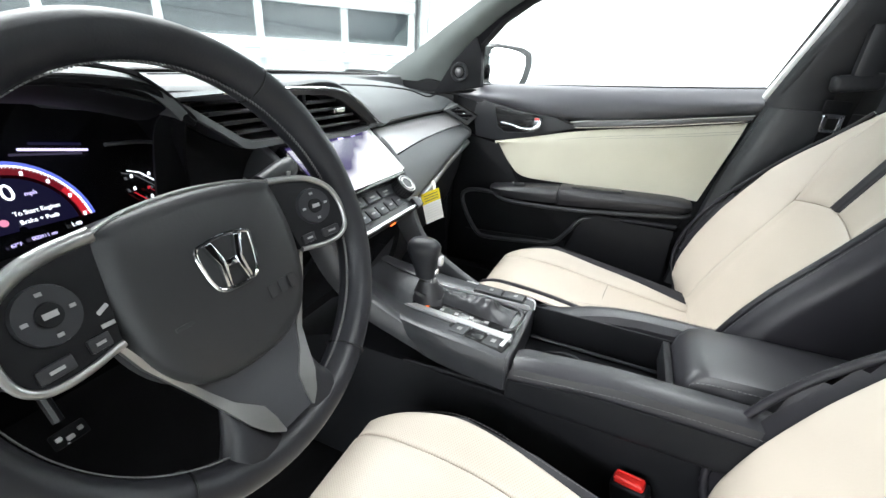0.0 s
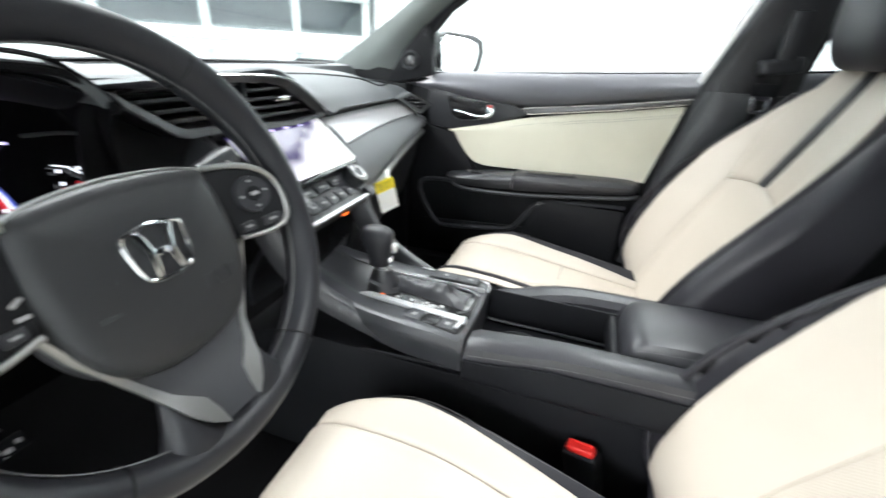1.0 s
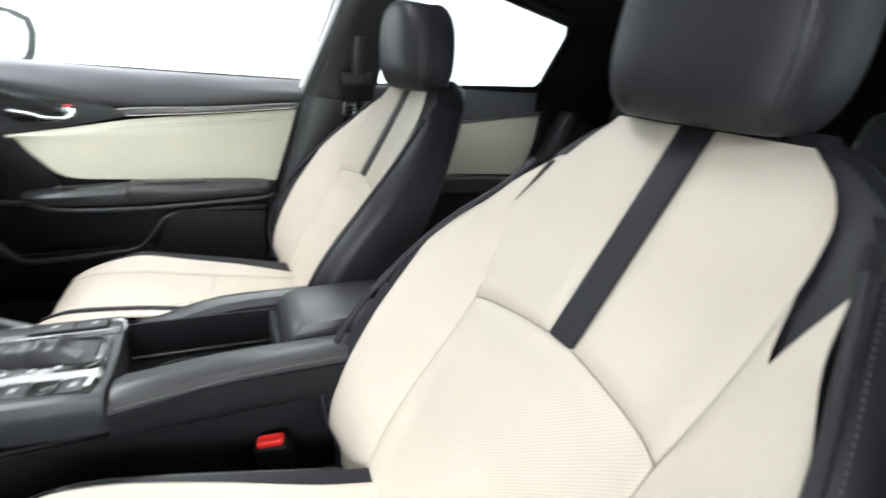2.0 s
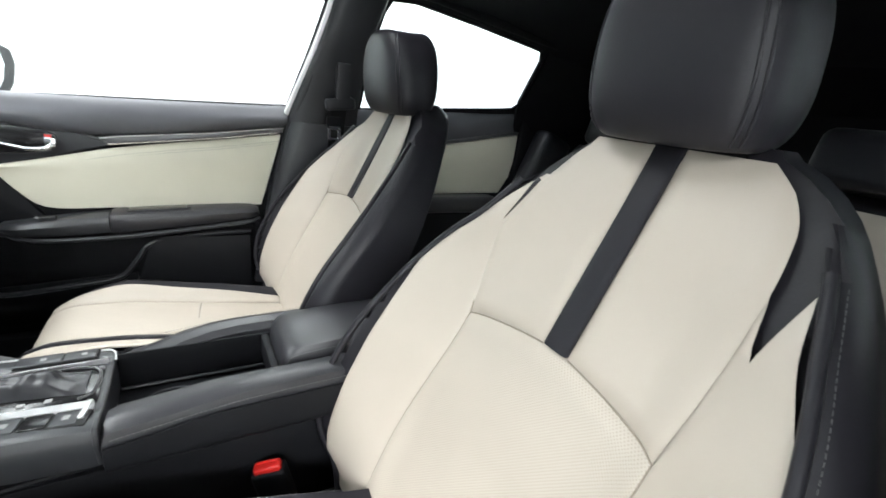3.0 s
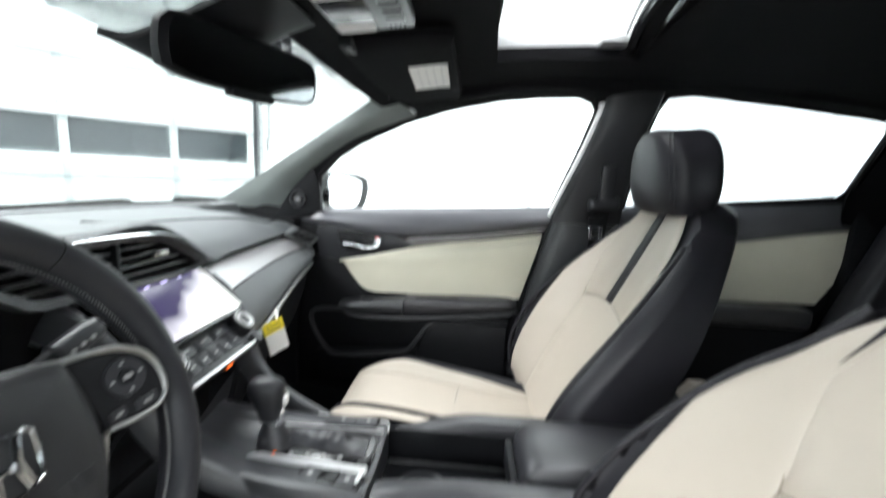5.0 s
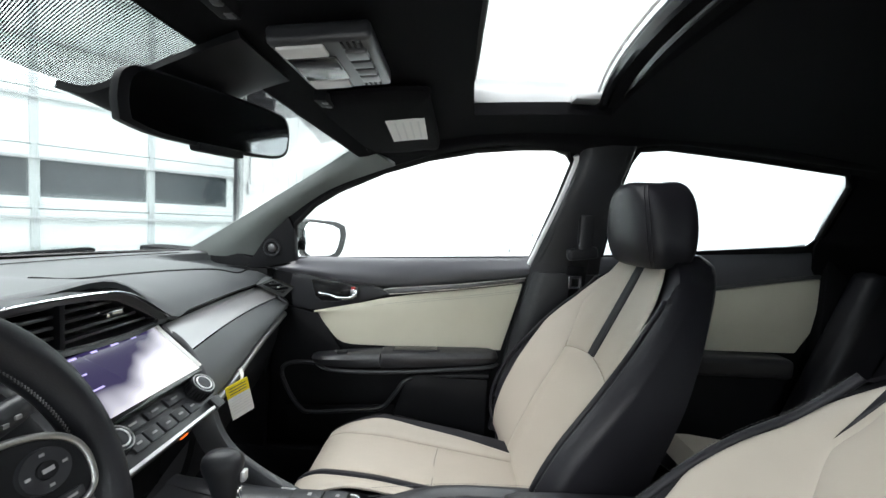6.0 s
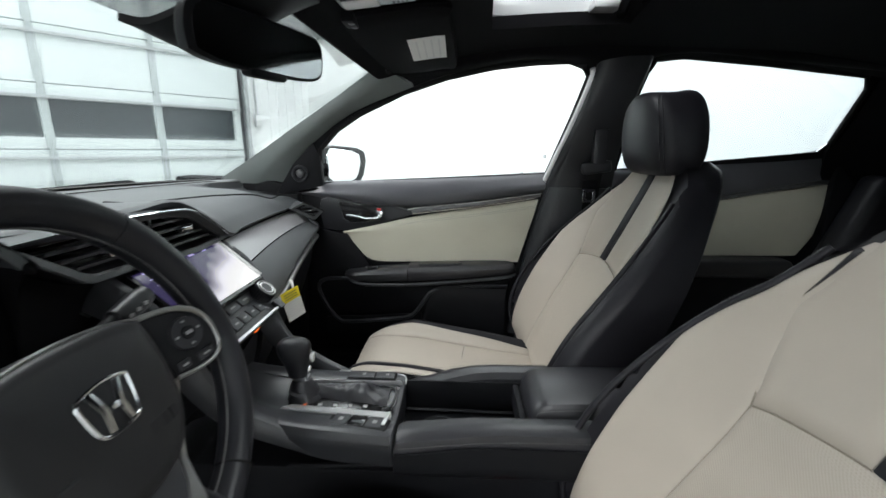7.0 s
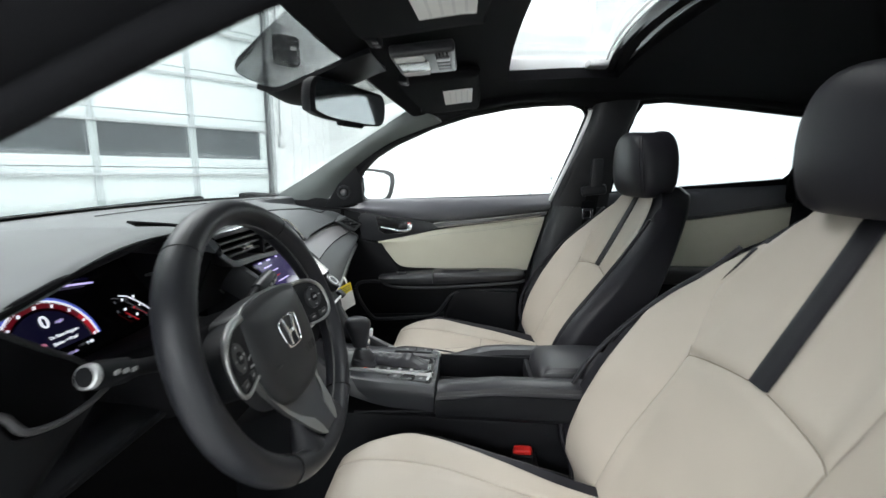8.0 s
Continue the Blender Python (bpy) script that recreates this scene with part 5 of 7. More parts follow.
def build_centre_vents():
    """The brow with its bright line, two slatted openings and their sliders."""
    unit = thing("centre_vents", (-0.05, 0.56, 0.9), "central air vents in a dark frame with bright edge", "air vent")
    brow = [(-0.272, 0.953), (-0.20, 0.955), (-0.10, 0.957), (0.0, 0.953), (0.045, 0.945), (0.085, 0.925), (0.142, 0.888)]
    low = [(0.142, 0.880), (0.06, 0.872), (-0.02, 0.876), (-0.099, 0.883), (-0.163, 0.884), (-0.180, 0.888), (-0.256, 0.9405)]
    outer = brow + low
    inner = [(-0.254, 0.9485), (-0.19, 0.947), (-0.10, 0.9485), (-0.005, 0.944), (0.035, 0.936), (0.072, 0.917), (0.120, 0.889), (0.118, 0.884), (0.05, 0.881), (-0.02, 0.885), (-0.09, 0.892), (-0.160, 0.895), (-0.172, 0.899), (-0.242, 0.9440)]
    bm = bmesh.new()
    n = len(outer)
    a = [bm.verts.new((x, 0.575, z)) for x, z in outer]
    b = [bm.verts.new((x, 0.530, z)) for x, z in outer]
    c = [bm.verts.new((x, 0.534, z)) for x, z in inner]
    d = [bm.verts.new((x, 0.60, z)) for x, z in inner]
    for p, q in ((a, b), (b, c), (c, d)):
        for i in range(n):
            bm.faces.new((p[i], p[(i + 1) % n], q[(i + 1) % n], q[i]))
    bmesh.ops.bevel(bm, geom=[e for e in bm.edges], offset=0.002, segments=2, affect="EDGES")
    frame_ = part("vent_frame", bm, SATIN, unit, "dark satin vent frame")
    part("bright_edge", tube(curve([(x, 0.5275, z + 0.0005) for x, z in brow[1:]], 5), 0.0022, 6), CHROME, frame_, "thin bright edge")
    part("throat", prism(inner, "y", 0.585, 0.60, 0), GLOSS, frame_, "dark throat")
    for lo, hi in ((-0.215, -0.055), (-0.045, 0.105)):
        for k in range(4):
            z = (0.902 if lo < -0.1 else 0.891) + 0.0135 * k
            h2 = min(hi, 0.108 - 0.024 * k) if hi > 0 else hi
            l3 = max(lo, -0.165 - (z - 0.895) * 1.35) if lo < -0.1 else lo
            part("slat", rbox(((l3 + h2) / 2, 0.556, z), (h2 - l3, 0.026, 0.0045), 0.0018, 2, Matrix.Rotation(radians(-12), 3, "X")), SATIN, frame_)
        part("slider", rbox((-0.118 if lo < -0.1 else 0.030, 0.540, 0.914 if lo < -0.1 else 0.918), (0.030, 0.014, 0.008), 0.002), CHROME, frame_, "bright slider")
    part("divider", rbox((-0.05, 0.562, 0.916), (0.008, 0.05, 0.062), 0.002), HARD, frame_)
    part("under_panel", loft([[(x, 0.552, z - 0.002), (x, 0.575, z - 0.03), (x, 0.60, 0.80)] for x, z in ((-0.262, 0.936), (-0.18, 0.888), (-0.10, 0.883))], 4, 3, 0.004), HARD, unit, "black recess under the vents")
    return unit


build_centre_vents()


def build_centre_stack():
    stack = thing("centre_stack", (0, 0.5, 0.75), "centre console stack with touch display and climate controls", "display")
    top, foot = Vector((0, 0.540, 0.876)), Vector((0, 0.457, 0.806))
    up = (top - foot).normalized()
    nrm = Vector((1, 0, 0)).cross(up).normalized()
    if nrm.y > 0:
        nrm = -nrm
    m = Matrix((Vector((1, 0, 0)), up, nrm)).transposed().to_4x4()
    m.translation = (top + foot) / 2
    hw, hh = 0.112, (top - foot).length / 2

    def flat(x, y, z, sx, sy, sz, bev=0.001):
        bm = rbox((x, y, z), (sx, sy, sz), bev)
        bm.transform(m)
        return bm

    cx = 0.008
    unit = part("display", flat(cx, 0, -0.012, 2 * hw + 0.008, 2 * hh + 0.006, 0.024, 0.004), GLOSS, stack, "gloss black touch display")
    part("picture", flat(cx, 0.0, 0.0008, 2 * hw - 0.006, 2 * hh - 0.008, 0.001, 0), GLARE_PICTURE, unit, "lit picture, violet lists beside a pale map")
    for k, wide in enumerate((0.012, 0.016, 0.010, 0.014, 0.012)):
        part("menu_mark", flat(cx - 0.088 + 0.036 * k, 0.046, 0.0018, wide, 0.0032, 0.0006, 0), LILAC_GLOW, unit, "small lilac display bar")
    for k, (x, wide, glow) in enumerate(((-0.076, 0.034, LILAC_GLOW), (-0.072, 0.042, LILAC_GLOW), (-0.080, 0.026, RED_GLOW), (-0.070, 0.046, LILAC_GLOW), (-0.094, 0.012, BLUE_GLOW))):
        part("list_mark", flat(cx + x, 0.032 - 0.013 * k, 0.0018, wide, 0.0026, 0.0006, 0), glow, unit, "small lit display bar")
    part("film_tab", flat(cx + 0.111, 0.002, 0.003, 0.010, 2 * hh - 0.006, 0.002, 0.001), PAPER, unit, "pale film along the edge")
    # climate panel under the display
    c0 = Vector((0, 0.448, 0.772))
    m2 = m.copy()
    m2.translation = c0

    def low(x, y, z, sx, sy, sz, bev=0.001):
        bm = rbox((x, y, z), (sx, sy, sz), bev)
        bm.transform(m2)
        return bm

    climate = part("climate_panel", low(cx, 0, -0.018, 2 * hw, 0.070, 0.036, 0.004), SATIN, stack, "dark climate control panel")
    for s in (-1, 1):
        bm = bmesh.new()
        bmesh.ops.create_cone(bm, cap_ends=True, segments=32, radius1=0.0215, radius2=0.0185, depth=0.022, matrix=Matrix.Translation((cx + 0.089 * s, 0.006, 0.011)))
        bmesh.ops.bevel(bm, geom=[e for e in bm.edges if len(e.link_faces) == 2 and e.calc_face_angle(0) > 0.8], offset=0.002, segments=2, affect="EDGES")
        bm.transform(m2)
        knob = part("dial", bm, SATIN, climate, "round dark dial with bright face ring")
        ring = [m2 @ Vector((cx + 0.089 * s + 0.0125 * math.cos(a), 0.006 + 0.0125 * math.sin(a), 0.0225)) for a in (2 * math.pi * k / 24 for k in range(24))]
        part("dial_ring", tube(ring, 0.0012, 6, closed=True), SILVER, knob)
        rim_ = [m2 @ Vector((cx + 0.089 * s + 0.0178 * math.cos(a), 0.006 + 0.0178 * math.sin(a), 0.0218)) for a in (2 * math.pi * k / 28 for k in range(28))]
        part("dial_edge", tube(rim_, 0.0010, 6, closed=True), TRIM, knob)
        for k in range(24):
            a = 2 * math.pi * k / 24
            grip = rbox((0.0202, 0, 0.010), (0.0022, 0.0022, 0.016), 0.0006, 1)
            grip.transform(m2 @ Matrix.Translation((cx + 0.089 * s, 0.006, 0)) @ Matrix.Rotation(a, 4, "Z"))
            part("grip_rib", grip, HARD, knob)
    for k in range(3):
        b = part("button", low(cx - 0.042 + 0.042 * k, 0.016, 0.001, 0.036, 0.017, 0.006, 0.002), SATIN, climate)
        part("button_mark", low(cx - 0.042 + 0.042 * k, 0.016, 0.0043, 0.014, 0.003, 0.0006, 0), MARK, b, "pale symbol bar")
    for k in range(5):
        b = part("button", low(cx - 0.056 + 0.028 * k, -0.010, 0.001, 0.025, 0.020, 0.006, 0.002), SATIN, climate)
        part("button_mark", low(cx - 0.056 + 0.028 * k, -0.010, 0.0043, 0.009, 0.003, 0.0006, 0), MARK, b, "pale symbol bar")
    part("bright_bar", low(cx, -0.034, 0.0, 2 * hw + 0.002, 0.0055, 0.012, 0.002), SILVER, climate, "satin silver bar")
    part("hazard_button", low(cx + 0.098, -0.030, 0.004, 0.022, 0.022, 0.01, 0.003), SATIN, climate)
    # recess below, with an amber seat-heater lamp
    part("under_panel", loft([[(x, 0.452, 0.738), (x, 0.475, 0.725), (x, 0.52, 0.66), (x, 0.53, 0.60)] for x in (-0.11, 0, 0.12)], 4, 3, 0.008), HARD, stack, "black recess above the shifter")
    part("amber_lamp", rbox((0.050, 0.443, 0.728), (0.018, 0.006, 0.008), 0.001), AMBER_GLOW, stack, "lit amber symbol")
    # side spars that run from the display down to the tunnel
    for s, x in ((1, 0.112), (-1, -0.100)):
        ends = [(0.114, 0.40, 0.668), (0.102, 0.34, 0.636), (0.090, 0.27, 0.610)] if s > 0 else [(-0.098, 0.40, 0.658), (-0.088, 0.34, 0.622), (-0.080, 0.28, 0.592)]
        spine = curve([(x + 0.028 * s, 0.560, 0.878), (x + 0.026 * s, 0.50, 0.835), (x + 0.022 * s, 0.462, 0.78), (x + 0.012 * s, 0.435, 0.71)] + ends, 6)
        loops = []
        for k, p in enumerate(spine):
            d = (spine[min(k + 1, len(spine) - 1)] - spine[max(k - 1, 0)]).normalized()
            w = Vector((1, 0, 0)).cross(d).normalized()
            if w.y > 0:
                w = -w
            t = 0.011 + 0.002 * k / len(spine)
            deep = -0.05 + 0.035 * k / len(spine)
            loops.append([p + Vector((t * cx_, 0, 0)) + w * q for cx_, q in ((-1, deep), (-1, 0.0), (-0.6, 0.007), (0, 0.009), (0.6, 0.007)  , (1, 0.0), (1, deep))])
        part("spar", rings(loops), CONSOLE, stack, "dark satin side spar")
    return stack


build_centre_stack()


def build_cluster():
    cl = thing("instrument_cluster", (-0.37, 0.6, 0.86), "lit digital instrument cluster in a dark binnacle", "instrument cluster")
    part("hood_lip", tube(curve([(x, 0.505, hood_z(x) - 0.008) for x in (-0.66, -0.6, -0.5, -0.4, -0.33, -0.30, -0.282, -0.262)], 5), 0.0045, 8), CLOTH, cl, "black lip of the hood")
    part("binnacle", loft([[(x, 0.506, hood_z(x) - 0.012), (x, 0.56, hood_z(x) - 0.03), (x, 0.68, 0.945), (x, 0.775, 0.935)] for x in (-0.66, -0.585, -0.5, -0.38, -0.285)], 4, 4, 0.004), HARD, cl, "dark binnacle lining")
    part("face", loft([[(x, 0.778, 0.945), (x, 0.747, 0.87), (x, 0.719, 0.80), (x, 0.703, 0.76)] for x in (-0.60, -0.45, -0.3, -0.13)], 4, 4, 0.006), GLOSS, cl, "gloss black cluster lens")
    # the hood's right flank falls to the vents
    part("hood_flank", loft([[(-0.312, 0.498, 0.981), (-0.290, 0.498, 0.965), (-0.267, 0.499, 0.943), (-0.258, 0.503, 0.934)], [(-0.312, 0.54, 0.985), (-0.288, 0.54, 0.972), (-0.262, 0.545, 0.956), (-0.246, 0.548, 0.948)], [(-0.312, 0.61, 0.987), (-0.286, 0.61, 0.975), (-0.260, 0.60, 0.962), (-0.244, 0.585, 0.957)]], 4, 4, 0.003), CLOTH, cl, "black flank of the hood")
    part("flank_wall", loft([[(-0.262, 0.51, 0.934), (-0.258, 0.53, 0.90), (-0.24, 0.56, 0.85), (-0.23, 0.58, 0.80)], [(-0.235, 0.60, 0.934), (-0.222, 0.61, 0.90), (-0.19, 0.63, 0.85), (-0.16, 0.65, 0.80)], [(-0.18, 0.76, 0.934), (-0.165, 0.755, 0.90), (-0.145, 0.74, 0.85), (-0.125, 0.725, 0.80)]], 4, 4, 0.003), CLOTH, cl, "black inner wall of the binnacle")
    part("lens_edge", tube(curve([(-0.30, 0.60, 0.902), (-0.248, 0.60, 0.897), (-0.188, 0.595, 0.873), (-0.153, 0.59, 0.846), (-0.127, 0.585, 0.822)], 6), 0.0022, 8), TRIM, cl, "satin edge of the lens")
    part("lower_shroud", loft([[(x, 0.72, 0.768), (x, 0.60, 0.768), (x, 0.525, 0.766), (x, 0.498, 0.754), (x, 0.53, 0.728), (x, 0.64, 0.715), (x, 0.80, 0.70)] for x in (-0.68, -0.5, -0.35, -0.2, -0.12)], 4, 4, 0.01), HARD, cl, "black lower dash panel")
    rim_line = [(-0.60, 0.56, 0.948), (-0.575, 0.56, 0.935), (-0.539, 0.56, 0.907), (-0.505, 0.56, 0.877), (-0.467, 0.56, 0.845), (-0.45, 0.565, 0.825)]
    part("surround_line", tube(curve(rim_line, 5), 0.0030, 8), GREY, cl, "grey satin edge of the surround")
    part("surround", loft([[(x - d, y - d * 0.5, z - d * 1.3) for d in (0.002, 0.03, 0.07)] for x, y, z in rim_line], 3, 4, 0.004), CLOTH, cl, "black surround of the cluster")
    knee = curve([(-0.640, 0.48, 0.885), (-0.614, 0.48, 0.871), (-0.604, 0.48, 0.854), (-0.594, 0.48, 0.844), (-0.567, 0.48, 0.837), (-0.537, 0.48, 0.838), (-0.515, 0.482, 0.842)], 5)
    part("knee_trim", tube(knee, 0.0032, 8), GREY, cl, "grey satin edge of the lower dash pocket")
    part("knee_panel", loft([[tuple(p + Vector((-0.004 - d, 0.004 + 0.3 * d, -0.006 - 1.1 * d))) for d in (0.0, 0.04, 0.10)] for p in knee[::5]], 3, 3, 0.004), HARD, cl, "black panel under the pocket edge")
    # tachometer arc, figures and message, all on the leaning picture plane
    def on(x, z):
        return Vector((x, 0.720 + (z - 0.82) * 0.4, z))
    c = Vector((-0.3505, 0, 0.796))
    def arc(r0, r1, a0, a1, n=28, lift=0.0):
        bm = bmesh.new()
        rows = [[bm.verts.new(on(c.x + r * math.cos(t), c.z + r * math.sin(t)) - Vector((0, lift, 0))) for r in (r0, r1)] for t in (radians(a0 + (a1 - a0) * k / n) for k in range(n + 1))]
        for p, q in zip(rows, rows[1:]):
            bm.faces.new((p[0], p[1], q[1], q[0]))
        thicken(bm, 0.0006)
        return bm
    part("tachometer_field", arc(0.004, 0.0575, 0, 180), NIGHT_GLOW, cl, "faintly lit dark blue field")
    part("tachometer_rim", arc(0.0708, 0.0724, 0, 180, lift=0.0006), WHITE_GLOW, cl, "white lit arc")
    part("tachometer_halo", arc(0.0726, 0.0765, 0, 180, lift=0.0003), BLUE_GLOW, cl, "blue lit arc")
    part("tachometer_band", arc(0.0615, 0.0703, 0, 180), DIM_RED, cl, "dim red lit band")
    part("tachometer_red", arc(0.0625, 0.0700, 0, 32, lift=0.0006), RED_GLOW, cl, "red lit arc")
    for k in range(9):
        t = radians(178 - 176 * k / 8)
        part("scale_mark", rbox(on(c.x + 0.0645 * math.cos(t), c.z + 0.0645 * math.sin(t)) - Vector((0, 0.0015, 0)), (0.0032, 0.0006, 0.0048), 0.0002, 1), WHITE_GLOW, cl)
    tick = joined(*[rbox(on(c.x + 0.0695 * math.cos(t), c.z + 0.0695 * math.sin(t)) - Vector((0, 0.0012, 0)), (0.0006, 0.0005, 0.0016), 0) for t in (radians(4 + 172 * k / 60) for k in range(61))])
    part("scale_ticks", tick, WHITE_GLOW, cl, "fine white scale", smooth=False)
    def words(text, x, z, size, mat=WHITE_GLOW):
        cu = bpy.data.curves.new("text", "FONT")
        cu.body, cu.size, cu.align_x, cu.extrude = text, size, "CENTER", 0.0002
        tmp = bpy.data.objects.new("tmp", cu)
        scene.collection.objects.link(tmp)
        me = bpy.data.meshes.new_from_object(tmp)
        bpy.data.objects.remove(tmp)
        bm = bmesh.new()
        bm.from_mesh(me)
        bm.transform(Matrix.Translation(on(x, z) + Vector((0, -0.0015, 0))) @ Matrix.Rotation(radians(68), 4, "X"))
        part("message", bm, mat, cl, "lit display message", smooth=False)
    words("0", -0.3475, 0.830, 0.027)
    words("mph", -0.3275, 0.8315, 0.007, LILAC_GLOW)
    words("To Start Engine:", -0.3295, 0.8125, 0.0072)
    words("Brake + Push", -0.3315, 0.8025, 0.0072)
    words("1:49", -0.3000, 0.7865, 0.0072)
    words("000411 mi", -0.3360, 0.7835, 0.0060, LILAC_GLOW)
    words("67\u00b0F", -0.3640, 0.7815, 0.0060, LILAC_GLOW)
    bm = bmesh.new()
    bmesh.ops.create_cone(bm, cap_ends=True, segments=20, radius1=0.0042, radius2=0.0042, depth=0.0008, matrix=Matrix.Translation(on(-0.364, 0.808) - Vector((0, 0.001, 0))) @ Matrix.Rotation(radians(68), 4, "X"))
    part("brake_symbol", bm, ROSE_GLOW, cl, "rosy lit round symbol")
    part("status_line", rbox((-0.284, 0.738, 0.8765), (0.074, 0.002, 0.0032), 0.001, m=Matrix.Rotation(radians(9), 3, "Y")), LILAC_GLOW, cl, "lilac lit line")
    part("status_haze", rbox((-0.280, 0.741, 0.883), (0.056, 0.002, 0.0035), 0.001, m=Matrix.Rotation(radians(9), 3, "Y")), NIGHT_GLOW, cl, "dim lilac lit line")
    # fuel gauge
    ln = lambda pts, r: tube([on(x, z) - Vector((0, 0.001, 0)) for x, z in pts], r, 6)
    part("fuel_arc", ln([(-0.214, 0.837), (-0.199, 0.832), (-0.180, 0.815), (-0.165, 0.797), (-0.160, 0.786)], 0.0008), WHITE_GLOW, cl, "white lit gauge line")
    part("fuel_red", ln([(-0.217, 0.808), (-0.198, 0.788)], 0.0008), RED_GLOW, cl, "red lit gauge line")
    part("fuel_red", ln([(-0.196, 0.810), (-0.176, 0.792)], 0.0010), DIM_RED, cl, "dim red gauge line")
    part("fuel_mark", rbox(on(-0.1955, 0.810) - Vector((0, 0.0015, 0)), (0.004, 0.0008, 0.004), 0.001), RED_GLOW, cl)
    for x, z in ((-0.2115, 0.829), (-0.1825, 0.811), (-0.1965, 0.798), (-0.2145, 0.813), (-0.187, 0.828)):
        part("scale_mark", rbox(on(x, z) - Vector((0, 0.0015, 0)), (0.0035, 0.0008, 0.0050), 0.0003, 1), WHITE_GLOW, cl)
    return cl


build_cluster()


# ---- steering wheel and column ----
HUB = Vector((-0.37, 0.366, 0.846))
TIP = radians(21)
WM = Matrix((Vector((1, 0, 0)), Vector((0, math.sin(TIP), math.cos(TIP))), Vector((0, -math.cos(TIP), math.sin(TIP))))).transposed().to_4x4()
WM.translation = HUB


def build_steering_wheel():
    """Built in the wheel's own plane: x right, y up, z to the driver."""
    wheel = thing("steering_wheel", None, "black leather steering wheel with silver trimmed spokes", "steering wheel", turn=WM)

    def put(name, bm, mat, parent, label="", smooth=True):
        return part(name, bm, mat, parent, label, smooth, local=True)

    R, n = 0.1725, 96
    loops = []
    for k in range(n + 1):
        a = 2 * math.pi * k / n
        deg = math.degrees(a) % 360
        grip = 0.0022 * max(math.exp(-((deg - 40) / 18) ** 2), math.exp(-((deg - 140) / 18) ** 2))
        r = 0.0182 + grip
        c = Vector((R * math.cos(a), R * math.sin(a) * (1.015 if math.sin(a) > 0 else 0.985), 0))
        out = Vector((math.cos(a), math.sin(a), 0))
        loops.append([c + out * (r * 0.93 * math.cos(t)) + Vector((0, 0, 1.08 * r * math.sin(t))) for t in (2 * math.pi * j / 18 for j in range(18))])
    rim = put("rim", rings(loops, cap=False), WHEEL_LEATHER, wheel, "black leather wrapped rim")
    for q in (52, 128, 236, 304):
        a, rr = radians(q), 0.0192
        c, out = Vector((R * math.cos(a), R * math.sin(a) * (1.015 if math.sin(a) > 0 else 0.985), 0)), Vector((math.cos(a), math.sin(a), 0))
        put("rim_seam", tube([c + out * (rr * 0.93 * math.cos(t)) + Vector((0, 0, 1.08 * rr * math.sin(t))) for t in (2 * math.pi * j / 24 for j in range(24))], 0.0010, 6, closed=True), RUBBER, rim, "cross seam of the leather")
    bm = bmesh.new()
    for k in range(300):
        a = 2 * math.pi * k / 300
        p = Vector(((R - 0.0178) * math.cos(a), (R - 0.0178) * (1.015 if math.sin(a) > 0 else 0.985) * math.sin(a), 0.003))
        o = Vector((math.cos(a), math.sin(a), 0))
        t = Vector((-o.y, o.x, 0.9)).normalized()
        w = o.cross(t) * 0.0006
        q = [p + t * 0.0024 + w, p + t * 0.0024 - w, p - t * 0.0024 - w, p - t * 0.0024 + w]
        lo, hi = [bm.verts.new(v) for v in q], [bm.verts.new(v - o * 0.0008) for v in q]
        bm.faces.new(hi)
        for i in range(4):
            bm.faces.new((lo[i], lo[(i + 1) % 4], hi[(i + 1) % 4], hi[i]))
    put("stitching", bm, THREAD, rim, "grey cross stitching inside the rim", smooth=False)
    # cushion of the hub, a rounded shield
    shield = [(-0.079, 0.044), (-0.068, 0.056), (0.0, 0.062), (0.068, 0.056), (0.079, 0.044), (0.083, 0.0), (0.077, -0.04), (0.060, -0.070), (0.036, -0.084), (0.0, -0.088), (-0.036, -0.084), (-0.060, -0.070), (-0.077, -0.04), (-0.083, 0.0)]
    ring = curve([(x, y, 0) for x, y in shield + shield[:1]], 5)[:-1]
    loops = []
    for f, z in ((1.0, -0.030), (1.0, -0.004), (0.985, 0.004), (0.93, 0.0105), (0.80, 0.0145), (0.5, 0.0165), (0.2, 0.0175)):
        loops.append([(p.x * f, p.y * f - 0.002, z) for p in ring])
    pad_ = put("airbag_cover", rings(loops), COVER, wheel, "dark grained airbag cover")
    put("airbag_mark", joined(*[rbox((0.028 + 0.012 * k, -0.040, 0.0165), (0.008, 0.012, 0.0012), 0.0004) for k in range(3)]), COVER, pad_, "raised lettering worn to plain bars", False)
    put("cover_notch", rbox((-0.050, -0.030, 0.0155), (0.014, 0.003, 0.001), 0.0004), SATIN, pad_)
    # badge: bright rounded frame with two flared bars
    frame_pts = curve([(-0.0205, 0.0165, 0), (0.0, 0.0195, 0), (0.0205, 0.0165, 0), (0.0228, 0.010, 0), (0.0195, -0.010, 0), (0.0135, -0.0178, 0), (0.0, -0.0192, 0), (-0.0135, -0.0178, 0), (-0.0195, -0.010, 0), (-0.0228, 0.010, 0), (-0.0205, 0.0165, 0)], 5)[:-1]
    badge = put("badge", tube([(p.x * 1.08, p.y * 1.08, 0.0205) for p in frame_pts], 0.0015, 8, closed=True), CHROME, pad_, "chromed badge frame")
    for s in (-1, 1):
        put("badge_bar", prism([(s * 0.0170, 0.0175), (s * 0.0105, 0.0185), (s * 0.0050, 0.002), (s * 0.0050, -0.004), (s * 0.0078, -0.0185), (s * 0.0125, -0.0175), (s * 0.0105, 0.0)][::s], "z", 0.0175, 0.0225, 0.0008), CHROME, badge)
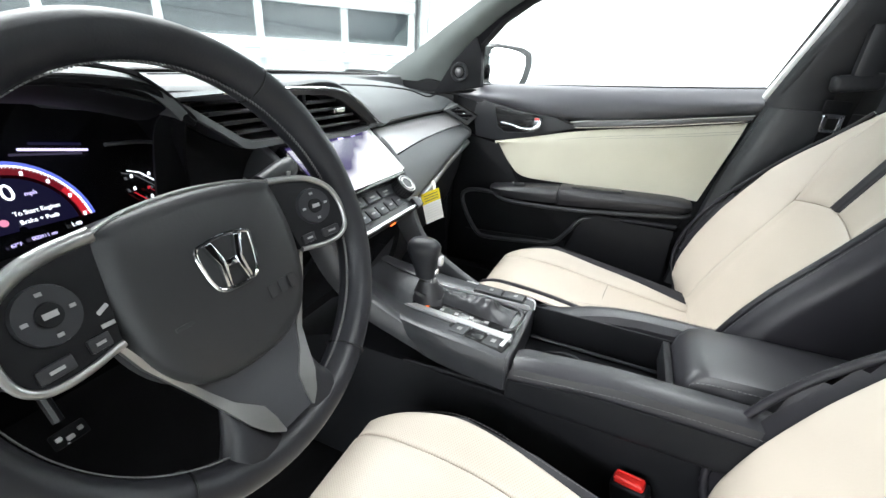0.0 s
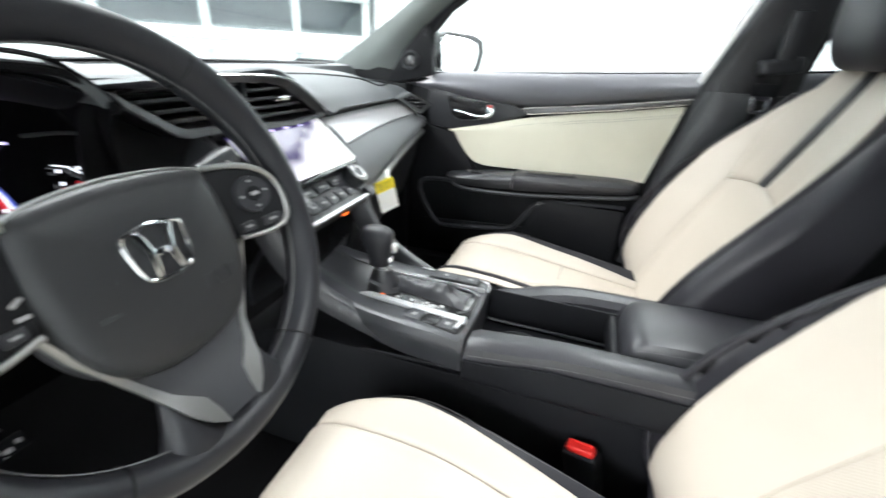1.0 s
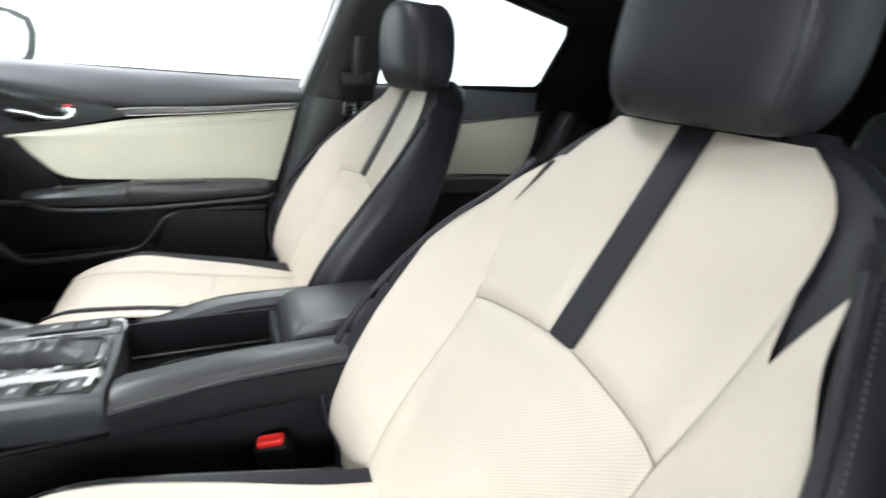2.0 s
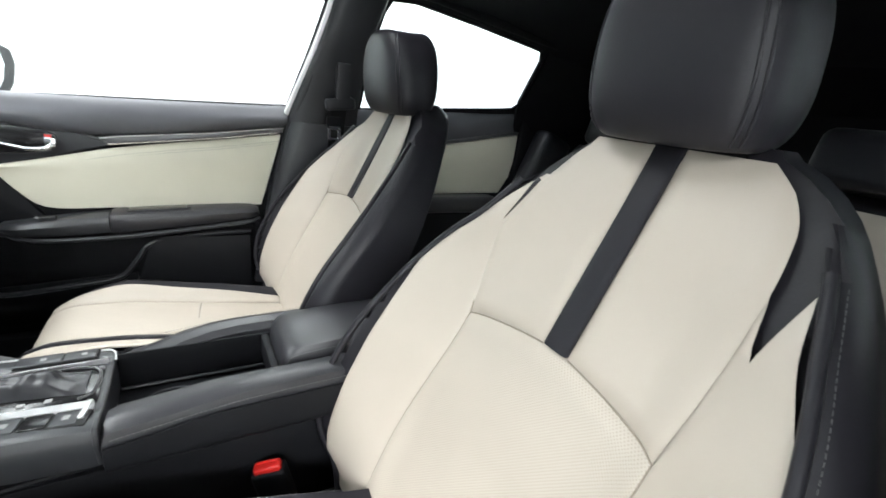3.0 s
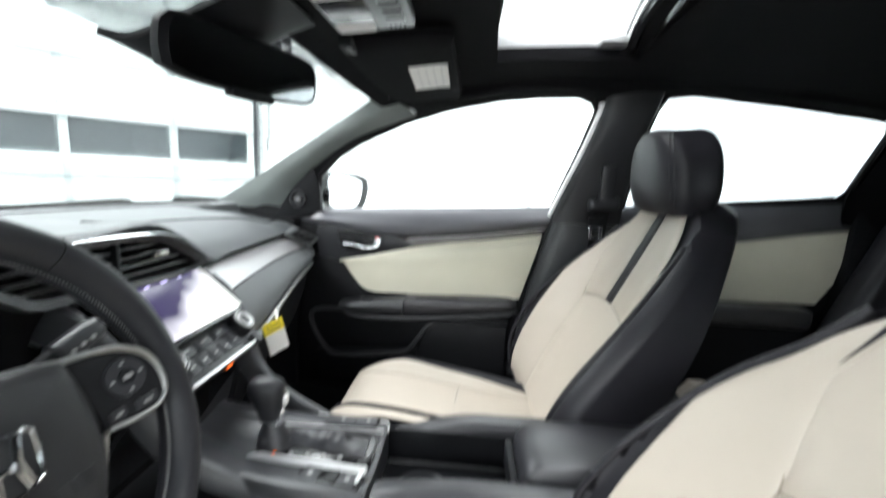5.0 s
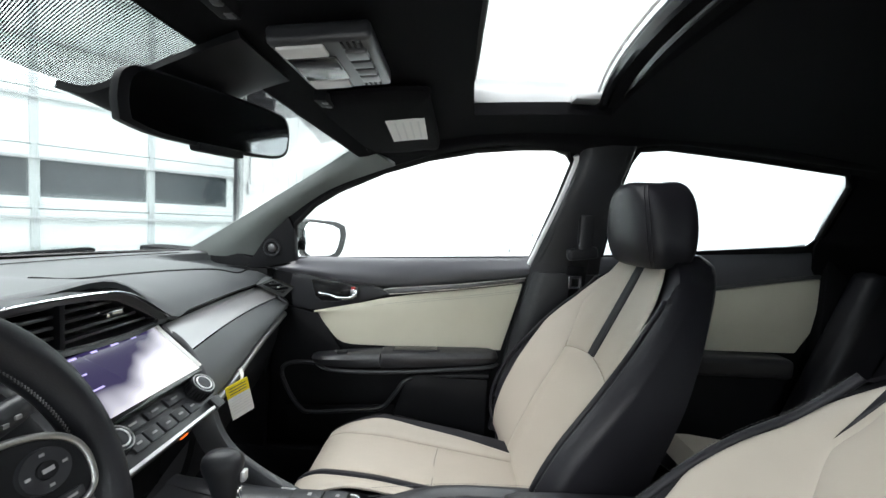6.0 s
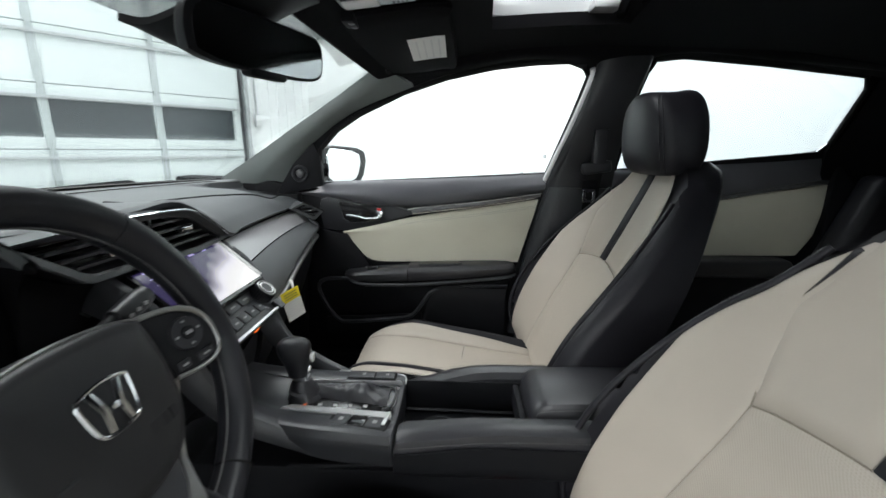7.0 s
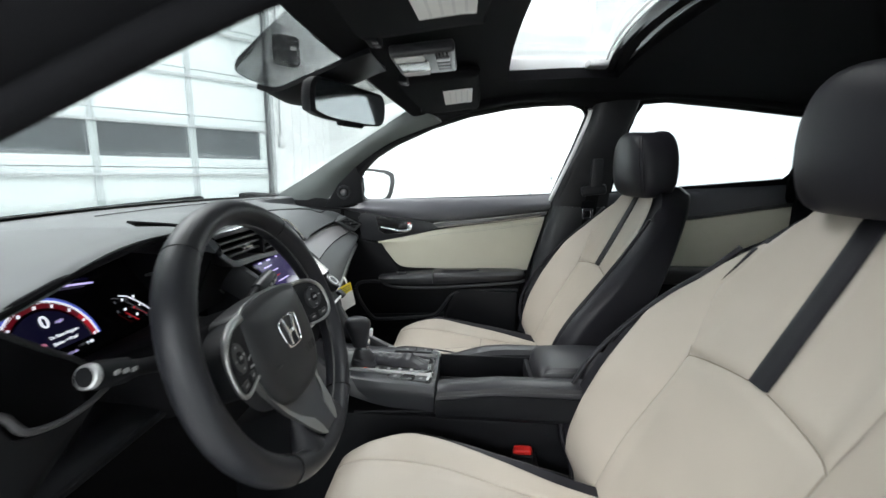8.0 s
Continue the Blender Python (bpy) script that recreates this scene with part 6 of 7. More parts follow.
    put("badge_bridge", rbox((0, -0.001, 0.0195), (0.014, 0.0055, 0.004), 0.001), CHROME, badge)
    # control pods left and right, tipped up towards the rim
    plain_put = put

    def put(name, bm, mat, parent, label="", smooth=True):
        for v in bm.verts:
            v.co.z += 0.25 * max(0.0, abs(v.co.x) - 0.09)
        return plain_put(name, bm, mat, parent, label, smooth)

    for s in (-1, 1):
        rimline = [(0.073, 0.0495), (0.100, 0.0460), (0.120, 0.0395), (0.1355, 0.0275), (0.1425, 0.012), (0.1430, -0.006), (0.139, -0.018), (0.128, -0.0250), (0.108, -0.0255), (0.084, -0.0215)]
        fine = [(s * q.x, q.y) for q in curve([(x, y, 0) for x, y in rimline], 4)]
        lift = lambda x: 0.0090
        p = put("control_pod", prism(fine[::s], "z", -0.022, 0.0075, 0.003, 2), HARD, wheel, "black button pod")
        put("pod_trim", tube([(x, y, lift(x) - 0.001) for x, y in fine], 0.0040, 10, radii=[(0.0052 if s < 0 else 0.0032) - (0.0026 if s < 0 else 0.0008) * smooth01((k - 6) / 14) for k in range(len(fine))]), TRIM, p, "satin silver edge")
        put("spoke_web", rbox((s * 0.115, 0.008, -0.028), (0.09, 0.05, 0.014), 0.006), CLOTH, wheel)
        def disc(name, r, z, h, mat, parent, label=""):
            bm = bmesh.new()
            bmesh.ops.create_cone(bm, cap_ends=True, segments=28, radius1=r, radius2=r * 0.93, depth=h, matrix=Matrix.Translation((s * 0.1125, 0.014, z)))
            return put(name, bm, mat, parent, label)
        ringb = disc("ring_button", 0.0185, 0.0085, 0.005, SATIN, p, "round satin rocker")
        disc("centre_button", 0.0075, 0.0115, 0.002, HARD, ringb)
        put("button_mark", rbox((s * 0.1125, 0.014, 0.0127), (0.008, 0.0035, 0.0005), 0), MARK, ringb, "pale symbol bar")
        for dx, dy in ((0.0125, 0), (-0.0125, 0), (0, 0.0125), (0, -0.0125)):
            put("button_mark", rbox((s * 0.1125 + dx, 0.014 + dy, 0.0113), (0.0035, 0.0022, 0.0005), 0), MARK, ringb, "pale symbol bar")
        put("button", rbox((s * 0.122, -0.0155, 0.0078), (0.020, 0.009, 0.004), 0.0015), SATIN, p)
        put("button_mark", rbox((s * 0.122, -0.0155, 0.0101), (0.008, 0.002, 0.0005), 0), MARK, p, "pale symbol bar")
        put("button", rbox((s * 0.096, -0.014, 0.0078), (0.014, 0.009, 0.004), 0.0015), SATIN, p)
        put("button_mark", rbox((s * 0.096, -0.014, 0.0101), (0.006, 0.002, 0.0005), 0), MARK, p, "pale symbol bar")
        if s < 0:
            for dx, dy, a in ((0.086, 0.004, 0.5), (0.087, -0.006, 0.0)):
                put("button_mark", rbox((s * dx, dy, 0.0085), (0.008, 0.0028, 0.0006), 0.0002, 1, Matrix.Rotation(a, 3, "Z")), MARK, p, "pale symbol bar")
    put = plain_put
    put("top_trim", tube(curve([(-0.074, 0.0495, 0.007), (-0.045, 0.0570, 0.002), (0.0, 0.0605, 0.001), (0.045, 0.0570, 0.002), (0.074, 0.0495, 0.007)], 6), 0.0023, 8), TRIM, wheel, "satin silver edge over the cover")
    # lower spoke: a dark plate between two flared silver edges, leather roots on the rim
    zs = lambda y: lerp_table([(-0.15, 0.0215), (-0.125, 0.0145), (-0.105, 0.007), (-0.085, 0.001), (-0.05, 0.001), (-0.02, 0.004)], y)
    def plate(poly_l, name, mat, label, lift, thick, mirror):
        bm = bmesh.new()
        n = len(poly_l)
        top = [bm.verts.new((mirror * x, y, zs(y) + lift)) for x, y in poly_l]
        bot = [bm.verts.new((mirror * x, y, zs(y) + lift - thick)) for x, y in poly_l]
        for a in range(n // 2 - 1):
            bm.faces.new((top[a], top[a + 1], top[n - 2 - a], top[n - 1 - a]))
            bm.faces.new((bot[a], bot[a + 1], bot[n - 2 - a], bot[n - 1 - a]))
        for a in range(n):
            bm.faces.new((top[a], top[(a + 1) % n], bot[(a + 1) % n], bot[a]))
        bmesh.ops.recalc_face_normals(bm, faces=bm.faces[:])
        return put(name, bm, mat, wheel, label)
    edge = [(0.070, -0.05), (0.056, -0.075), (0.045, -0.095), (0.036, -0.11), (0.026, -0.13), (0.019, -0.149)]
    plate(edge + [(-x, y) for x, y in edge[::-1]], "lower_spoke", CONSOLE, "dark satin lower spoke", -0.002, 0.012, 1)
    for s in (-1, 1):
        outer = [(0.0885, -0.022), (0.079, -0.046), (0.064, -0.072), (0.054, -0.090), (0.047, -0.106), (0.039, -0.126), (0.028, -0.142), (0.018, -0.150)]
        inner = [(0.0845, -0.022), (0.074, -0.045), (0.0585, -0.071), (0.0475, -0.089), (0.038, -0.105), (0.021, -0.122), (0.0175, -0.136), (0.0165, -0.149)]
        plate(outer + inner[::-1], "spoke_trim", TRIM, "satin silver spoke edge", 0.0, 0.006, s)
        root = []
        for x, y, w, h in ((0.043, -0.104, 0.003, 0.004), (0.042, -0.116, 0.006, 0.009), (0.041, -0.130, 0.012, 0.014), (0.041, -0.142, 0.019, 0.017), (0.041, -0.153, 0.028, 0.0185), (0.040, -0.166, 0.038, 0.018)):
            root.append([(s * x + w * math.cos(a), y, zs(y) - 0.004 - h + h * math.copysign(abs(math.sin(a)) ** 0.8, math.sin(a))) for a in (2 * math.pi * k / 16 for k in range(16))])
        put("spoke_root", rings(root), WHEEL_LEATHER, wheel, "leather spoke root")
    put("column_shroud", prism([(-0.055, 0.05), (0.055, 0.05), (0.06, -0.03), (0.03, -0.06), (-0.03, -0.06), (-0.06, -0.03)], "z", -0.26, -0.055, 0.015, 3), CLOTH, wheel, "black column shroud")
    return wheel


build_steering_wheel()


def stalk(name, s, label):
    """A column stalk: tapered arm, barrel switch and cap."""
    st = thing(name, WM @ Vector((s * 0.06, 0.03, -0.06)), label, "column stalk")
    a, b = Vector((s * 0.05, 0.02, -0.10)), Vector((0.202 if s > 0 else -0.176, 0.060, -0.088))
    d = (b - a)
    loops_of = lambda pts, radii: tube([WM @ p for p in pts], 0.01, 16, radii=radii)
    part("arm", loops_of([a, a + d * 0.5, a + d * 0.66], [0.011, 0.009, 0.0105]), HARD, st)
    barrel = part("barrel", loops_of([a + d * 0.66, a + d * 0.68, a + d * 0.93, a + d * 0.98], [0.0105, 0.0135, 0.0145, 0.0130]), HARD if s < 0 else SATIN, st, "ribbed twist barrel")
    for k in range(3):
        p = a + d * (0.72 + 0.08 * k) + Vector((0, -0.003, 0.016))
        part("mark", rbox(WM @ p, (0.006, 0.002, 0.004), 0), MARK, barrel, "pale symbol bar")
    part("cap", loops_of([a + d * 0.975, a + d * 1.02, a + d * 1.03], [0.0130, 0.0122, 0.0105]), SILVER if s < 0 else SATIN, st, "satin silver end cap" if s < 0 else "dark satin end cap")
    part("cap_face", loops_of([a + d * 1.02, a + d * 1.036], [0.0100, 0.0095]), HARD, st)
    return st


stalk("wiper_stalk", 1, "black wiper stalk with ribbed barrel")
stalk("light_stalk", -1, "black light stalk with silver end cap")


def build_pedals():
    ped = thing("pedal", (-0.345, 0.84, 0.39), "metal-faced pedal in the dark footwell", "pedal")
    part("arm", tube([(-0.345, 0.95, 0.60), (-0.345, 0.86, 0.415)], 0.009), SATIN, ped)
    tilt = Matrix.Rotation(radians(-35), 3, "X")
    plate = part("plate", rbox((-0.345, 0.84, 0.395), (0.052, 0.010, 0.028), 0.004, m=tilt), HARD, ped, "black rubber plate")
    for x, z, wide in ((-0.362, 0.402, 0.009), (-0.347, 0.394, 0.012), (-0.331, 0.401, 0.008), (-0.353, 0.388, 0.008)):
        part("metal_stud", rbox((x, 0.833, z), (wide, 0.006, 0.008), 0.0025, m=tilt), SILVER, plate, "bright metal stud")


build_pedals()


# ---- tunnel between the seats ----
def build_tunnel():
    con = thing("centre_console", (0.01, 0.1, 0.3), "black centre console with shifter panel, open tray and armrest", "centre console")
    body = part("body", prism([(0.62, 0.26), (0.62, 0.50), (0.50, 0.55), (0.42, 0.55), (0.18, 0.55), (-0.38, 0.55), (-0.40, 0.26)], "x", -0.086, 0.092, 0.008), HARD, con, "black grained side walls")
    part("side_ledge", tube([(-0.088, 0.34, 0.555), (-0.089, 0.16, 0.566), (-0.089, -0.36, 0.572)], 0.004, 8), HARD, body)
    # padded rails either side of the tray
    for s, x in ((-1, -0.088), (1, 0.094)):
        loops = []
        for y in (0.166, 0.162, 0.15, 0.12, 0.08, 0.04, 0.0, -0.1, -0.2, -0.3, -0.36):
            zt = lerp_table([(-0.36, 0.648), (-0.1, 0.650), (0.02, 0.648), (0.06, 0.642), (0.12, 0.634), (0.15, 0.631), (0.162, 0.627), (0.166, 0.616)], y)
            wi = lerp_table([(-0.36, 0.021), (0.02, 0.022), (0.06, 0.028), (0.15, 0.030), (0.166, 0.026)], y)
            zt -= 0.009 + 0.016 * smooth01((y - 0.06) / 0.1) if s > 0 else 0.0
            lo = 0.572
            xi = x - s * wi
            xo = x + s * 0.025
            loops.append([(xo - s * 0.004, y, lo), (xo, y, lo + 0.008), (xo, y, zt - 0.026), (xo - s * 0.004, y, zt - 0.008), (xo - s * 0.014, y, zt), ((xo + xi) / 2, y, zt + 0.001), (xi + s * 0.008, y, zt - 0.002), (xi, y, zt - 0.012), (xi, y, lo)])
        rail = part("padded_rail", rings(loops), BLACK_LEATHER, con, "black leather padded rail")
        # side skin in a darker black, for the weak side light on the leather
        skin = [[(x + s * 0.0255 - s * 0.003, y, 0.571), (x + s * 0.0262, y, 0.580), (x + s * 0.0262, y, lerp_table([(-0.36, 0.622), (0.02, 0.624), (0.12, 0.611), (0.164, 0.606)], y) - (0.009 if s > 0 else 0))] for y in (0.164, 0.12, 0.05, -0.05, -0.2, -0.36)]
        part("rail_side", loft(skin, 3, 4, 0.004 * s), HARD, rail, "black plastic side of the rail")
        stitches([(x + s * 0.0258, y, z) for y, z in ((0.158, 0.6145), (0.08, 0.624), (0.0, 0.632), (-0.15, 0.6345), (-0.33, 0.632))], rail)
    for xw in (-0.078, 0.084):
        part("rail_foot", rbox((xw, -0.1, 0.562), (0.020, 0.53, 0.028), 0.003), HARD, body)
    # open tray with a sliding bin edge and cup ring
    tray = part("tray", rbox((0.004, 0.05, 0.556), (0.15, 0.25, 0.01), 0.003), HARD, con, "dark open tray floor")
    part("tray_liner", rbox((0.066, 0.05, 0.592), (0.004, 0.25, 0.064), 0.0015), HARD, tray)
    part("tray_step", tube(curve([(0.060, 0.165, 0.566), (0.058, 0.06, 0.566), (0.056, -0.04, 0.566)], 4), 0.003, 8), SATIN, tray)
    ring = [(-0.002 + 0.042 * math.cos(a), 0.10 + 0.042 * math.sin(a), 0.562) for a in (2 * math.pi * k / 32 for k in range(32))]
    part("cup_ring", tube(ring, 0.0035, 8, closed=True), SATIN, tray)
    # sliding armrest lid
    lid_loops = []
    for y, zt, w in ((-0.046, 0.610, 0.056), (-0.048, 0.628, 0.060), (-0.052, 0.645, 0.063), (-0.062, 0.657, 0.0645), (-0.08, 0.663, 0.065), (-0.15, 0.667, 0.065), (-0.25, 0.668, 0.065), (-0.345, 0.664, 0.065), (-0.36, 0.64, 0.063)):
        lid_loops.append([(0.004 - w, y, 0.60), (0.004 - w, y, zt - 0.012), (0.004 - w + 0.006, y, zt - 0.003), (0.004 - w + 0.018, y, zt), (0.004, y, zt + 0.002), (0.004 + w - 0.018, y, zt), (0.004 + w - 0.006, y, zt - 0.003), (0.004 + w, y, zt - 0.012), (0.004 + w, y, 0.60)])
    lid = part("armrest_lid", rings(lid_loops), BLACK_LEATHER, con, "black leather sliding armrest")
    part("lid_front", rbox((0.004, -0.040, 0.605), (0.115, 0.012, 0.04), 0.004), HARD, con, "dark slotted armrest front")
    stitches([(-0.0615, -0.056, 0.640), (-0.0615, -0.075, 0.6515), (-0.0615, -0.2, 0.6565), (-0.0615, -0.33, 0.654)], lid)
    # shifter panel: raised shoulders, silver strips, keys
    sh = []
    for y, zt, xl, xr in ((0.172, 0.634, -0.114, 0.088), (0.20, 0.636, -0.114, 0.088), (0.28, 0.637, -0.108, 0.092), (0.36, 0.637, -0.094, 0.098), (0.42, 0.643, -0.078, 0.094), (0.47, 0.655, -0.07, 0.086)):
        fl = lerp_table([(0.17, 0.062), (0.28, 0.060), (0.36, 0.045), (0.42, 0.03), (0.47, 0.02)], y)
        sh.append([(xl + 0.012, y, zt - fl), (xl + 0.001, y, zt - 0.024), (xl + 0.002, y, zt - 0.008), (xl + 0.008, y, zt), (xl + 0.040, y, zt - 0.005), (xl + 0.056, y, zt - 0.010), (0.0, y, zt - 0.014), (0.046, y, zt - 0.011), (0.054, y, zt - 0.007), (xr - 0.010, y, zt - 0.009), (xr - 0.002, y, zt - 0.018), (xr, y, zt - 0.034), (xr - 0.006, y, zt - fl - 0.008)])
    panel = part("shifter_panel", loft(sh, 3, 4, -0.006), CONSOLE, con, "dark satin shifter panel")
    end = [(-0.102, 0.572), (-0.113, 0.61), (-0.112, 0.626), (-0.106, 0.634), (-0.074, 0.629), (-0.058, 0.624), (0.0, 0.620), (0.046, 0.623), (0.054, 0.627), (0.078, 0.625), (0.086, 0.616), (0.088, 0.600), (0.082, 0.564)]
    part("panel_end", prism(end, "y", 0.167, 0.1735, 0.0015, 1), CONSOLE, panel)
    # silver bars either side of the gate, on the inner slopes
    for pts in ([(-0.066, 0.176), (-0.043, 0.178), (-0.030, 0.350), (-0.046, 0.366)], [(0.046, 0.172), (0.052, 0.174), (0.047, 0.350), (0.042, 0.345)]):
        z0 = 0.629
        bm = bmesh.new()
        lo = [bm.verts.new((x, y, z0 - 0.008)) for x, y in pts]
        hi = [bm.verts.new((x, y, z0 + (0.004 if k in (0, 3) else 0.0))) for k, (x, y) in enumerate(pts)]
        bm.faces.new(hi)
        bm.faces.new(lo[::-1])
        for i in range(4):
            bm.faces.new((lo[i], lo[(i + 1) % 4], hi[(i + 1) % 4], hi[i]))
        bmesh.ops.bevel(bm, geom=bm.edges[:], offset=0.002, segments=2, affect="EDGES")
        part("silver_bar", bm, SILVER, panel, "satin silver bar beside the gate")
    left_tip = Matrix.Rotation(radians(7), 3, "Y") @ Matrix.Rotation(radians(-6), 3, "Z")
    keys = part("key_plate", rbox((-0.079, 0.226, 0.6295), (0.034, 0.098, 0.008), 0.002, m=left_tip), RUBBER, panel, "dark surround of the parking keys")
    for x, y, mat in ((-0.0725, 0.2545, CONSOLE), (-0.0755, 0.227, GLOSS), (-0.0785, 0.199, CONSOLE)):
        k = part("key", rbox((x, y, 0.6322), (0.030, 0.0255, 0.005), 0.0012, m=left_tip), mat, keys)
        if mat is CONSOLE:
            part("key_mark", rbox((x, y, 0.6350), (0.009, 0.007, 0.0006), 0, m=left_tip), MARK, k, "pale symbol bar")
    part("key_frame", rbox((-0.066, 0.183, 0.6315), (0.040, 0.006, 0.006), 0.0015, m=left_tip), SILVER, keys, "satin silver edge")
    right_tip = Matrix.Rotation(radians(4), 3, "Y")
    keys = part("key_plate", rbox((0.067, 0.232, 0.6285), (0.028, 0.092, 0.006), 0.002, m=right_tip), RUBBER, panel, "dark surround of the heater keys")
    for y, deep in ((0.252, 0.048), (0.207, 0.036)):
        k = part("key", rbox((0.067, y, 0.6305), (0.026, deep, 0.005), 0.0012, m=right_tip), CONSOLE, keys)
        part("key_mark", rbox((0.067, y - 0.004, 0.6333), (0.007, 0.006, 0.0006), 0, m=right_tip), MARK, k, "pale symbol bar")
    part("edge_line", tube(curve([(0.083, 0.30, 0.629), (0.082, 0.24, 0.6275), (0.081, 0.19, 0.6265), (0.077, 0.171, 0.625), (0.05, 0.1655, 0.625)], 5), 0.0014, 6), SILVER, panel, "thin bright edge")
    gate = part("gate_plate", rbox((-0.002, 0.268, 0.6205), (0.084, 0.185, 0.010), 0.003), GLOSS, panel, "gloss black gate plate")
    part("gate_rim", tube(curve([(0.040, 0.345, 0.6265), (0.042, 0.26, 0.6265), (0.034, 0.186, 0.6265), (-0.02, 0.181, 0.6265), (-0.034, 0.196, 0.6265)], 4), 0.0022, 6), GREY, gate)
    for k in range(5):
        part("gear_mark", rbox((-0.026, 0.330 - 0.026 * k, 0.6262), (0.007, 0.007, 0.0010) if k else (0.004, 0.004, 0.0010), 0), MARK if k else AMBER_GLOW, gate, "small gear mark")
    return con


build_tunnel()


def build_shifter():
    sh = thing("gear_lever", (0.02, 0.33, 0.635), "black leather gear lever with silver button", "gear lever")
    folds = []
    for k, (z, r) in enumerate(((0.622, 0.030), (0.630, 0.026), (0.634, 0.024), (0.638, 0.0245), (0.642, 0.021), (0.646, 0.0205), (0.650, 0.018), (0.655, 0.0165), (0.660, 0.014))):
        folds.append([(0.0 + r * math.cos(a) * (1 + 0.06 * math.sin(3 * a + 2.1 * k)), 0.338 + 0.0007 * k + r * 1.1 * math.sin(a), z + 0.0015 * math.sin(2 * a + k)) for a in (2 * math.pi * j / 24 for j in range(24))])
    part("boot", rings(folds), BLACK_LEATHER, sh, "creased leather boot")
    part("collar", tube([(0.0, 0.342, 0.657), (0.0, 0.345, 0.672)], 0.0125, 16), CHROME, sh, "chromed collar")
    loops = []
    for z, w, d, dy in ((0.667, 0.0150, 0.0165, -0.002), (0.676, 0.0165, 0.0185, -0.002), (0.690, 0.0182, 0.0215, 0.0), (0.702, 0.0200, 0.0255, 0.002), (0.712, 0.0215, 0.0285, 0.003), (0.720, 0.0215, 0.0290, 0.003), (0.726, 0.0200, 0.0270, 0.003), (0.731, 0.0165, 0.0225, 0.003), (0.734, 0.0115, 0.0155, 0.003), (0.7355, 0.005, 0.007, 0.003)):
        loops.append([(0.0 + w * math.copysign(abs(math.cos(a)) ** 0.85, math.cos(a)), 0.350 + dy + d * math.copysign(abs(math.sin(a)) ** 0.85, math.sin(a)), z) for a in (2 * math.pi * j / 28 for j in range(28))])
    knob = part("knob", rings(loops), WHEEL_LEATHER, sh, "black leather knob")
    part("button", rbox((0.004, 0.3235, 0.699), (0.013, 0.007, 0.016), 0.003), SILVER, knob, "satin silver release button")
    part("front_strip", rbox((0.002, 0.330, 0.674), (0.011, 0.006, 0.016), 0.002), CHROME, knob, "chromed strip")
    def sock(u, v):
        y = 0.325 - 0.135 * u
        x = (-0.004 - 0.020 * u) + (0.036 + 0.018 * u) * v
        rise = math.sin(math.pi * min(1, max(0, v))) ** 0.6 * (1 - 0.75 * smooth01((u - 0.72) / 0.28))
        crease = 0.0022 * math.sin(26 * u + 4 * v) * math.exp(-((u - 0.72) / 0.22) ** 2) + 0.0016 * math.sin(17 * v + 9 * u) + 0.0012 * math.sin(41 * u - 6 * v)
        return (x, y, 0.626 + (0.015 + 0.008 * math.exp(-((u - 0.62) / 0.15) ** 2)) * rise + crease * rise)
    part("gate_sock", sheet(sock, 44, 16, 0.003), BLACK_LEATHER, sh, "creased leather sock in the gate")
    return sh


build_shifter()


# ---- belts ----
def build_buckle(x, y, z):
    b = thing("belt_buckle", (x, y, z - 0.12), "black belt buckle with red release button", "belt buckle", "belt buckles")
    m = Matrix.Translation((x, y, z)) @ Matrix.Rotation(radians(-14), 4, "X") @ Matrix.Rotation(radians(72), 4, "Z")
    def at(name, c, s, bev, mat, parent, label=""):
        bm = rbox(c, s, bev, 3)
        bm.transform(m)
        return part(name, bm, mat, parent, label)
    body = at("body", (0, 0.0, -0.04), (0.048, 0.026, 0.078), 0.006, HARD, b)
    at("button", (0, 0.0, 0.0), (0.039, 0.018, 0.016), 0.005, RED, body, "red release button")
    at("button_ridge", (0, -0.004, 0.0085), (0.030, 0.003, 0.003), 0.001, RED, body)
    at("strap", (0, 0.004, -0.13), (0.030, 0.010, 0.12), 0.003, RUBBER, b, "stiff black strap")
    return b


build_buckle(-0.112, -0.018, 0.500)


def build_belt():
    belt_ = thing("seat_belt", (0.65, -0.32, 0.9), "black seat belt hanging at the middle pillar", "seat belt")
    guide = part("height_guide", rbox((0.625, -0.335, 1.06), (0.024, 0.042, 0.11), 0.010), SATIN, belt_, "black height adjuster")
    part("guide_loop", rbox((0.628, -0.33, 1.005), (0.034, 0.085, 0.034), 0.012, 3, Matrix.Rotation(radians(-8), 3, "X")), SATIN, guide)
    web = lambda pts, w: loft([[(x, y - w, z), (x - 0.001, y, z), (x, y + w, z)] for x, y, z in pts], 2, 4, 0.0018)
    part("webbing", web([(0.628, -0.33, 1.01), (0.645, -0.328, 0.93), (0.655, -0.325, 0.8), (0.66, -0.32, 0.6), (0.662, -0.32, 0.40)], 0.022), RUBBER, belt_, "black woven webbing")
    tongue = part("tongue", rbox((0.640, -0.318, 0.953), (0.012, 0.046, 0.03), 0.004), HARD, belt_)
    for c, s in (((0.636, -0.318, 0.937), (0.003, 0.036, 0.012)), ((0.636, -0.318, 0.905), (0.003, 0.032, 0.008)), ((0.636, -0.333, 0.921), (0.003, 0.009, 0.034)), ((0.636, -0.304, 0.921), (0.003, 0.009, 0.034))):
        part("tongue_plate", rbox(c, s, 0.0012, 1), CHROME, tongue, "bright metal tongue plate")
    return belt_


build_belt()


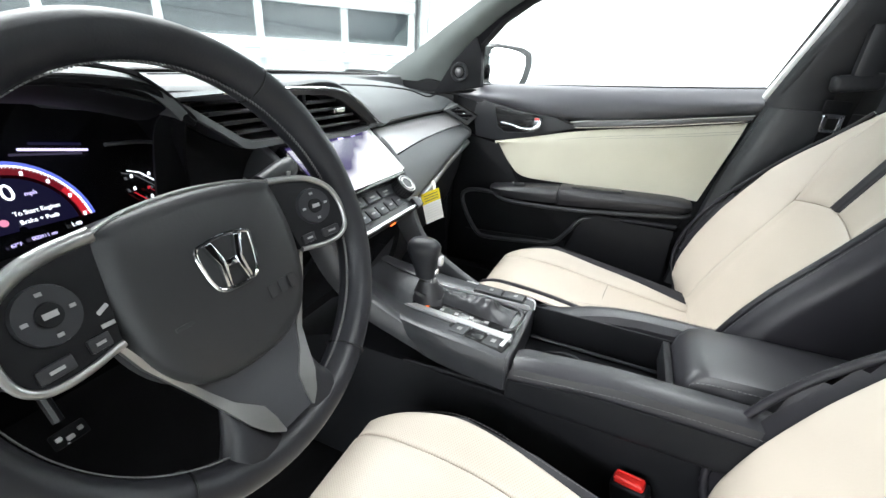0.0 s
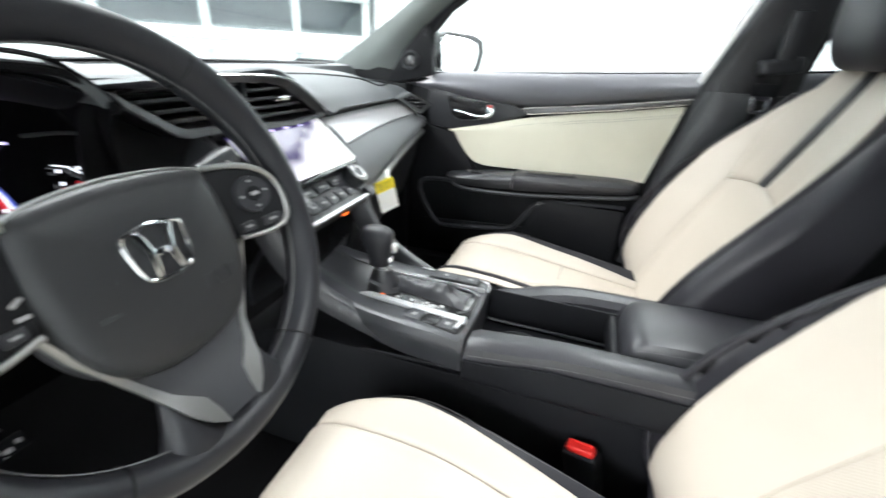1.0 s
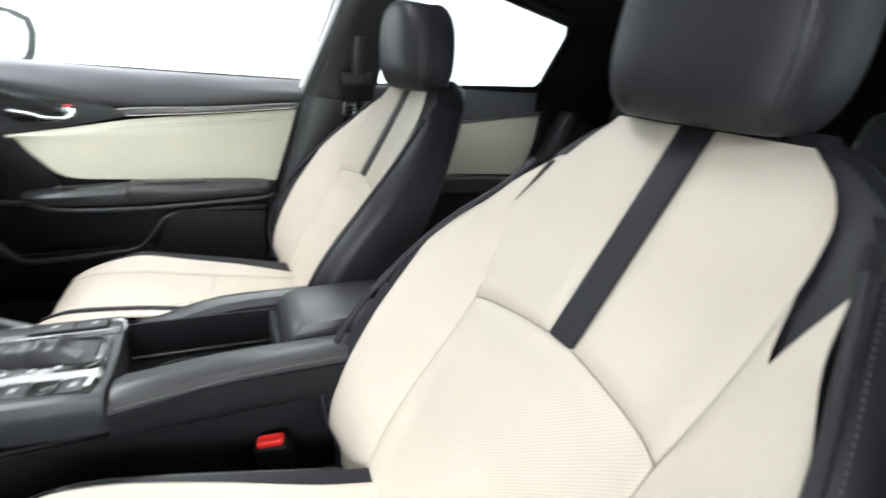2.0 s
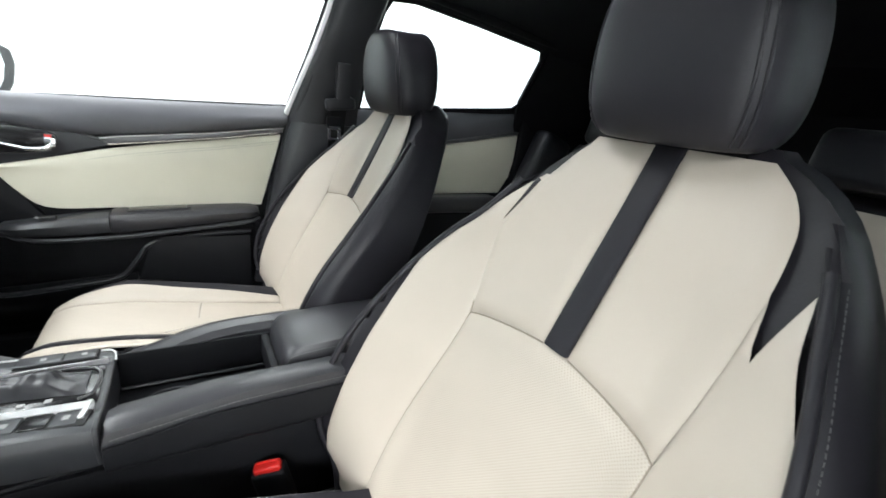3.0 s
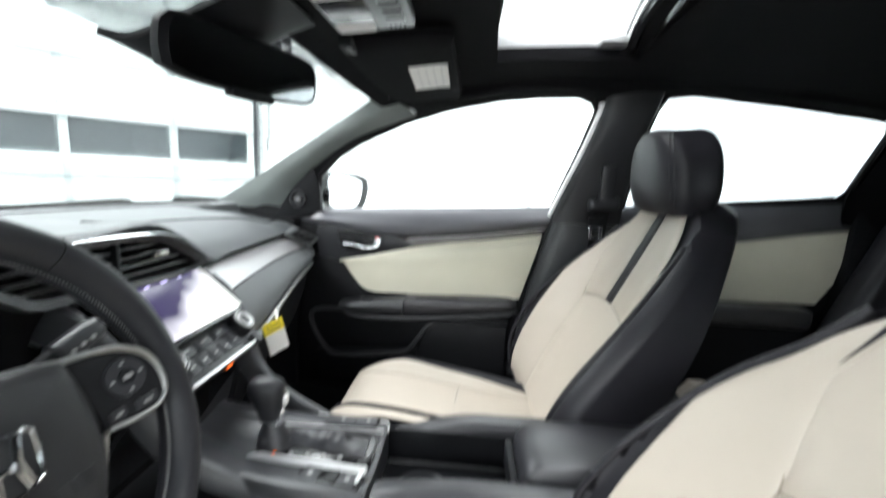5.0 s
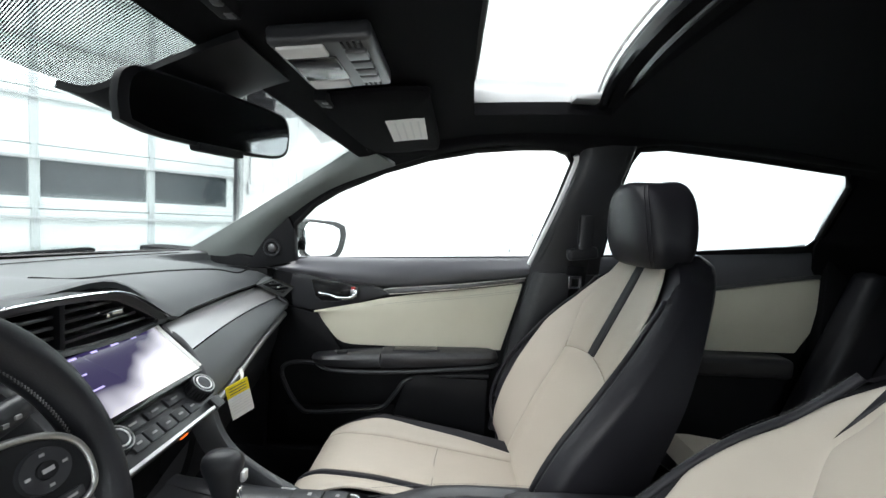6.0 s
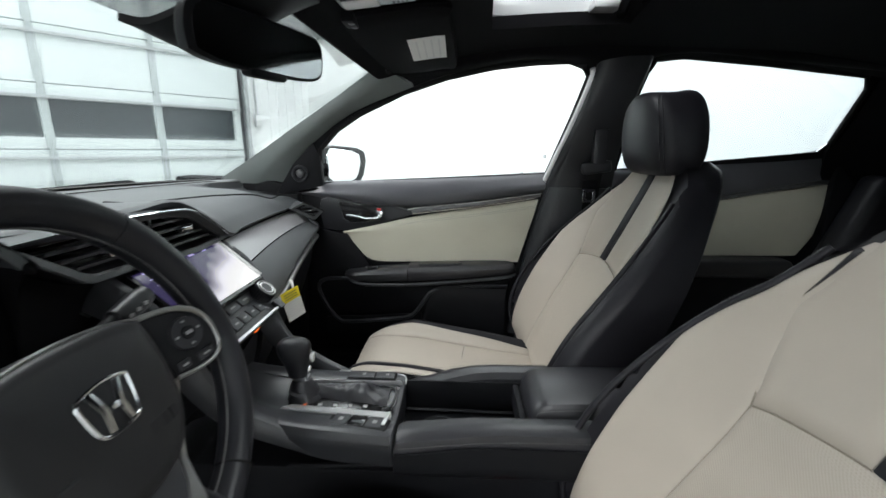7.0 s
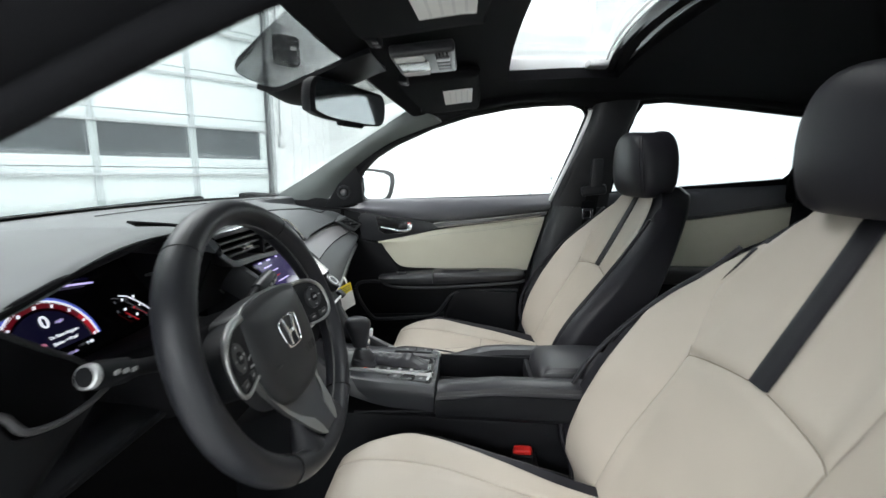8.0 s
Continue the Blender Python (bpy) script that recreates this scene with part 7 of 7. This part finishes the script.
# ---- overhead ----
def build_visor(s):
    visor = thing("sun_visor", (0.33 * s, 0.2, 1.275), "black sun visor with pale warning label, folded up", "sun visor", "sun visors")
    zr = lambda x, y: 1.291 - 0.14 * max(0, y - 0.12) - 0.11 * (abs(x) - 0.345)
    out = [(0.16, 0.28), (0.20, 0.295), (0.42, 0.27), (0.50, 0.25), (0.53, 0.20), (0.53, 0.12), (0.50, 0.085), (0.22, 0.095), (0.17, 0.11)]
    ring = curve([(x, y, 0) for x, y in out + out[:1]], 4)[:-1]
    cx, cy = 0.345, 0.19
    loops = []
    for f, d in ((0.96, 0.0), (1.0, -0.006), (0.995, -0.013), (0.96, -0.018), (0.8, -0.0205), (0.4, -0.0215), (0.05, -0.022)):
        loops.append([(s * (cx + (p.x - cx) * f), cy + (p.y - cy) * f, zr(cx + (p.x - cx) * f, cy + (p.y - cy) * f) + d + 0.004) for p in ring])
    part("panel", rings(loops), CLOTH, visor, "black cloth panel")
    c = Vector((0.345 * s, 0.148, 0))
    label_fn = lambda u, v: (c.x + s * (u - 0.5) * 0.135, c.y + (0.5 - v) * 0.078, zr(c.x + s * (u - 0.5) * 0.135, c.y + (0.5 - v) * 0.078) - 0.0195)
    lab = part("label", sheet(label_fn, 4, 4, 0.001), PAPER, visor, "white warning label")
    for k in range(4):
        v = 0.2 + 0.2 * k
        part("label_bar", sheet(lambda a, b, v=v: tuple(Vector(label_fn(0.1 + 0.8 * a, v + 0.05 * b)) + Vector((0, 0, -0.0008))), 2, 1, 0.0003), LABEL, lab, "grey bar of small print")
    part("clip", rbox((0.165 * s, 0.275, zr(0.165, 0.275) - 0.012), (0.05, 0.022, 0.018), 0.004), HARD, visor, "black visor clip")
    for k in (-1, 1):
        part("clip_screw", rbox((0.165 * s + 0.012 * k, 0.27, zr(0.165, 0.27) - 0.0215), (0.010, 0.010, 0.004), 0.002), GREY, visor)
    part("pivot", tube([(0.505 * s, 0.262, 1.245), (0.53 * s, 0.27, 1.262)], 0.007), HARD, visor)
    return visor


build_visor(1)
build_visor(-1)


def build_overhead():
    oh = thing("overhead_console", (0, 0.2, 1.29), "grey overhead console with map lamps and switches", "overhead console")
    tip = Matrix.Translation((-0.01, 0.205, 1.283)) @ Matrix.Rotation(radians(-6), 4, "X")
    def at(name, c, s, bev, mat, parent, label=""):
        bm = rbox(c, s, bev, 3)
        bm.transform(tip)
        return part(name, bm, mat, parent, label)
    body = at("body", (0, 0, 0.0), (0.165, 0.12, 0.022), 0.008, CONSOLE, oh, "grey plastic body")
    at("case_pocket", (0, 0.022, -0.011), (0.075, 0.06, 0.006), 0.003, GLOSS, body, "dark opening")
    for s in (-1, 1):
        at("map_lamp", (s * 0.058, 0.025, -0.0115), (0.03, 0.055, 0.006), 0.004, LABEL, body, "frosted map lamp")
        at("lamp_switch", (s * 0.041, -0.036, -0.0125), (0.024, 0.026, 0.006), 0.002, GREY, body)
        at("sunroof_switch", (s * 0.013, -0.036, -0.0125), (0.022, 0.026, 0.006), 0.002, SATIN, body)
    for k in range(4):
        at("microphone_slot", (0.067, -0.045 + 0.007 * k, -0.0115), (0.016, 0.003, 0.002), 0.0005, RUBBER, body)
        at("microphone_slot", (-0.067, -0.045 + 0.007 * k, -0.0115), (0.016, 0.003, 0.002), 0.0005, RUBBER, body)
    return oh


build_overhead()


def build_inner_mirror():
    mir = thing("rear_view_mirror", (0.0, 0.42, 1.24), "black frameless rear-view mirror on a sensor pod", "rear-view mirror")
    m = Matrix.Translation((-0.016, 0.360, 1.194)) @ Matrix.Rotation(radians(-20), 4, "Z") @ Matrix.Rotation(radians(3.5), 4, "X")
    face = [(-0.122, -0.026), (-0.126, 0.0), (-0.118, 0.028), (-0.08, 0.036), (0.08, 0.036), (0.118, 0.028), (0.126, 0.0), (0.118, -0.026), (0.07, -0.036), (-0.07, -0.036)]
    ring = curve([(x, 0, z) for x, z in face + face[:1]], 4)[:-1]
    loops = [[m @ Vector((p.x * f, y, p.z * f)) for p in ring] for f, y in ((0.93, -0.012), (1.0, -0.009), (1.0, 0.004), (0.93, 0.018), (0.7, 0.028), (0.3, 0.032))]
    shell = part("shell", rings(loops), HARD, mir, "black plastic shell")
    bm = prism([(p.x * 0.93, p.z * 0.90) for p in ring], "y", -0.0138, -0.010, 0, 1, m)
    part("mirror_glass", bm, MIRROR, shell, "silvered mirror glass", smooth=False)
    bm = rbox((0.0, -0.006, -0.038), (0.07, 0.02, 0.012), 0.005)
    bm.transform(m)
    part("button_bar", bm, HARD, shell, "black button bar")
    part("stem", tube([m @ Vector((0, 0.02, 0.005)), (0.0, 0.43, 1.222), (0, 0.455, 1.236)], 0.014, 12), HARD, mir)
    part("sensor_pod", loft([[(x, 0.52, 1.212), (x, 0.48, 1.206 - 0.012 * (1 - (x / 0.07) ** 2)), (x, 0.42, 1.228 - 0.015 * (1 - (x / 0.07) ** 2)), (x, 0.34, 1.262 - 0.015 * (1 - (x / 0.07) ** 2)), (x, 0.30, 1.278)] for x in (-0.075, -0.04, 0, 0.04, 0.075)], 4, 4, -0.01), HARD, mir, "black camera and sensor cover")
    return mir


build_inner_mirror()


# ---- paper tag on the glove box ----
def build_tag():
    tag = thing("paper_tag", (0.262, 0.468, 0.75), "yellow and white paper tag hung from a white strap", "tag")
    tw = Matrix.Translation((0.225, 0.445, 0.720)) @ Matrix.Rotation(radians(-34), 4, "Z") @ Matrix.Rotation(radians(-14), 4, "Y")
    def at(name, c, s, mat, parent, label=""):
        bm = rbox(c, s, 0.0006, 1)
        bm.transform(tw)
        return part(name, bm, mat, parent, label, False)
    part("strap", loft([[(0.262 + d * 0.006, 0.462, 0.756), (0.252 + d * 0.006, 0.452, 0.748), (0.238 + d * 0.006, 0.446, 0.738)] for d in (-1, 1)], 3, 2, 0.001), PAPER, tag, "white paper strap")
    card = at("card", (0, 0, -0.022), (0.046, 0.0016, 0.052), PAPER, tag, "white lower half")
    top = at("yellow_half", (0, -0.0004, 0.012), (0.046, 0.0020, 0.026), YELLOW, tag, "yellow upper half")
    for k in range(3):
        at("print_bar", (0, -0.0018, 0.018 - 0.006 * k), (0.034, 0.0006, 0.0018), INK, top, "dark bar of small print")
    for k in range(6):
        at("print_bar", (0, -0.0014, -0.006 - 0.006 * k), (0.036, 0.0006, 0.0014), LABEL, card, "grey bar of small print")
    return tag


build_tag()
